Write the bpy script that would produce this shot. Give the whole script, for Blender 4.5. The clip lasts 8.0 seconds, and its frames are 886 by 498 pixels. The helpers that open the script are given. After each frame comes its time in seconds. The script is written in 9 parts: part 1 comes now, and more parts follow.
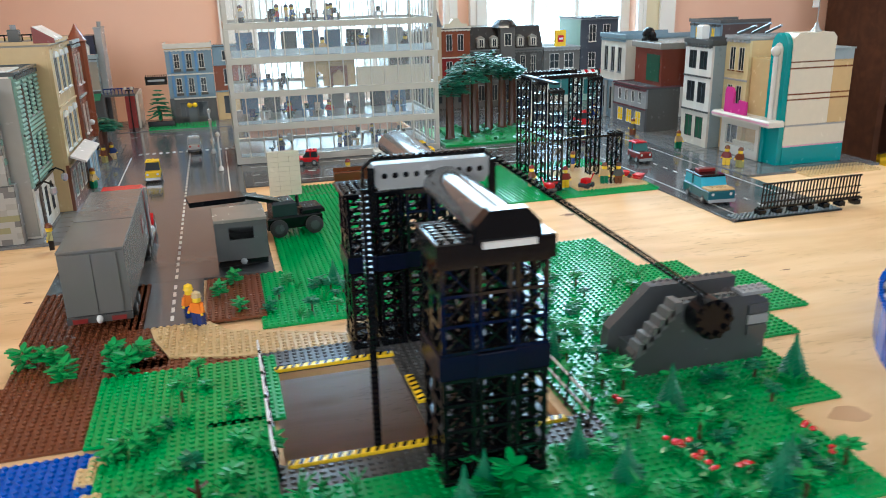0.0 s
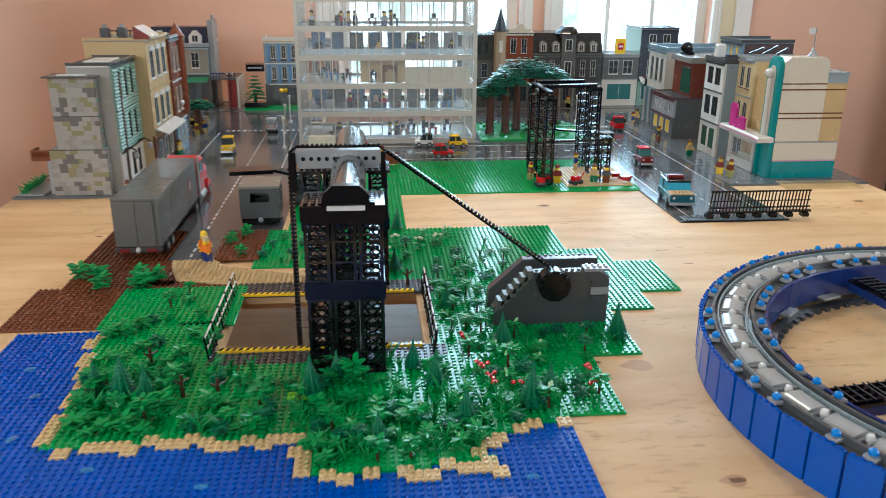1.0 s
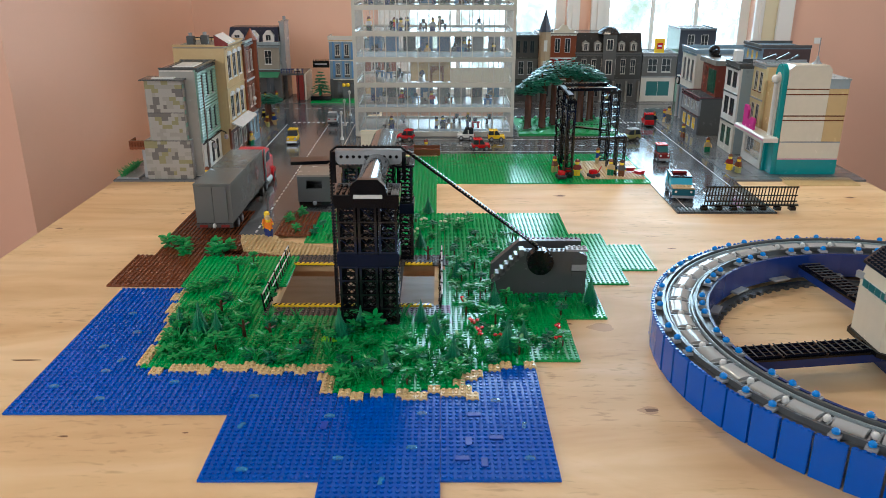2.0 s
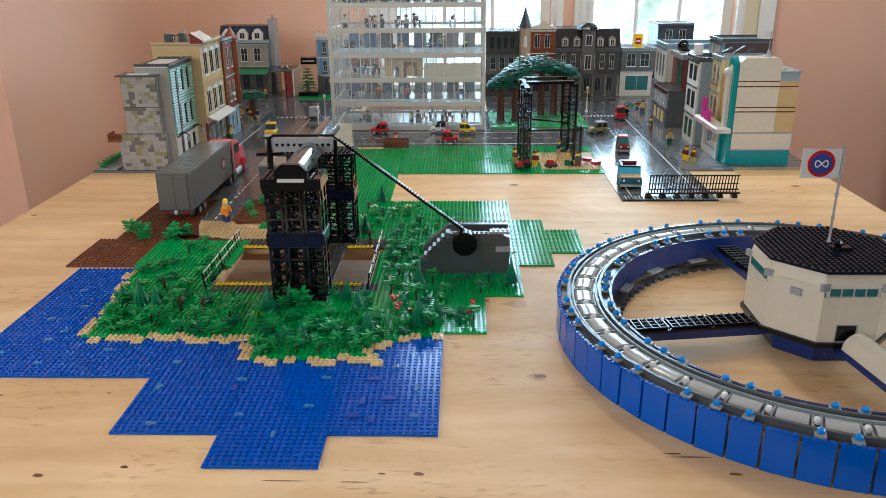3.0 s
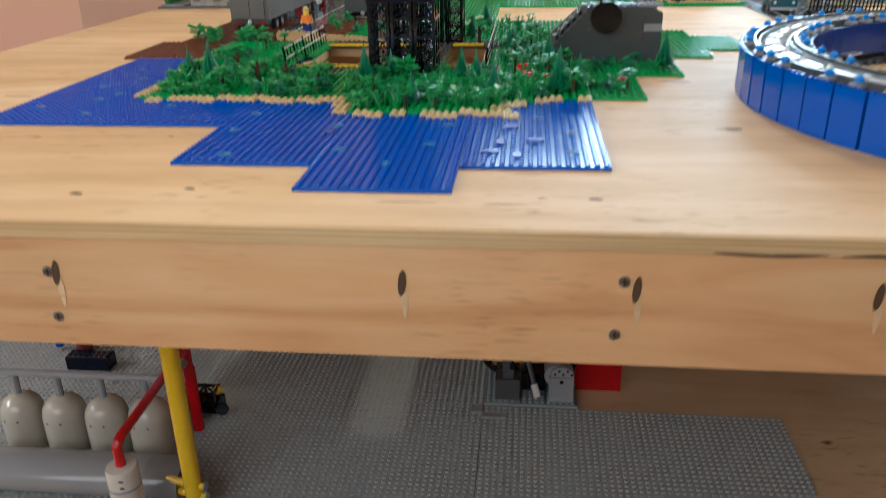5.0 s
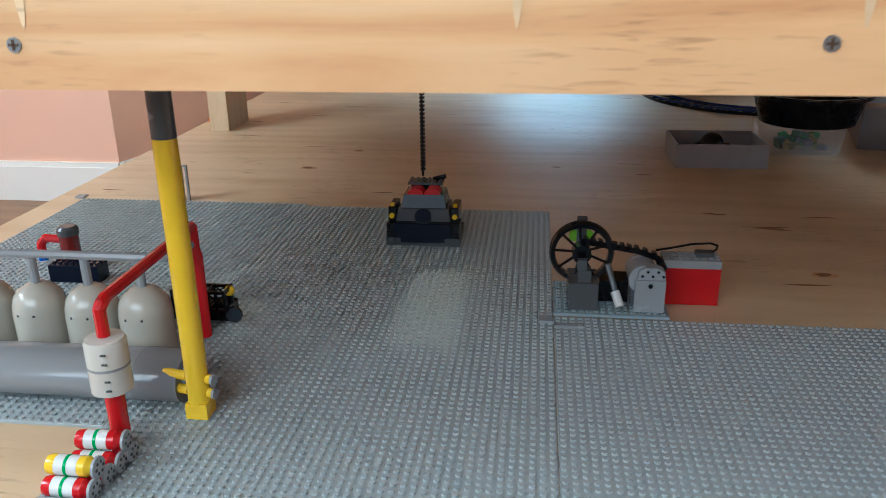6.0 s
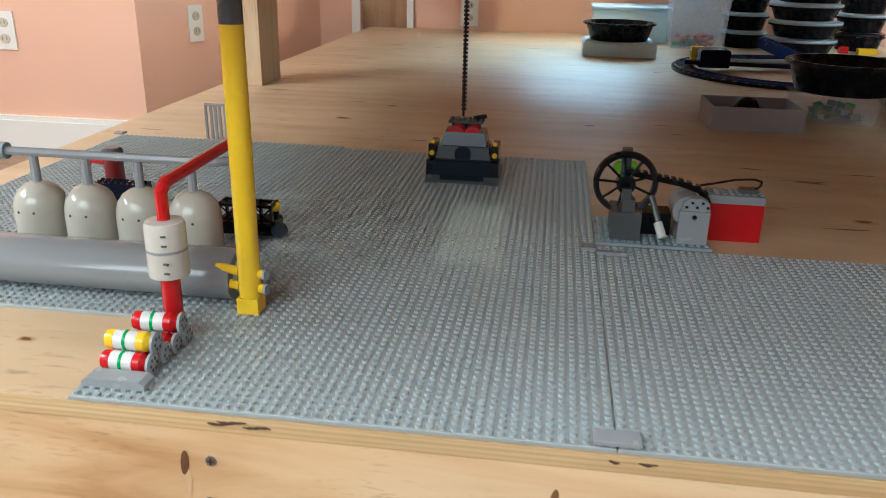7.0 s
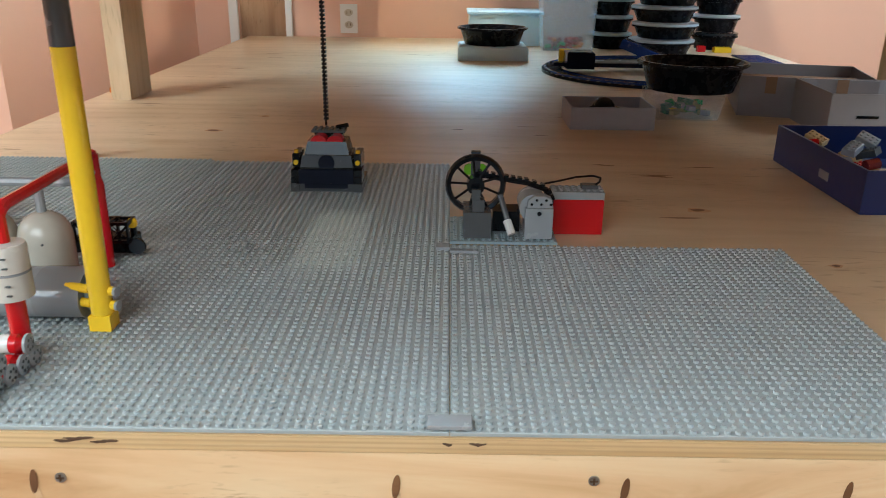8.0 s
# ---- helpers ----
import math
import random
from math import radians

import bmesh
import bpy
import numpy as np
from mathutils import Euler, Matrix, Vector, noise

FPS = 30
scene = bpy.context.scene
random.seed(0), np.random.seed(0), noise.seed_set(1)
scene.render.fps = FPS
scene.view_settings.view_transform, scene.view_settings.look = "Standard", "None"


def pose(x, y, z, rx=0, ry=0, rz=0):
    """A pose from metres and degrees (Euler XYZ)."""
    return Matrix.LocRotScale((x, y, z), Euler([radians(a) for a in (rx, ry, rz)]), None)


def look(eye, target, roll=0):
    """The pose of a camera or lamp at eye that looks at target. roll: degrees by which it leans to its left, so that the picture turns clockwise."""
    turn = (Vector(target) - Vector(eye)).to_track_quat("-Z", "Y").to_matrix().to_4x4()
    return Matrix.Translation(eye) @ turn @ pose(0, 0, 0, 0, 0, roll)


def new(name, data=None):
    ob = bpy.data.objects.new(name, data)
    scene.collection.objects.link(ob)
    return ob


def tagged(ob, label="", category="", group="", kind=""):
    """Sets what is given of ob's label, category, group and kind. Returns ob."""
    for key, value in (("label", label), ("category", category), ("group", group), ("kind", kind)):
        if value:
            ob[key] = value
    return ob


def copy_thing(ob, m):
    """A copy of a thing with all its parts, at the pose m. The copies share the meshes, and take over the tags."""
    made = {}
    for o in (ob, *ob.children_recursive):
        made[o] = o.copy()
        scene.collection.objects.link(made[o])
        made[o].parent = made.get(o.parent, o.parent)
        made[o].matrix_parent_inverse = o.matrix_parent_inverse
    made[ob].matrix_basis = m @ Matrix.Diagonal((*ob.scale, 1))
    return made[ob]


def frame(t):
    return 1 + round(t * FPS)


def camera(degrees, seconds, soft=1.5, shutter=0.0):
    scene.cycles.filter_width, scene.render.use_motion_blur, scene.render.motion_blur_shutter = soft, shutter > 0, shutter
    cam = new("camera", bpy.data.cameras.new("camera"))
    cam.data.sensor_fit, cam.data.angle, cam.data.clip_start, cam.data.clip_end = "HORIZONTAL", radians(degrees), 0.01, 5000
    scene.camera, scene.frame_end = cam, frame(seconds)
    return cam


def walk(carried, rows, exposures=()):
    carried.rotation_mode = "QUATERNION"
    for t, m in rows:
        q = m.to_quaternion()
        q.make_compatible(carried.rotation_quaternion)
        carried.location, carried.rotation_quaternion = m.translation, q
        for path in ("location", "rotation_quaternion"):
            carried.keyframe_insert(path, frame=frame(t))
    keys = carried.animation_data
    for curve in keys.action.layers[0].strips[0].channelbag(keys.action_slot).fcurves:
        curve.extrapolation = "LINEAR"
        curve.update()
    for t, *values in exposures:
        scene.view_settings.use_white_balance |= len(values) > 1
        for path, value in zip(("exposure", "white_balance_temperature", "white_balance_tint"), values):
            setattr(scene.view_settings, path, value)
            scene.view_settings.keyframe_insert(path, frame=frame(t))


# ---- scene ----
cam = camera(58.6, 8.0, soft=0.75, shutter=0.3)
PATH = [
    (0, (-0.413, -0.144, 1.13), (0.092, 1.687, 0.503), -1.4),
    (0.5, (-0.261, -0.298, 1.164), (0.067, 1.577, 0.55), 1.4),
    (1, (-0.204, -0.452, 1.189), (-0.02, 1.43, 0.539), 0.4),
    (1.2, (-0.194, -0.52, 1.206), (-0.065, 1.368, 0.559), -1.3),
    (2.3, (-0.082, -0.733, 1.279), (-0.111, 1.14, 0.581), 0.7),
    (2.5, (-0.044, -0.754, 1.282), (-0.088, 1.123, 0.59), 0.5),
    (3, (0.029, -0.779, 1.269), (-0.023, 1.097, 0.576), -0.5),
    (3.5, (0.049, -0.786, 1.254), (-0.024, 1.09, 0.562), -0.9),
    (4, (0.01, -0.77, 1.219), (-0.116, 1.111, 0.552), -0.9),
    (4.5, (-0.048, -0.717, 1.112), (-0.216, 1.153, 0.422), -0.9),
    (5, (-0.072, -0.641, 0.954), (-0.275, 1.184, 0.162), -1.1),
    (5.2, (-0.084, -0.617, 0.895), (-0.291, 1.2, 0.086), -1.1),
    (6.3, (-0.171, -0.538, 0.679), (-0.416, 1.335, 0.021), -0.3),
    (6.5, (-0.182, -0.539, 0.666), (-0.467, 1.331, 0.015), -0.0),
    (7, (-0.177, -0.582, 0.643), (-0.427, 1.271, -0.067), 1.2),
    (7.5, (-0.144, -0.629, 0.652), (-0.252, 1.233, -0.071), 1.5),
    (8, (-0.124, -0.612, 0.656), (-0.133, 1.262, -0.041), 0.7),
]
walk(cam, [(t, look(eye, target, roll)) for t, eye, target, roll in PATH],
     exposures=[(0.0, 0.24, 5800, 5), (0.5, 0.10, 5800, 5), (1.0, -0.06, 5900, 7), (2.5, -0.20, 5980, 8), (4.0, -0.17, 5950, 8), (4.6, -0.22, 5980, 8), (5.1, 0.03, 6000, 8), (6.3, 1.0, 4900, -5), (6.6, 1.0, 5000, -5), (7.0, 1.0, 5500, -2), (8.0, 1.08, 5500, -2)])

# ---------------- light, sky, exposure ----------------
world = bpy.data.worlds.new("sky")
scene.world = world
world.use_nodes = True
wn = world.node_tree
wn.nodes.clear()
sky = wn.nodes.new("ShaderNodeTexSky")
sky.sky_type = 'NISHITA'
sky.sun_disc = False
sky.sun_elevation = radians(55)
sky.sun_rotation = radians(-98)
wbg = wn.nodes.new("ShaderNodeBackground")
wbg.inputs["Strength"].default_value = 0.12
wout = wn.nodes.new("ShaderNodeOutputWorld")
wn.links.new(sky.outputs[0], wbg.inputs[0])
wn.links.new(wbg.outputs[0], wout.inputs[0])

# sun on the window side of the house, high over the left wall
sun = new("sun", bpy.data.lights.new("sun", 'SUN'))
sun.data.energy = 2.5
sun.data.angle = radians(1.0)
sun.data.color = (1.0, 0.95, 0.88)
sun.matrix_world = look((-4.4, -1.1, 5.0), (-1.0, -0.6, 0.0))


def window_light(name, eye, target, w, h, watts, color):
    """Daylight that falls in through one window opening."""
    ob = new(name, bpy.data.lights.new(name, 'AREA'))
    ob.data.shape = 'RECTANGLE'
    ob.data.size, ob.data.size_y = w, h
    ob.data.energy = watts
    ob.data.color = color
    ob.matrix_world = look(eye, target)
    return ob


window_light("daylight_back_left", (0.05, 3.25, 1.85), (0.05, 1.7, 1.15), 0.84, 1.36, 42, (0.56, 0.82, 1.0))
window_light("daylight_back_right", (0.90, 3.25, 1.85), (0.8, 1.7, 1.15), 0.84, 1.36, 50, (0.56, 0.82, 1.0))
# the next three windows are unseen, added to light the table's other sides
window_light("daylight_side", (-2.58, -0.45, 1.9), (-0.4, 0.2, 0.5), 1.25, 0.66, 32, (1.0, 0.97, 0.92))
window_light("daylight_front", (-0.9, -1.48, 1.42), (-0.7, 1.2, 0.6), 1.5, 0.9, 15, (1.0, 0.93, 0.83))
window_light("daylight_right", (2.73, 0.15, 1.9), (-0.6, 0.6, 0.7), 1.4, 0.66, 34, (0.88, 0.95, 1.0))
# recessed warm lamp in the ceiling over the far half of the table
DOWNLIGHT = (0.22, 1.63)
spot = new("ceiling_downlight", bpy.data.lights.new("ceiling_downlight", 'AREA'))
spot.data.shape = 'DISK'
spot.data.size = 0.08
spot.data.energy = 15
spot.data.color = (1.0, 0.82, 0.60)
spot.matrix_world = look((*DOWNLIGHT, 2.49), (*DOWNLIGHT, 0.0))

# ---------------- materials ----------------
def nodes_of(name):
    m = bpy.data.materials.new(name)
    m.use_nodes = True
    nt = m.node_tree
    return m, nt, nt.nodes["Principled BSDF"]


def ramp(nt, stops):
    r = nt.nodes.new("ShaderNodeValToRGB")
    e = r.color_ramp.elements
    while len(e) < len(stops):
        e.new(0.5)
    for el, (p, c) in zip(e, stops):
        el.position = p
        el.color = (*c, 1) if len(c) == 3 else c
    return r


def coords(nt, scale=(1, 1, 1), rot=(0, 0, 0), kind="Object"):
    tc = nt.nodes.new("ShaderNodeTexCoord")
    mp = nt.nodes.new("ShaderNodeMapping")
    mp.inputs["Scale"].default_value = scale
    mp.inputs["Rotation"].default_value = rot
    nt.links.new(tc.outputs[kind], mp.inputs[0])
    return mp


def noise_tex(nt, vec, scale, detail=4, rough=0.55, dist=0.0):
    n = nt.nodes.new("ShaderNodeTexNoise")
    n.inputs["Scale"].default_value = scale
    n.inputs["Detail"].default_value = detail
    n.inputs["Roughness"].default_value = rough
    n.inputs["Distortion"].default_value = dist
    if vec is not None:
        nt.links.new(vec.outputs[0], n.inputs["Vector"])
    return n


def mix(nt, a, b, fac, mode='MIX'):
    m = nt.nodes.new("ShaderNodeMix")
    m.data_type = 'RGBA'
    m.blend_type = mode
    for sock, val in ((m.inputs[0], fac), (m.inputs[6], a), (m.inputs[7], b)):
        if isinstance(val, bpy.types.NodeSocket):
            nt.links.new(val, sock)
        elif isinstance(val, (int, float)):
            sock.default_value = val
        else:
            sock.default_value = (*val, 1)
    return m.outputs[2]


def bump(nt, bsdf, height, strength, dist):
    b = nt.nodes.new("ShaderNodeBump")
    b.inputs["Strength"].default_value = strength
    b.inputs["Distance"].default_value = dist
    nt.links.new(height, b.inputs["Height"])
    nt.links.new(b.outputs[0], bsdf.inputs["Normal"])


PLASTIC = {}


def plastic(name, color, rough=0.28, alpha=1.0, vary=0.12, metal=0.0, ior=1.5, island=0.45):
    """Moulded toy plastic: faint dust, small tone changes from piece to piece."""
    if name in PLASTIC:
        return PLASTIC[name]
    m, nt, b = nodes_of(name)
    vec = coords(nt)
    n = noise_tex(nt, vec, 60, 3)
    n2 = noise_tex(nt, vec, 900, 2)
    geo = nt.nodes.new("ShaderNodeNewGeometry")
    dark = tuple(c * (1 - vary) for c in color)
    light = tuple(min(1, c * (1 + vary)) for c in color)
    c1 = mix(nt, dark, light, n.outputs["Fac"])
    c2 = mix(nt, dark, light, geo.outputs["Random Per Island"])
    c3 = mix(nt, c1, c2, island)
    nt.links.new(c3, b.inputs["Base Color"])
    r = nt.nodes.new("ShaderNodeMapRange")
    r.inputs[3].default_value = max(0.04, rough - 0.08)
    r.inputs[4].default_value = rough + 0.06
    nt.links.new(n.outputs["Fac"], r.inputs[0])
    nt.links.new(r.outputs[0], b.inputs["Roughness"])
    b.inputs["IOR"].default_value = ior
    b.inputs["Metallic"].default_value = metal
    if alpha < 1:
        b.inputs["Transmission Weight"].default_value = 0.75
        b.inputs["Alpha"].default_value = alpha
    bump(nt, b, n2.outputs["Fac"], 0.05, 0.0003)
    PLASTIC[name] = m
    return m


def wood(name, tones, along=(1.2, 9, 9), knots=0.6, rough=0.55, rot=(0, 0, 0), offset=0.0, plies=False):
    """Pine ply: broad cathedral tones, short dark grain ticks in patches, sparse knots."""
    m, nt, b = nodes_of(name)
    vec = coords(nt, (1, 1, 1), rot)
    vec.inputs["Location"].default_value = (offset, offset * 0.7, offset * 0.3)
    st = nt.nodes.new("ShaderNodeMapping")
    st.inputs["Scale"].default_value = along
    nt.links.new(vec.outputs[0], st.inputs[0])
    warp = noise_tex(nt, st, 1.1, 5, 0.55, 1.6)
    wv = nt.nodes.new("ShaderNodeTexWave")
    wv.bands_direction = 'Y'
    wv.inputs["Scale"].default_value = 0.8
    wv.inputs["Distortion"].default_value = 11.0
    wv.inputs["Detail"].default_value = 3.0
    wv.inputs["Detail Scale"].default_value = 0.9
    nt.links.new(st.outputs[0], wv.inputs["Vector"])
    base = ramp(nt, [(0.3, tones[0]), (0.5, tones[1]), (0.68, tones[2])])
    nt.links.new(warp.outputs["Fac"], base.inputs[0])
    lim = ramp(nt, [(0.5, (0, 0, 0)), (1.0, (0.20, 0.20, 0.20))])
    nt.links.new(wv.outputs["Fac"], lim.inputs[0])
    c = mix(nt, base.outputs[0], tones[3], lim.outputs[0])
    # short ticks of grain, only in some patches
    tick_map = nt.nodes.new("ShaderNodeMapping")
    tick_map.inputs["Scale"].default_value = tuple(a * 22 for a in along)
    nt.links.new(vec.outputs[0], tick_map.inputs[0])
    tick = noise_tex(nt, tick_map, 1.0, 2, 0.5, 0.4)
    patch = noise_tex(nt, vec, 6.5, 2)
    tr = ramp(nt, [(0.56, (0, 0, 0)), (0.72, (1, 1, 1))])
    pr = ramp(nt, [(0.46, (0.03, 0.03, 0.03)), (0.64, (0.55, 0.55, 0.55))])
    nt.links.new(tick.outputs["Fac"], tr.inputs[0])
    nt.links.new(patch.outputs["Fac"], pr.inputs[0])
    both = mix(nt, tr.outputs[0], pr.outputs[0], 1.0, 'MULTIPLY')
    c = mix(nt, c, tuple(v * 0.62 for v in tones[3]), both)
    br = ramp(nt, [(0.35, (0.82, 0.78, 0.74)), (0.65, (1.04, 1.04, 1.04))])
    broad = noise_tex(nt, vec, 2.3, 3)
    nt.links.new(broad.outputs["Fac"], br.inputs[0])
    c = mix(nt, c, br.outputs[0], 0.8, 'MULTIPLY')
    if knots:
        kn = nt.nodes.new("ShaderNodeMapping")
        kn.inputs["Scale"].default_value = (3.1, 5.2, 5.2)
        nt.links.new(vec.outputs[0], kn.inputs[0])
        vo = nt.nodes.new("ShaderNodeTexVoronoi")
        vo.inputs["Scale"].default_value = 1.0
        nt.links.new(kn.outputs[0], vo.inputs["Vector"])
        rk = ramp(nt, [(0.0, (0.13, 0.06, 0.03)), (0.03, (0.35, 0.18, 0.08)), (0.05, (0.8, 0.66, 0.52)), (0.16, (1, 1, 1))])
        nt.links.new(vo.outputs["Distance"], rk.inputs[0])
        c = mix(nt, c, rk.outputs[0], knots, 'MULTIPLY')
    if plies:
        sep = nt.nodes.new("ShaderNodeMapping")
        sep.inputs["Scale"].default_value = (0.5, 0.5, 150)
        nt.links.new(vec.outputs[0], sep.inputs[0])
        ply = nt.nodes.new("ShaderNodeTexWave")
        ply.bands_direction = 'Z'
        ply.inputs["Scale"].default_value = 0.5
        ply.inputs["Distortion"].default_value = 0.6
        nt.links.new(sep.outputs[0], ply.inputs["Vector"])
        pl = ramp(nt, [(0.3, (0, 0, 0)), (1.0, (0.55, 0.55, 0.55))])
        nt.links.new(ply.outputs["Fac"], pl.inputs[0])
        c = mix(nt, c, (0.45, 0.29, 0.14), pl.outputs[0])
    nt.links.new(c, b.inputs["Base Color"])
    b.inputs["Roughness"].default_value = rough
    b.inputs["IOR"].default_value = 1.38
    bump(nt, b, tick.outputs["Fac"], 0.2, 0.0006)
    return m


def paint(name, color, rough=0.55, mottled=0.08):
    m, nt, b = nodes_of(name)
    vec = coords(nt)
    n = noise_tex(nt, vec, 1.6, 4)
    n2 = noise_tex(nt, vec, 220, 3)
    c = mix(nt, tuple(v * (1 - mottled) for v in color), tuple(min(1, v * (1 + mottled)) for v in color), n.outputs["Fac"])
    nt.links.new(c, b.inputs["Base Color"])
    b.inputs["Roughness"].default_value = rough
    bump(nt, b, n2.outputs["Fac"], 0.15, 0.0008)
    return m


PINE = wood("pine_ply", [(0.65, 0.405, 0.20), (0.745, 0.505, 0.268), (0.80, 0.575, 0.34), (0.52, 0.285, 0.12)], along=(1.6, 6, 6), rough=0.58)
PINE_LOW = wood("pine_ply_lower", [(0.56, 0.40, 0.24), (0.62, 0.46, 0.285), (0.66, 0.505, 0.33), (0.44, 0.29, 0.15)], along=(1.6, 6, 6), offset=3.7, rough=0.42)
PINE_EDGE = wood("pine_board", [(0.58, 0.29, 0.125), (0.72, 0.425, 0.205), (0.77, 0.505, 0.27), (0.48, 0.245, 0.095)], along=(1.6, 9, 16), knots=0.7, offset=7.1)
PINE_EDGE_LOW = wood("pale_pine_board", [(0.58, 0.345, 0.16), (0.75, 0.515, 0.285), (0.82, 0.63, 0.385), (0.50, 0.275, 0.115)], along=(2.6, 9, 15), knots=0.9, offset=5.3)
PLY_EDGE = wood("ply_edge", [(0.62, 0.42, 0.20), (0.73, 0.53, 0.28), (0.78, 0.60, 0.35), (0.50, 0.31, 0.14)], along=(1.5, 30, 60), knots=0.2, plies=True)
STUD_WOOD = wood("post_pine", [(0.55, 0.40, 0.235), (0.66, 0.50, 0.31), (0.72, 0.57, 0.38), (0.50, 0.33, 0.17)], along=(9, 9, 1.0), knots=0.4, offset=1.3)
DARK_WOOD = wood("dark_shelf_wood", [(0.055, 0.022, 0.012), (0.075, 0.03, 0.016), (0.10, 0.042, 0.022), (0.035, 0.014, 0.009)], knots=0.0, rough=0.4)
FLOOR_WOOD = wood("floor_boards", [(0.20, 0.11, 0.055), (0.25, 0.14, 0.07), (0.30, 0.17, 0.09), (0.15, 0.075, 0.035)], knots=0.2, rough=0.35)
WALL = paint("peach_paint", (0.78, 0.48, 0.345))
# tone of the unseen front wall, kept dark to dim reflections and bounce
FRONT_PAINT = paint("unseen_wall_taupe", (0.27, 0.195, 0.155))
WHITE_PAINT = paint("white_trim_paint", (0.80, 0.79, 0.75), 0.4, 0.03)
CREAM_PAINT = paint("cream_trim_paint", (0.70, 0.62, 0.42), 0.4, 0.05)
CEILING = paint("ceiling_paint", (0.80, 0.78, 0.75), 0.8, 0.03)
SCRAPE = wood("scraped_pine", [(0.68, 0.46, 0.25), (0.74, 0.53, 0.31), (0.77, 0.57, 0.35), (0.62, 0.42, 0.22)], knots=0.0)
KNOT = wood("knot_wood", [(0.13, 0.06, 0.028), (0.20, 0.095, 0.042), (0.28, 0.14, 0.062), (0.08, 0.035, 0.015)], knots=0.0)
# holes, slots and gaps are flat pieces; this colour holds their inner shade
HOLE = plastic("recess_shade", (0.085, 0.045, 0.022), 0.8)
METAL = plastic("zinc_screw", (0.32, 0.33, 0.34), 0.35, metal=0.9)

def col(name, r, g, b, rough=0.26, **k):
    return plastic(name, (r, g, b), rough, **k)


BLUE = col("blue", 0.0, 0.082, 0.45, 0.16, ior=1.42, vary=0.06, island=0.15)
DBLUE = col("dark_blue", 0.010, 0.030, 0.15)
GREEN = col("green", 0.004, 0.30, 0.066, 0.19, vary=0.08, island=0.15)
LEAF = col("leaf_green", 0.009, 0.255, 0.058, 0.32, ior=1.42)
DLEAF = col("dark_leaf_green", 0.005, 0.15, 0.066, 0.42, ior=1.35)
TAN = col("tan", 0.52, 0.37, 0.18)
TANW = col("sand_tan", 0.62, 0.45, 0.22)
BROWN = col("reddish_brown", 0.15, 0.045, 0.018)
GREY = col("light_grey", 0.29, 0.30, 0.31)
MGREY = col("plate_grey", 0.255, 0.315, 0.335, 0.3)
DGREY = col("dark_grey", 0.072, 0.077, 0.080)
DDGREY = col("dark_grey_brown", 0.062, 0.060, 0.057)
MATT = col("matt_black", 0.005, 0.005, 0.006, 0.42, ior=1.3)
LPLATE = col("baseplate_grey", 0.345, 0.375, 0.375, 0.36, vary=0.05, island=0.1, ior=1.42)
TANKW = col("tank_cream", 0.42, 0.39, 0.325, 0.16)
BLACK = col("black", 0.004, 0.0045, 0.006, 0.14, ior=1.38)
GIRDER = col("girder_black", 0.004, 0.0045, 0.006, 0.10, ior=1.5)
ROOFB = col("roof_black", 0.008, 0.011, 0.019, 0.2, ior=1.3)
STEM = col("stem_brown", 0.055, 0.022, 0.012)
NAVY = col("navy", 0.004, 0.006, 0.016, 0.18, ior=1.32)
WHITE = col("white", 0.64, 0.63, 0.60)
CREAM = col("cream_white", 0.60, 0.545, 0.43)
OFFW = col("off_white", 0.57, 0.54, 0.475)
RED = col("red", 0.50, 0.005, 0.009, 0.22)
YELLOW = col("yellow", 0.80, 0.52, 0.015, 0.22)
TEAL = col("teal", 0.006, 0.24, 0.245)
MAGENTA = col("magenta", 0.55, 0.03, 0.25)
PINK = col("pink", 0.60, 0.30, 0.40)
ORANGE = col("orange", 0.75, 0.20, 0.02)
SANDG = col("sand_green", 0.20, 0.345, 0.285, 0.15)
SANDB = col("sand_blue", 0.17, 0.25, 0.31)
OLIVE = col("olive", 0.33, 0.31, 0.11)
PAVE = col("pavement_grey", 0.135, 0.14, 0.147, 0.15, vary=0.06)
ROADG = col("road_grey", 0.080, 0.084, 0.090, 0.14, vary=0.06)
AZURE = col("azure", 0.05, 0.36, 0.50)
MBLUE = col("medium_blue", 0.09, 0.22, 0.43)
SKIN = col("toy_yellow", 0.82, 0.55, 0.03)
LIME = col("lime", 0.22, 0.55, 0.02)
DRED = col("dark_red", 0.18, 0.016, 0.014)
DORANGE = col("brick_orange", 0.20, 0.055, 0.025)
SMOKE = col("smoke_glass", 0.020, 0.026, 0.032, 0.08)
BLUEGLASS = col("tinted_glass", 0.03, 0.14, 0.14, 0.08)
CHROME = col("silver", 0.55, 0.56, 0.57, 0.16, metal=0.55)
RUBBER = col("rubber", 0.018, 0.018, 0.019, 0.6)
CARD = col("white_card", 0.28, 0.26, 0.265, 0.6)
BROWNCARD = col("brown_card", 0.28, 0.17, 0.10, 0.7)
BLUECARD = col("blue_card", 0.005, 0.015, 0.09, 0.35)


def clear(name, color, rough=0.05, mixin=0.35):
    """Thin clear plastic."""
    m, nt, b = nodes_of(name)
    b.inputs["Base Color"].default_value = (*color, 1)
    b.inputs["Roughness"].default_value = rough
    b.inputs["IOR"].default_value = 1.45
    b.inputs["Alpha"].default_value = mixin
    return m


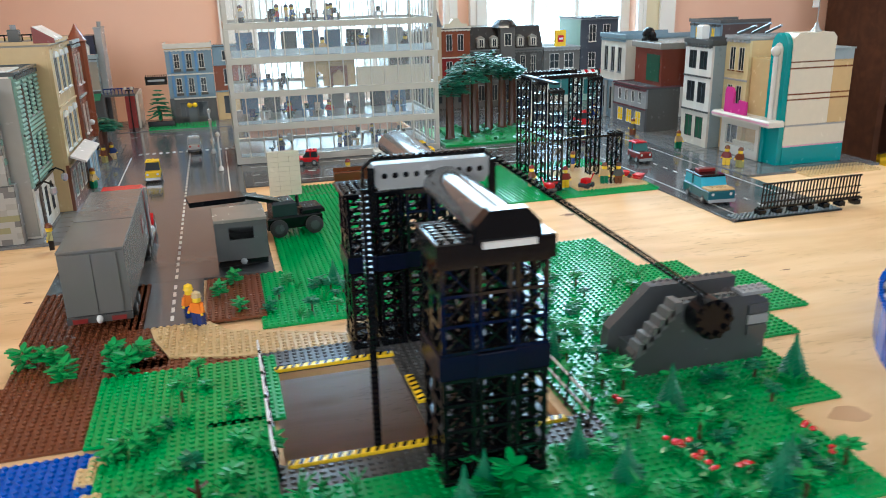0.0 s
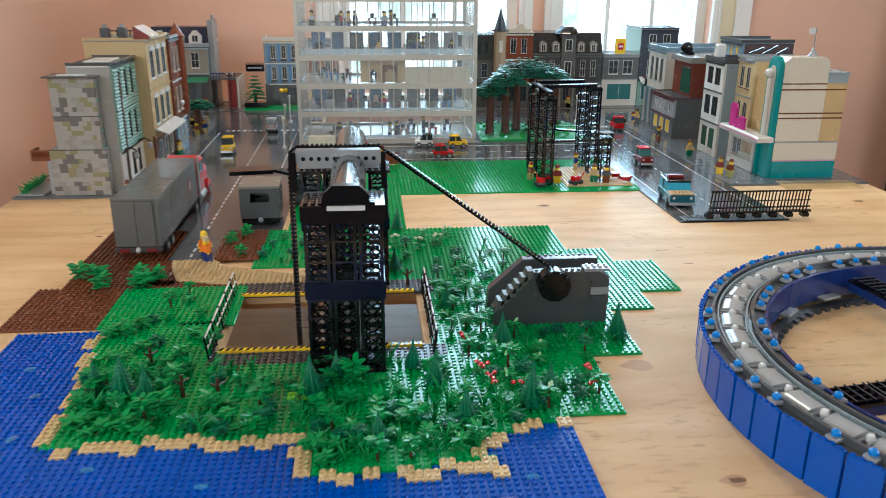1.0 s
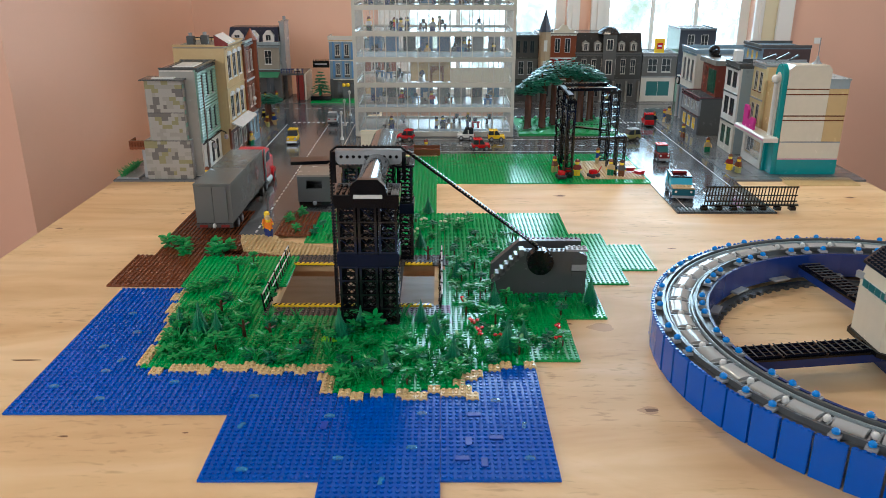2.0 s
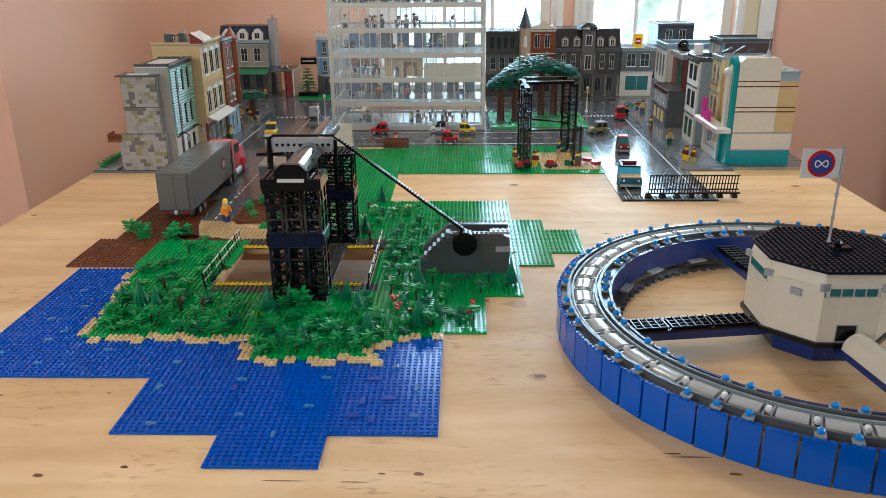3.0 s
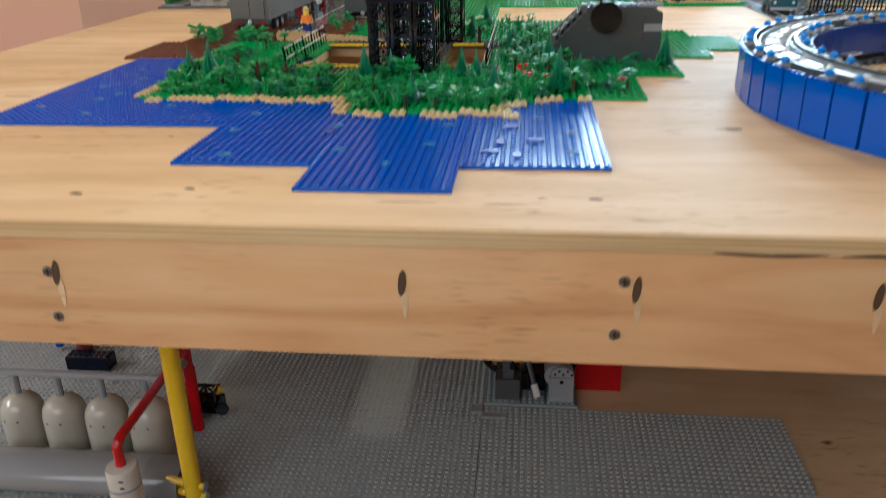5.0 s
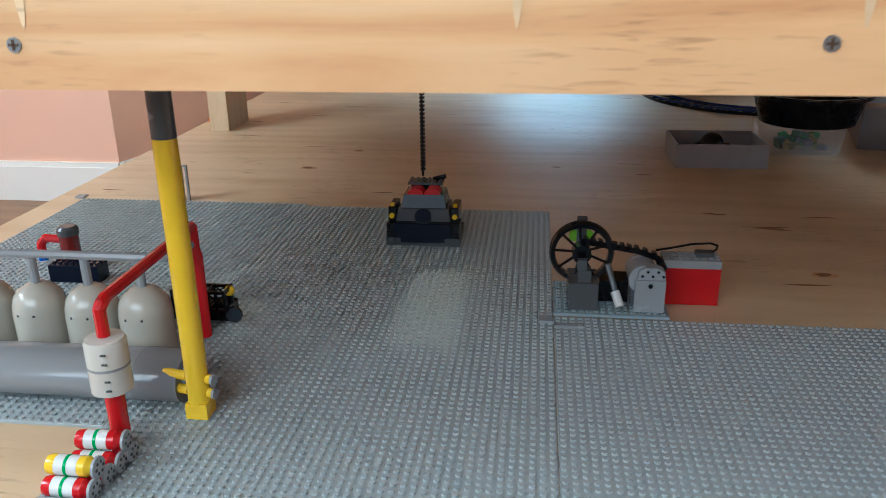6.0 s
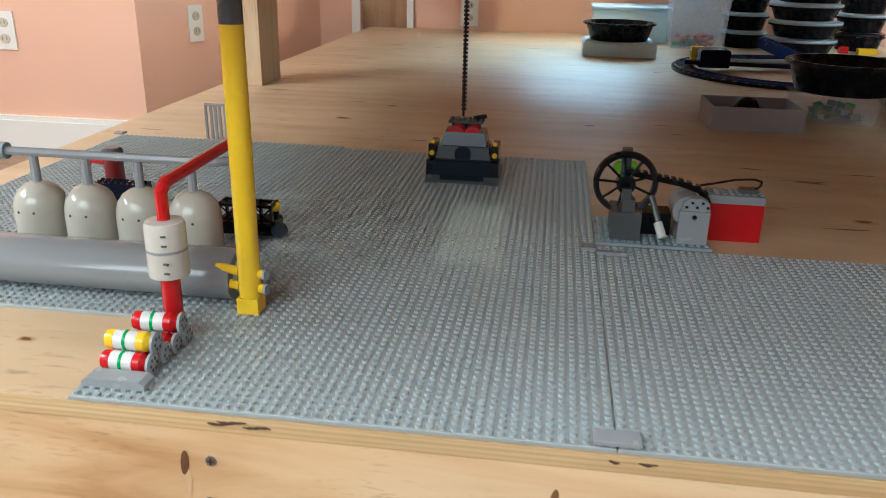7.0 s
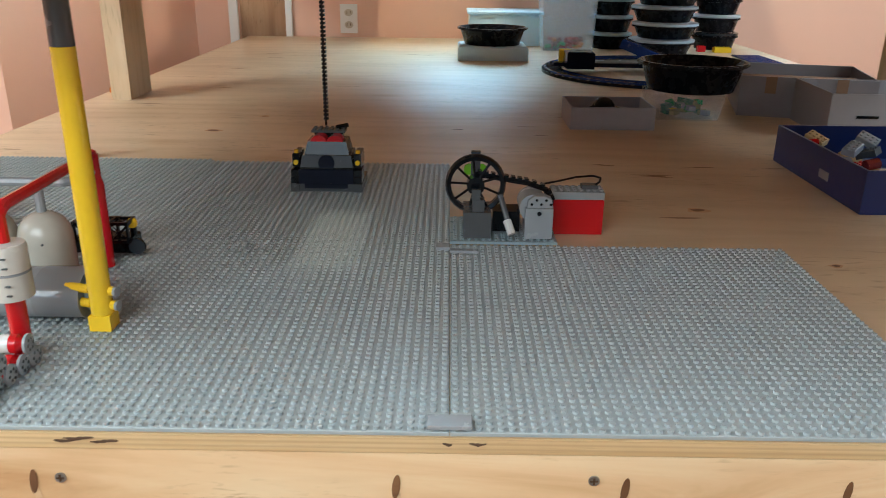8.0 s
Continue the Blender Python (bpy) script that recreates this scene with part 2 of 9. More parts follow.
CLEAR = clear("clear_plastic", (0.78, 0.84, 0.88), 0.06, 0.11)
FROST = clear("frosted_plastic", (0.62, 0.76, 0.84), 0.3, 0.6)
MILKY = clear("milky_plastic", (0.60, 0.78, 0.88), 0.4, 0.9)
BINCLEAR = clear("bin_plastic", (0.70, 0.86, 0.95), 0.08, 0.26)
PANE = clear("window_pane", (0.9, 0.95, 1.0), 0.02, 0.06)


# ---------------- mesh building ----------------
class MB:
    """Collects faces of one mesh; every face has the material slot that was current."""

    def __init__(self):
        self.v, self.f, self.m, self.slot = [], [], [], 0

    def put(self, verts, faces):
        n = len(self.v)
        self.v.extend(verts)
        for f in faces:
            self.f.append(tuple(n + i for i in f))
            self.m.append(self.slot)
        return self

    def box(self, x0, y0, z0, x1, y1, z1):
        return self.put([(x0, y0, z0), (x1, y0, z0), (x1, y1, z0), (x0, y1, z0), (x0, y0, z1), (x1, y0, z1), (x1, y1, z1), (x0, y1, z1)],
                        [(3, 2, 1, 0), (4, 5, 6, 7), (0, 1, 5, 4), (1, 2, 6, 5), (2, 3, 7, 6), (3, 0, 4, 7)])

    def cham(self, x0, y0, z0, x1, y1, z1, c):
        """A box with its top edges chamfered by c."""
        v = [(x0, y0, z0), (x1, y0, z0), (x1, y1, z0), (x0, y1, z0), (x0, y0, z1 - c), (x1, y0, z1 - c), (x1, y1, z1 - c), (x0, y1, z1 - c),
             (x0 + c, y0 + c, z1), (x1 - c, y0 + c, z1), (x1 - c, y1 - c, z1), (x0 + c, y1 - c, z1)]
        f = [(3, 2, 1, 0), (8, 9, 10, 11)]
        for a, b in ((0, 4), (4, 8)):
            f += [(a + i, a + (i + 1) % 4, b + (i + 1) % 4, b + i) for i in range(4)]
        return self.put(v, f)

    def rings(self, rings, close=True, cap=True):
        """Joins rings of points, each with the same count."""
        n = len(rings[0])
        v = [p for r in rings for p in r]
        f = []
        for k in range(len(rings) - 1):
            for i in range(n if close else n - 1):
                j = (i + 1) % n
                f.append((k * n + i, k * n + j, (k + 1) * n + j, (k + 1) * n + i))
        if cap:
            f.append(tuple(reversed(range(n))))
            f.append(tuple((len(rings) - 1) * n + i for i in range(n)))
        return self.put(v, f)

    def turn(self, cx, cy, profile, n=14, cap=True):
        """A turned shape about a vertical axis; profile: (radius, z) from below."""
        return self.rings([[(cx + r * math.cos(2 * math.pi * i / n), cy + r * math.sin(2 * math.pi * i / n), z) for i in range(n)] for r, z in profile], cap=cap)

    def cyl(self, cx, cy, z0, z1, r, n=12):
        return self.turn(cx, cy, [(r, z0), (r, z1)], n)

    def rod(self, a, b, r, n=8, r2=None):
        """A round bar from a to b."""
        a, b = Vector(a), Vector(b)
        d = (b - a).normalized()
        u = d.orthogonal().normalized()
        w = d.cross(u)
        r2 = r if r2 is None else r2
        return self.rings([[tuple(p + q * (u * math.cos(2 * math.pi * i / n) + w * math.sin(2 * math.pi * i / n))) for i in range(n)] for p, q in ((a, r), (b, r2))])

    def pipe(self, pts, r, n=8):
        for a, b in zip(pts, pts[1:]):
            self.rod(a, b, r, n)
        for p in pts[1:-1]:
            self.ball(p, r, n, max(4, n // 2))
        return self

    def ball(self, c, r, n=10, k=6, sz=1.0):
        prof = [(max(1e-5, r * math.sin(math.pi * i / k)), c[2] - sz * r * math.cos(math.pi * i / k)) for i in range(k + 1)]
        return self.turn(c[0], c[1], prof, n)

    def prism(self, pts, z0, z1):
        n = len(pts)
        return self.put([(x, y, z0) for x, y in pts] + [(x, y, z1) for x, y in pts],
                        [tuple(reversed(range(n))), tuple(range(n, 2 * n))] + [(i, (i + 1) % n, n + (i + 1) % n, n + i) for i in range(n)])

    def slab(self, pts, y0, y1):
        """An outline in x and z, made thick along y."""
        n = len(pts)
        return self.put([(x, y0, z) for x, z in pts] + [(x, y1, z) for x, z in pts],
                        [tuple(range(n)), tuple(reversed(range(n, 2 * n)))] + [((i + 1) % n, i, n + i, n + (i + 1) % n) for i in range(n)])

    def moved(self, m, other):
        return self.put([tuple(m @ Vector(p)) for p in other.v], other.f)

    def studs(self, x0, y0, nx, ny, z, skip=None, p=0.008, r=0.00245, h=0.0021, n=8):
        ring = [(math.cos(2 * math.pi * i / n), math.sin(2 * math.pi * i / n)) for i in range(n)]
        for i in range(nx):
            for j in range(ny):
                cx, cy = x0 + (i + 0.5) * p, y0 + (j + 0.5) * p
                if skip and skip(cx, cy):
                    continue
                self.put([(cx + r * a, cy + r * b, z) for a, b in ring] + [(cx + r * 0.92 * a, cy + r * 0.92 * b, z + h) for a, b in ring],
                         [tuple(range(n, 2 * n))] + [(i2, (i2 + 1) % n, n + (i2 + 1) % n, n + i2) for i2 in range(n)])
        return self

    def mesh(self, name, mats, smooth=True):
        me = bpy.data.meshes.new(name)
        me.from_pydata(self.v, [], self.f)
        for mt in (mats if isinstance(mats, (list, tuple)) else [mats]):
            me.materials.append(mt)
        if max(self.m, default=0):
            me.polygons.foreach_set("material_index", self.m)
        if smooth:
            me.shade_smooth()
            me.set_sharp_from_angle(angle=radians(32))
        me.update()
        return me


def part(name, mb, mats, parent=None, label="", at=None, kind=""):
    """One mesh object under a thing or a part."""
    ob = new(name, mb if isinstance(mb, bpy.types.Mesh) else mb.mesh(name, mats))
    if parent is not None:
        ob.parent = parent
    if at is not None:
        ob.matrix_local = at
    if label or kind:
        tagged(ob, label, kind=kind)
    return ob


def thing(name, label, category, m=None, group=""):
    """An empty at the base of a thing, which carries its parts."""
    ob = new(name)
    ob.empty_display_size = 0.01
    ob.matrix_basis = m or Matrix()
    return tagged(ob, label, category, group)


def solid(name, mb, mats, label, category, m=None, group="", kind=""):
    """A thing of one mesh."""
    ob = new(name, mb.mesh(name, mats))
    if m is not None:
        ob.matrix_basis = m
    return tagged(ob, label, category, group, kind)


TOP, LOW = 0.75, 0.338      # the two decks of the table
PT = 0.0032                 # thickness of a building plate
ZP = TOP + PT               # top of the plates on the upper deck
ZL = LOW + PT

# ---------------- room ----------------
BACK, JOGX, JOGY = 2.73, -1.418, 1.70
XL, XR, YF, CEIL = -2.6, 2.75, -1.5, 2.5


def wall_with_holes(name, x0, x1, z0, z1, y0, y1, holes, label, mat=WALL):
    """A wall across y with rectangular openings (xa, xb, za, zb), left to right."""
    mb = MB()
    x = x0
    for xa, xb, za, zb in holes:
        mb.box(x, y0, z0, xa, y1, z1)
        if za > z0:
            mb.box(xa, y0, z0, xb, y1, za)
        mb.box(xa, y0, zb, xb, y1, z1)
        x = xb
    mb.box(x, y0, z0, x1, y1, z1)
    return solid(name, mb, mat, label, "wall", kind="structure")


WIN = [(-0.30, 0.40), (0.548, 1.18)]
WZ0, WZ1 = 0.752, 2.30
wall_with_holes("wall_back", JOGX - 0.12, XR, 0, CEIL, BACK, BACK + 0.12, [(-0.985, -0.79, 0.10, 0.70), (*WIN[0], WZ0, WZ1), (*WIN[1], WZ0, WZ1)],
                "peach painted wall with two windows and a small low opening")
solid("wall_jog", MB().box(XL - 0.12, JOGY, 0, JOGX, JOGY + 0.12, CEIL), WALL, "peach painted wall facing the table front", "wall", kind="structure")
JX2 = -1.16                 # the return wall runs aslant to the back wall
solid("wall_jog_return", MB().prism([(JOGX, JOGY + 0.0005), (JX2, BACK), (JX2 - 0.12, BACK), (JOGX - 0.12, JOGY + 0.1205)], 0, CEIL), WALL, "peach painted return wall beside the table", "wall", kind="structure")
mb = MB()
mb.box(XL - 0.12, 0.2, 0, XL, JOGY, CEIL).box(XL - 0.12, YF, 0, XL, -1.1, CEIL).box(XL - 0.12, -1.1, 0, XL, 0.2, 1.0).box(XL - 0.12, -1.1, 2.25, XL, 0.2, CEIL)
solid("wall_left", mb, WALL, "peach painted wall with a window", "wall", kind="structure")
mb = MB()
mb.box(XR, YF, 0, XR + 0.12, -0.6, CEIL).box(XR, 0.9, 0, XR + 0.12, BACK + 0.12, CEIL).box(XR, -0.6, 0, XR + 0.12, 0.9, 1.0).box(XR, -0.6, 2.25, XR + 0.12, 0.9, CEIL)
solid("wall_right", mb, WALL, "peach painted wall with a window beside the bookshelf", "wall", kind="structure")
# front wall is out of view, set close and dark to shape the light
wall_with_holes("wall_front", XL - 0.12, XR + 0.12, 0, CEIL, YF - 0.12, YF, [(-1.75, -0.05, 0.7, 2.1)], "unseen dark taupe wall with a wide window, added for the light", FRONT_PAINT)
solid("floor", MB().box(XL - 0.12, YF - 0.12, -0.1, XR + 0.12, BACK + 0.12, 0), FLOOR_WOOD, "brown wooden floor", "floor", kind="structure")
solid("ceiling", MB().box(XL - 0.12, YF - 0.12, CEIL, XR + 0.12, BACK + 0.12, CEIL + 0.1), CEILING, "white ceiling", "ceiling", kind="structure")
dl = thing("ceiling_lamp", "small white recessed ceiling lamp", "ceiling lamp", pose(*DOWNLIGHT, CEIL))
part("trim_ring", MB().rings([[(r * math.cos(a), r * math.sin(a), z) for r, z in ((0.062, -0.0005), (0.082, -0.0005), (0.080, -0.008), (0.064, -0.008))] for a in [2 * math.pi * i / 28 for i in range(29)]], cap=False), WHITE_PAINT, dl)
mb = MB()
mb.box(XL, JOGY - 0.015, 0.0, JOGX, JOGY, 0.11).box(XL, JOGY - 0.011, 0.11, JOGX, JOGY, 0.125)
solid("baseboard", mb, WHITE_PAINT, "white painted baseboard", "baseboard", kind="structure")
mb = MB()
mb.prism([(JOGX + 0.0005, JOGY), (JOGX + 0.0155, JOGY), (JX2 + 0.0155, BACK), (JX2 + 0.0005, BACK)], 0.0, 0.125)
solid("baseboard_return", mb, WHITE_PAINT, "white painted baseboard", "baseboard", kind="structure")
solid("baseboard_back", MB().box(JX2 + 0.02, BACK - 0.015, 0.0, -1.03, BACK, 0.125).box(-0.74, BACK - 0.015, 0.0, XR, BACK, 0.125), WHITE_PAINT, "white painted baseboard", "baseboard", kind="structure")


def window(name, x0, x1, cl, cr):
    """A white window: casing, sash, muntins, panes."""
    w = thing(name, "white framed window with small panes and bright daylight", "window")
    w["kind"] = "structure"
    fr = MB()
    fr.box(x0 - cl, BACK - 0.022, WZ0, x0, BACK - 0.002, WZ1 + 0.08).box(x1, BACK - 0.022, WZ0, x1 + cr, BACK - 0.002, WZ1 + 0.08)
    fr.box(x0, BACK - 0.022, WZ1, x1, BACK - 0.002, WZ1 + 0.08)
    fr.box(x0 - 0.026, BACK - 0.028, WZ0, x0 - 0.018, BACK - 0.0225, WZ1 + 0.08).box(x1 + 0.018, BACK - 0.028, WZ0, x1 + 0.026, BACK - 0.0225, WZ1 + 0.08)
    part("casing", fr, WHITE_PAINT, w)
    part("window_sill", MB().box(x0 - cl, BACK - 0.05, WZ0 - 0.03, x1 + cr, BACK + 0.02, WZ0 - 0.0005), WHITE_PAINT, w)
    fr = MB()
    a, b = BACK + 0.05, BACK + 0.085
    fr.box(x0, a, WZ0, x0 + 0.04, b, WZ1).box(x1 - 0.04, a, WZ0, x1, b, WZ1)
    fr.box(x0 + 0.04, a, WZ0, x1 - 0.04, b, WZ0 + 0.05).box(x0 + 0.04, a, WZ1 - 0.04, x1 - 0.04, b, WZ1)
    sash = part("window_frame", fr, WHITE_PAINT, w)
    n, rows = 3, 4
    pw, ph = (x1 - x0 - 0.08) / n, (WZ1 - WZ0 - 0.09) / rows
    mu = MB()
    for i in range(1, n):
        mu.box(x0 + 0.04 + pw * i - 0.008, a + 0.005, WZ0 + 0.05, x0 + 0.04 + pw * i + 0.008, b - 0.005, WZ1 - 0.04)
    for j in range(1, rows):
        mu.box(x0 + 0.04, a + 0.008, WZ0 + 0.05 + ph * j - 0.008, x1 - 0.04, b - 0.008, WZ0 + 0.05 + ph * j + 0.008)
    part("muntins", mu, WHITE_PAINT, sash)
    for i in range(n):
        for j in range(rows):
            p = part("pane", MB().box(x0 + 0.04 + pw * i, a + 0.015, WZ0 + 0.05 + ph * j, x0 + 0.04 + pw * (i + 1), a + 0.019, WZ0 + 0.05 + ph * (j + 1)), PANE, w)
            p.visible_shadow = False
    return w


window("window_1", *WIN[0], 0.085, 0.05)
window("window_2", *WIN[1], 0.05, 0.034)
solid("trim", MB().box(1.216, BACK - 0.018, WZ0 - 0.05, 1.27, BACK - 0.002, WZ1 + 0.08), CREAM_PAINT, "cream painted upright beside the window", "trim", kind="structure")
solid("trim_outer", MB().box(1.2705, BACK - 0.03, WZ0 - 0.05, 1.335, BACK - 0.002, WZ1 + 0.08), WHITE_PAINT, "white painted upright beside the window", "trim", kind="structure")

# daylight beyond the windows: pale sky over faint trees
m, nt, b = nodes_of("outdoor_distance")
vec = coords(nt)
n = noise_tex(nt, vec, 1.5, 7, 0.7)
r = ramp(nt, [(0.36, (0.10, 0.135, 0.11)), (0.47, (0.17, 0.21, 0.21)), (0.58, (0.68, 0.88, 1.0))])
nt.links.new(n.outputs["Fac"], r.inputs[0])
nt.links.new(r.outputs[0], b.inputs["Emission Color"])
b.inputs["Emission Strength"].default_value = 7.0
b.inputs["Base Color"].default_value = (0.1, 0.1, 0.1, 1)
solid("backdrop", MB().box(-6, 12, -2, 8, 12.1, 7), m, "bright pale sky and faint trees outside the windows", "backdrop", kind="structure")

# low opening in the back wall, boarded inside
op = thing("door_1", "small low wall opening with white frame and wooden panel", "opening")
op["kind"] = "structure"
part("frame", MB().box(-1.02, BACK - 0.02, 0.10, -0.985, BACK - 0.002, 0.735).box(-0.79, BACK - 0.02, 0.10, -0.765, BACK - 0.002, 0.735).box(-0.985, BACK - 0.02, 0.70, -0.79, BACK - 0.002, 0.735), WHITE_PAINT, op)
part("panel", MB().box(-0.985, BACK + 0.03, 0.10, -0.79, BACK + 0.05, 0.70), wood("panel_wood", [(0.34, 0.20, 0.11), (0.44, 0.28, 0.16), (0.52, 0.35, 0.21), (0.26, 0.14, 0.07)], along=(9, 9, 1.5), offset=2.2), op)


def outlet(m):
    o = thing("wall_outlet", "white double wall outlet", "outlet", m, "wall outlets")
    part("cover_plate", MB().slab([(-0.035, -0.057), (0.035, -0.057), (0.035, 0.057), (-0.035, 0.057)], -0.006, -0.001), WHITE_PAINT, o)
    for k in (-1, 1):
        s = MB()
        s.slab([(0.017 * math.cos(a * math.pi / 8), k * 0.024 + 0.014 * math.sin(a * math.pi / 8)) for a in range(16)], -0.0085, -0.0061)
        rc = part("receptacle", s, CREAM, o)
        part("slots", MB().box(-0.008, -0.0092, k * 0.024 - 0.004, -0.006, -0.0086, k * 0.024 + 0.006).box(0.006, -0.0092, k * 0.024 - 0.004, 0.008, -0.0086, k * 0.024 + 0.006), HOLE, rc)
    return o


o = outlet(pose(-0.535, BACK, 0.41))
copy_thing(o, pose(-1.85, JOGY, 0.385))
copy_thing(o, pose(JOGX + (1.955 - JOGY) * (JX2 - JOGX) / (BACK - JOGY), 1.955, 0.40, 0, 0, 90 - math.degrees(math.atan2(JX2 - JOGX, BACK - JOGY))))

# dark bookshelf against the right end of the back wall
bs = thing("bookshelf", "dark stained wooden bookshelf with a few boxes", "bookshelf", pose(2.05, BACK - 0.36, 0))
part("side", MB().box(0, 0, 0, 0.03, 0.34, 1.7), DARK_WOOD, bs)
part("side", MB().box(0.66, 0, 0, 0.69, 0.34, 1.7), DARK_WOOD, bs)
part("back", MB().box(0.03, 0.32, 0, 0.66, 0.34, 1.7), DARK_WOOD, bs)
for z in (0.02, 0.36, 0.66, 0.96, 1.26, 1.67):
    part("shelf", MB().box(0.03, 0.0, z, 0.66, 0.32, z + 0.028), DARK_WOOD, bs)
solid("storage_box", MB().cham(2.12, BACK - 0.33, 0.988, 2.42, BACK - 0.1, 1.06, 0.004), OFFW, "off-white flat box on the bookshelf", "box")
tb = thing("toy_bus", "white model bus with dark windows on the bookshelf", "toy bus", pose(2.15, BACK - 0.3, 0.688))
part("body", MB().cham(0, 0, 0.014, 0.24, 0.06, 0.08, 0.008), OFFW, tb)
for i in range(5):
    part("window", MB().box(0.012 + i * 0.045, -0.002, 0.045, 0.047 + i * 0.045, 0.0005, 0.068), SMOKE, tb)
for x in (0.04, 0.2):
    part("wheel", MB().rod((x, -0.003, 0.014), (x, 0.063, 0.014), 0.014, 12), RUBBER, tb)
solid("toy_truck", MB().cham(2.12, BACK - 0.34, 0.388, 2.36, BACK - 0.26, 0.44, 0.01).cham(2.36, BACK - 0.34, 0.388, 2.43, BACK - 0.26, 0.48, 0.012), YELLOW, "yellow toy truck on a low shelf", "toy truck")

# ---------------- the table ----------------
TX0, TX1, TY0, TY1 = -0.935, 0.93, -0.135, 2.53
HX0, HX1, HY0, HY1 = -0.392, -0.138, 0.436, 0.632     # hole in the upper deck
table = thing("table", "large two-deck pine plywood table with screwed edge boards", "table")
mb = MB()
z0, z1 = TOP - 0.013, TOP
YN = 2.03                   # rear strip behind the tower: open between two boards, unseen, added for window light
ox, ix = [(TX0, TY0), (TX1, TY0), (TX1, YN), (TX0, YN)], [(HX0, HY0), (HX1, HY0), (HX1, HY1), (HX0, HY1)]
vv = [(x, y, z) for z in (z0, z1) for x, y in ox + ix]
ff = []
for i in range(4):
    j = (i + 1) % 4
    ff += [(8 + i, 8 + j, 12 + j, 12 + i), (j, i, 4 + i, 4 + j), (i, j, 8 + j, 8 + i), (4 + j, 4 + i, 12 + i, 12 + j)]
mb.put(vv, ff)
part("upper_deck", mb, PINE, table)
for x0, x1 in ((TX0, -0.34), (0.108, TX1)):
    part("rear_deck_board", MB().box(x0, YN, z0, x1, TY1, z1), PINE, table)
LX0, LX1 = -0.945, 1.02
part("lower_deck", MB().box(LX0, TY0, LOW - 0.013, LX1, 2.72, LOW), PINE_LOW, table)
part("upper_ply_edge", MB().box(TX0, TY0 - 0.003, z0 - 0.0, TX1, TY0 - 0.0005, z1 - 0.0008), PLY_EDGE, table)
part("lower_ply_edge", MB().box(LX0, TY0 - 0.003, LOW - 0.013, LX1, TY0 - 0.0005, LOW - 0.0008), PLY_EDGE, table)


def edge_board(x0, x1, zt, zb, y, mat, screws, hole=HOLE):
    bd = part("edge_board", MB().box(x0, y, zb, x1, y + 0.018, zt), mat, table)
    for x in (-0.681, -0.42, -0.158, 0.007, 0.167, 0.43, 0.69):
        zc = zt - 0.028
        rings, nn = [], 14
        for k, (s, dy) in enumerate(((1.0, -0.0006), (0.75, 0.0))):
            rings.append([(x + 0.0030 * s * math.sin(a) - 0.001 * math.cos(a), y - 0.0006 + dy * 0, zc - 0.0105 * s * math.cos(a)) for a in [2 * math.pi * i / nn for i in range(nn)]])
        # flat oval on the board face; the hole's shaded inside is only colour
        part("pocket_hole", MB().put(rings[0], [tuple(range(nn))]), hole, bd, "brown oval pocket hole")
        tail = [(x + 0.0015 + 0.0024 * s * math.sin(a), y - 0.0004, zc - 0.017 - 0.012 * math.cos(a)) for s, a in [(1 - 0.45 * math.cos(2 * math.pi * i / nn), 2 * math.pi * i / nn) for i in range(nn)]]
        part("scrape", MB().put(tail, [tuple(range(nn))]), SCRAPE, bd, "pale scraped wood below the hole")
    for x, dz in screws:
        z = zt - dz
        sc = part("screw", MB().rod((x + 0.004, y - 0.001, z), (x + 0.004, y + 0.002, z), 0.0042, 10), METAL, bd)
        part("recess", MB().box(x + 0.0012, y - 0.0016, z - 0.0007, x + 0.0068, y - 0.0011, z + 0.0007).box(x + 0.0033, y - 0.0016, z - 0.0028, x + 0.0047, y - 0.0011, z + 0.0028), HOLE, sc)
    return bd


edge_board(TX0, TX1, TOP - 0.0135, TOP - 0.1025, TY0 - 0.003, PINE_EDGE, ((-0.43, 0.027), (-0.43, 0.065), (-0.006, 0.022), (-0.01, 0.064), (0.43, 0.03), (0.433, 0.064), (-0.7, 0.06)))
edge_board(LX0, LX1, LOW - 0.0135, LOW - 0.104, TY0 - 0.003, PINE_EDGE_LOW, ((-0.404, 0.0245), (-0.408, 0.06), (-0.02, 0.0205), (-0.022, 0.058), (0.42, 0.03)), KNOT)
for x0, x1 in ((TX0, TX0 + 0.018), (TX1 - 0.018, TX1)):
    part("side_board", MB().box(x0, TY0 + 0.016, TOP - 0.1025, x1, TY1, TOP - 0.0135), PINE_EDGE, table)
for x0, x1 in ((LX0, LX0 + 0.018), (LX1 - 0.018, LX1)):
    part("side_board", MB().box(x0, TY0 + 0.016, LOW - 0.104, x1, TY1, LOW - 0.0135), PINE_EDGE, table)
for y in (0.30, 0.76, 1.25, 1.95):
    part("joist", MB().box(TX0 + 0.02, y, TOP - 0.075, TX1 - 0.02, y + 0.018, TOP - 0.0135), PINE_EDGE, table)
for x, y in ((-0.892, 1.19), (0.905, 1.19)):
    part("post", MB().cham(x, y, LOW + 0.0005, x + 0.044, y + 0.13, TOP - 0.076, 0.0005), STUD_WOOD, table)
for x in (-0.91, 0.86):
    for y in (-0.05, 1.19, 2.45):
        part("leg", MB().box(x, y, 0, x + 0.044, y + 0.13, LOW - 0.0135), STUD_WOOD, table)
# dents and splits in the face ply
HALO = wood("knot_halo_wood", [(0.50, 0.29, 0.15), (0.56, 0.34, 0.18), (0.60, 0.38, 0.21), (0.42, 0.23, 0.11)], knots=0.0)


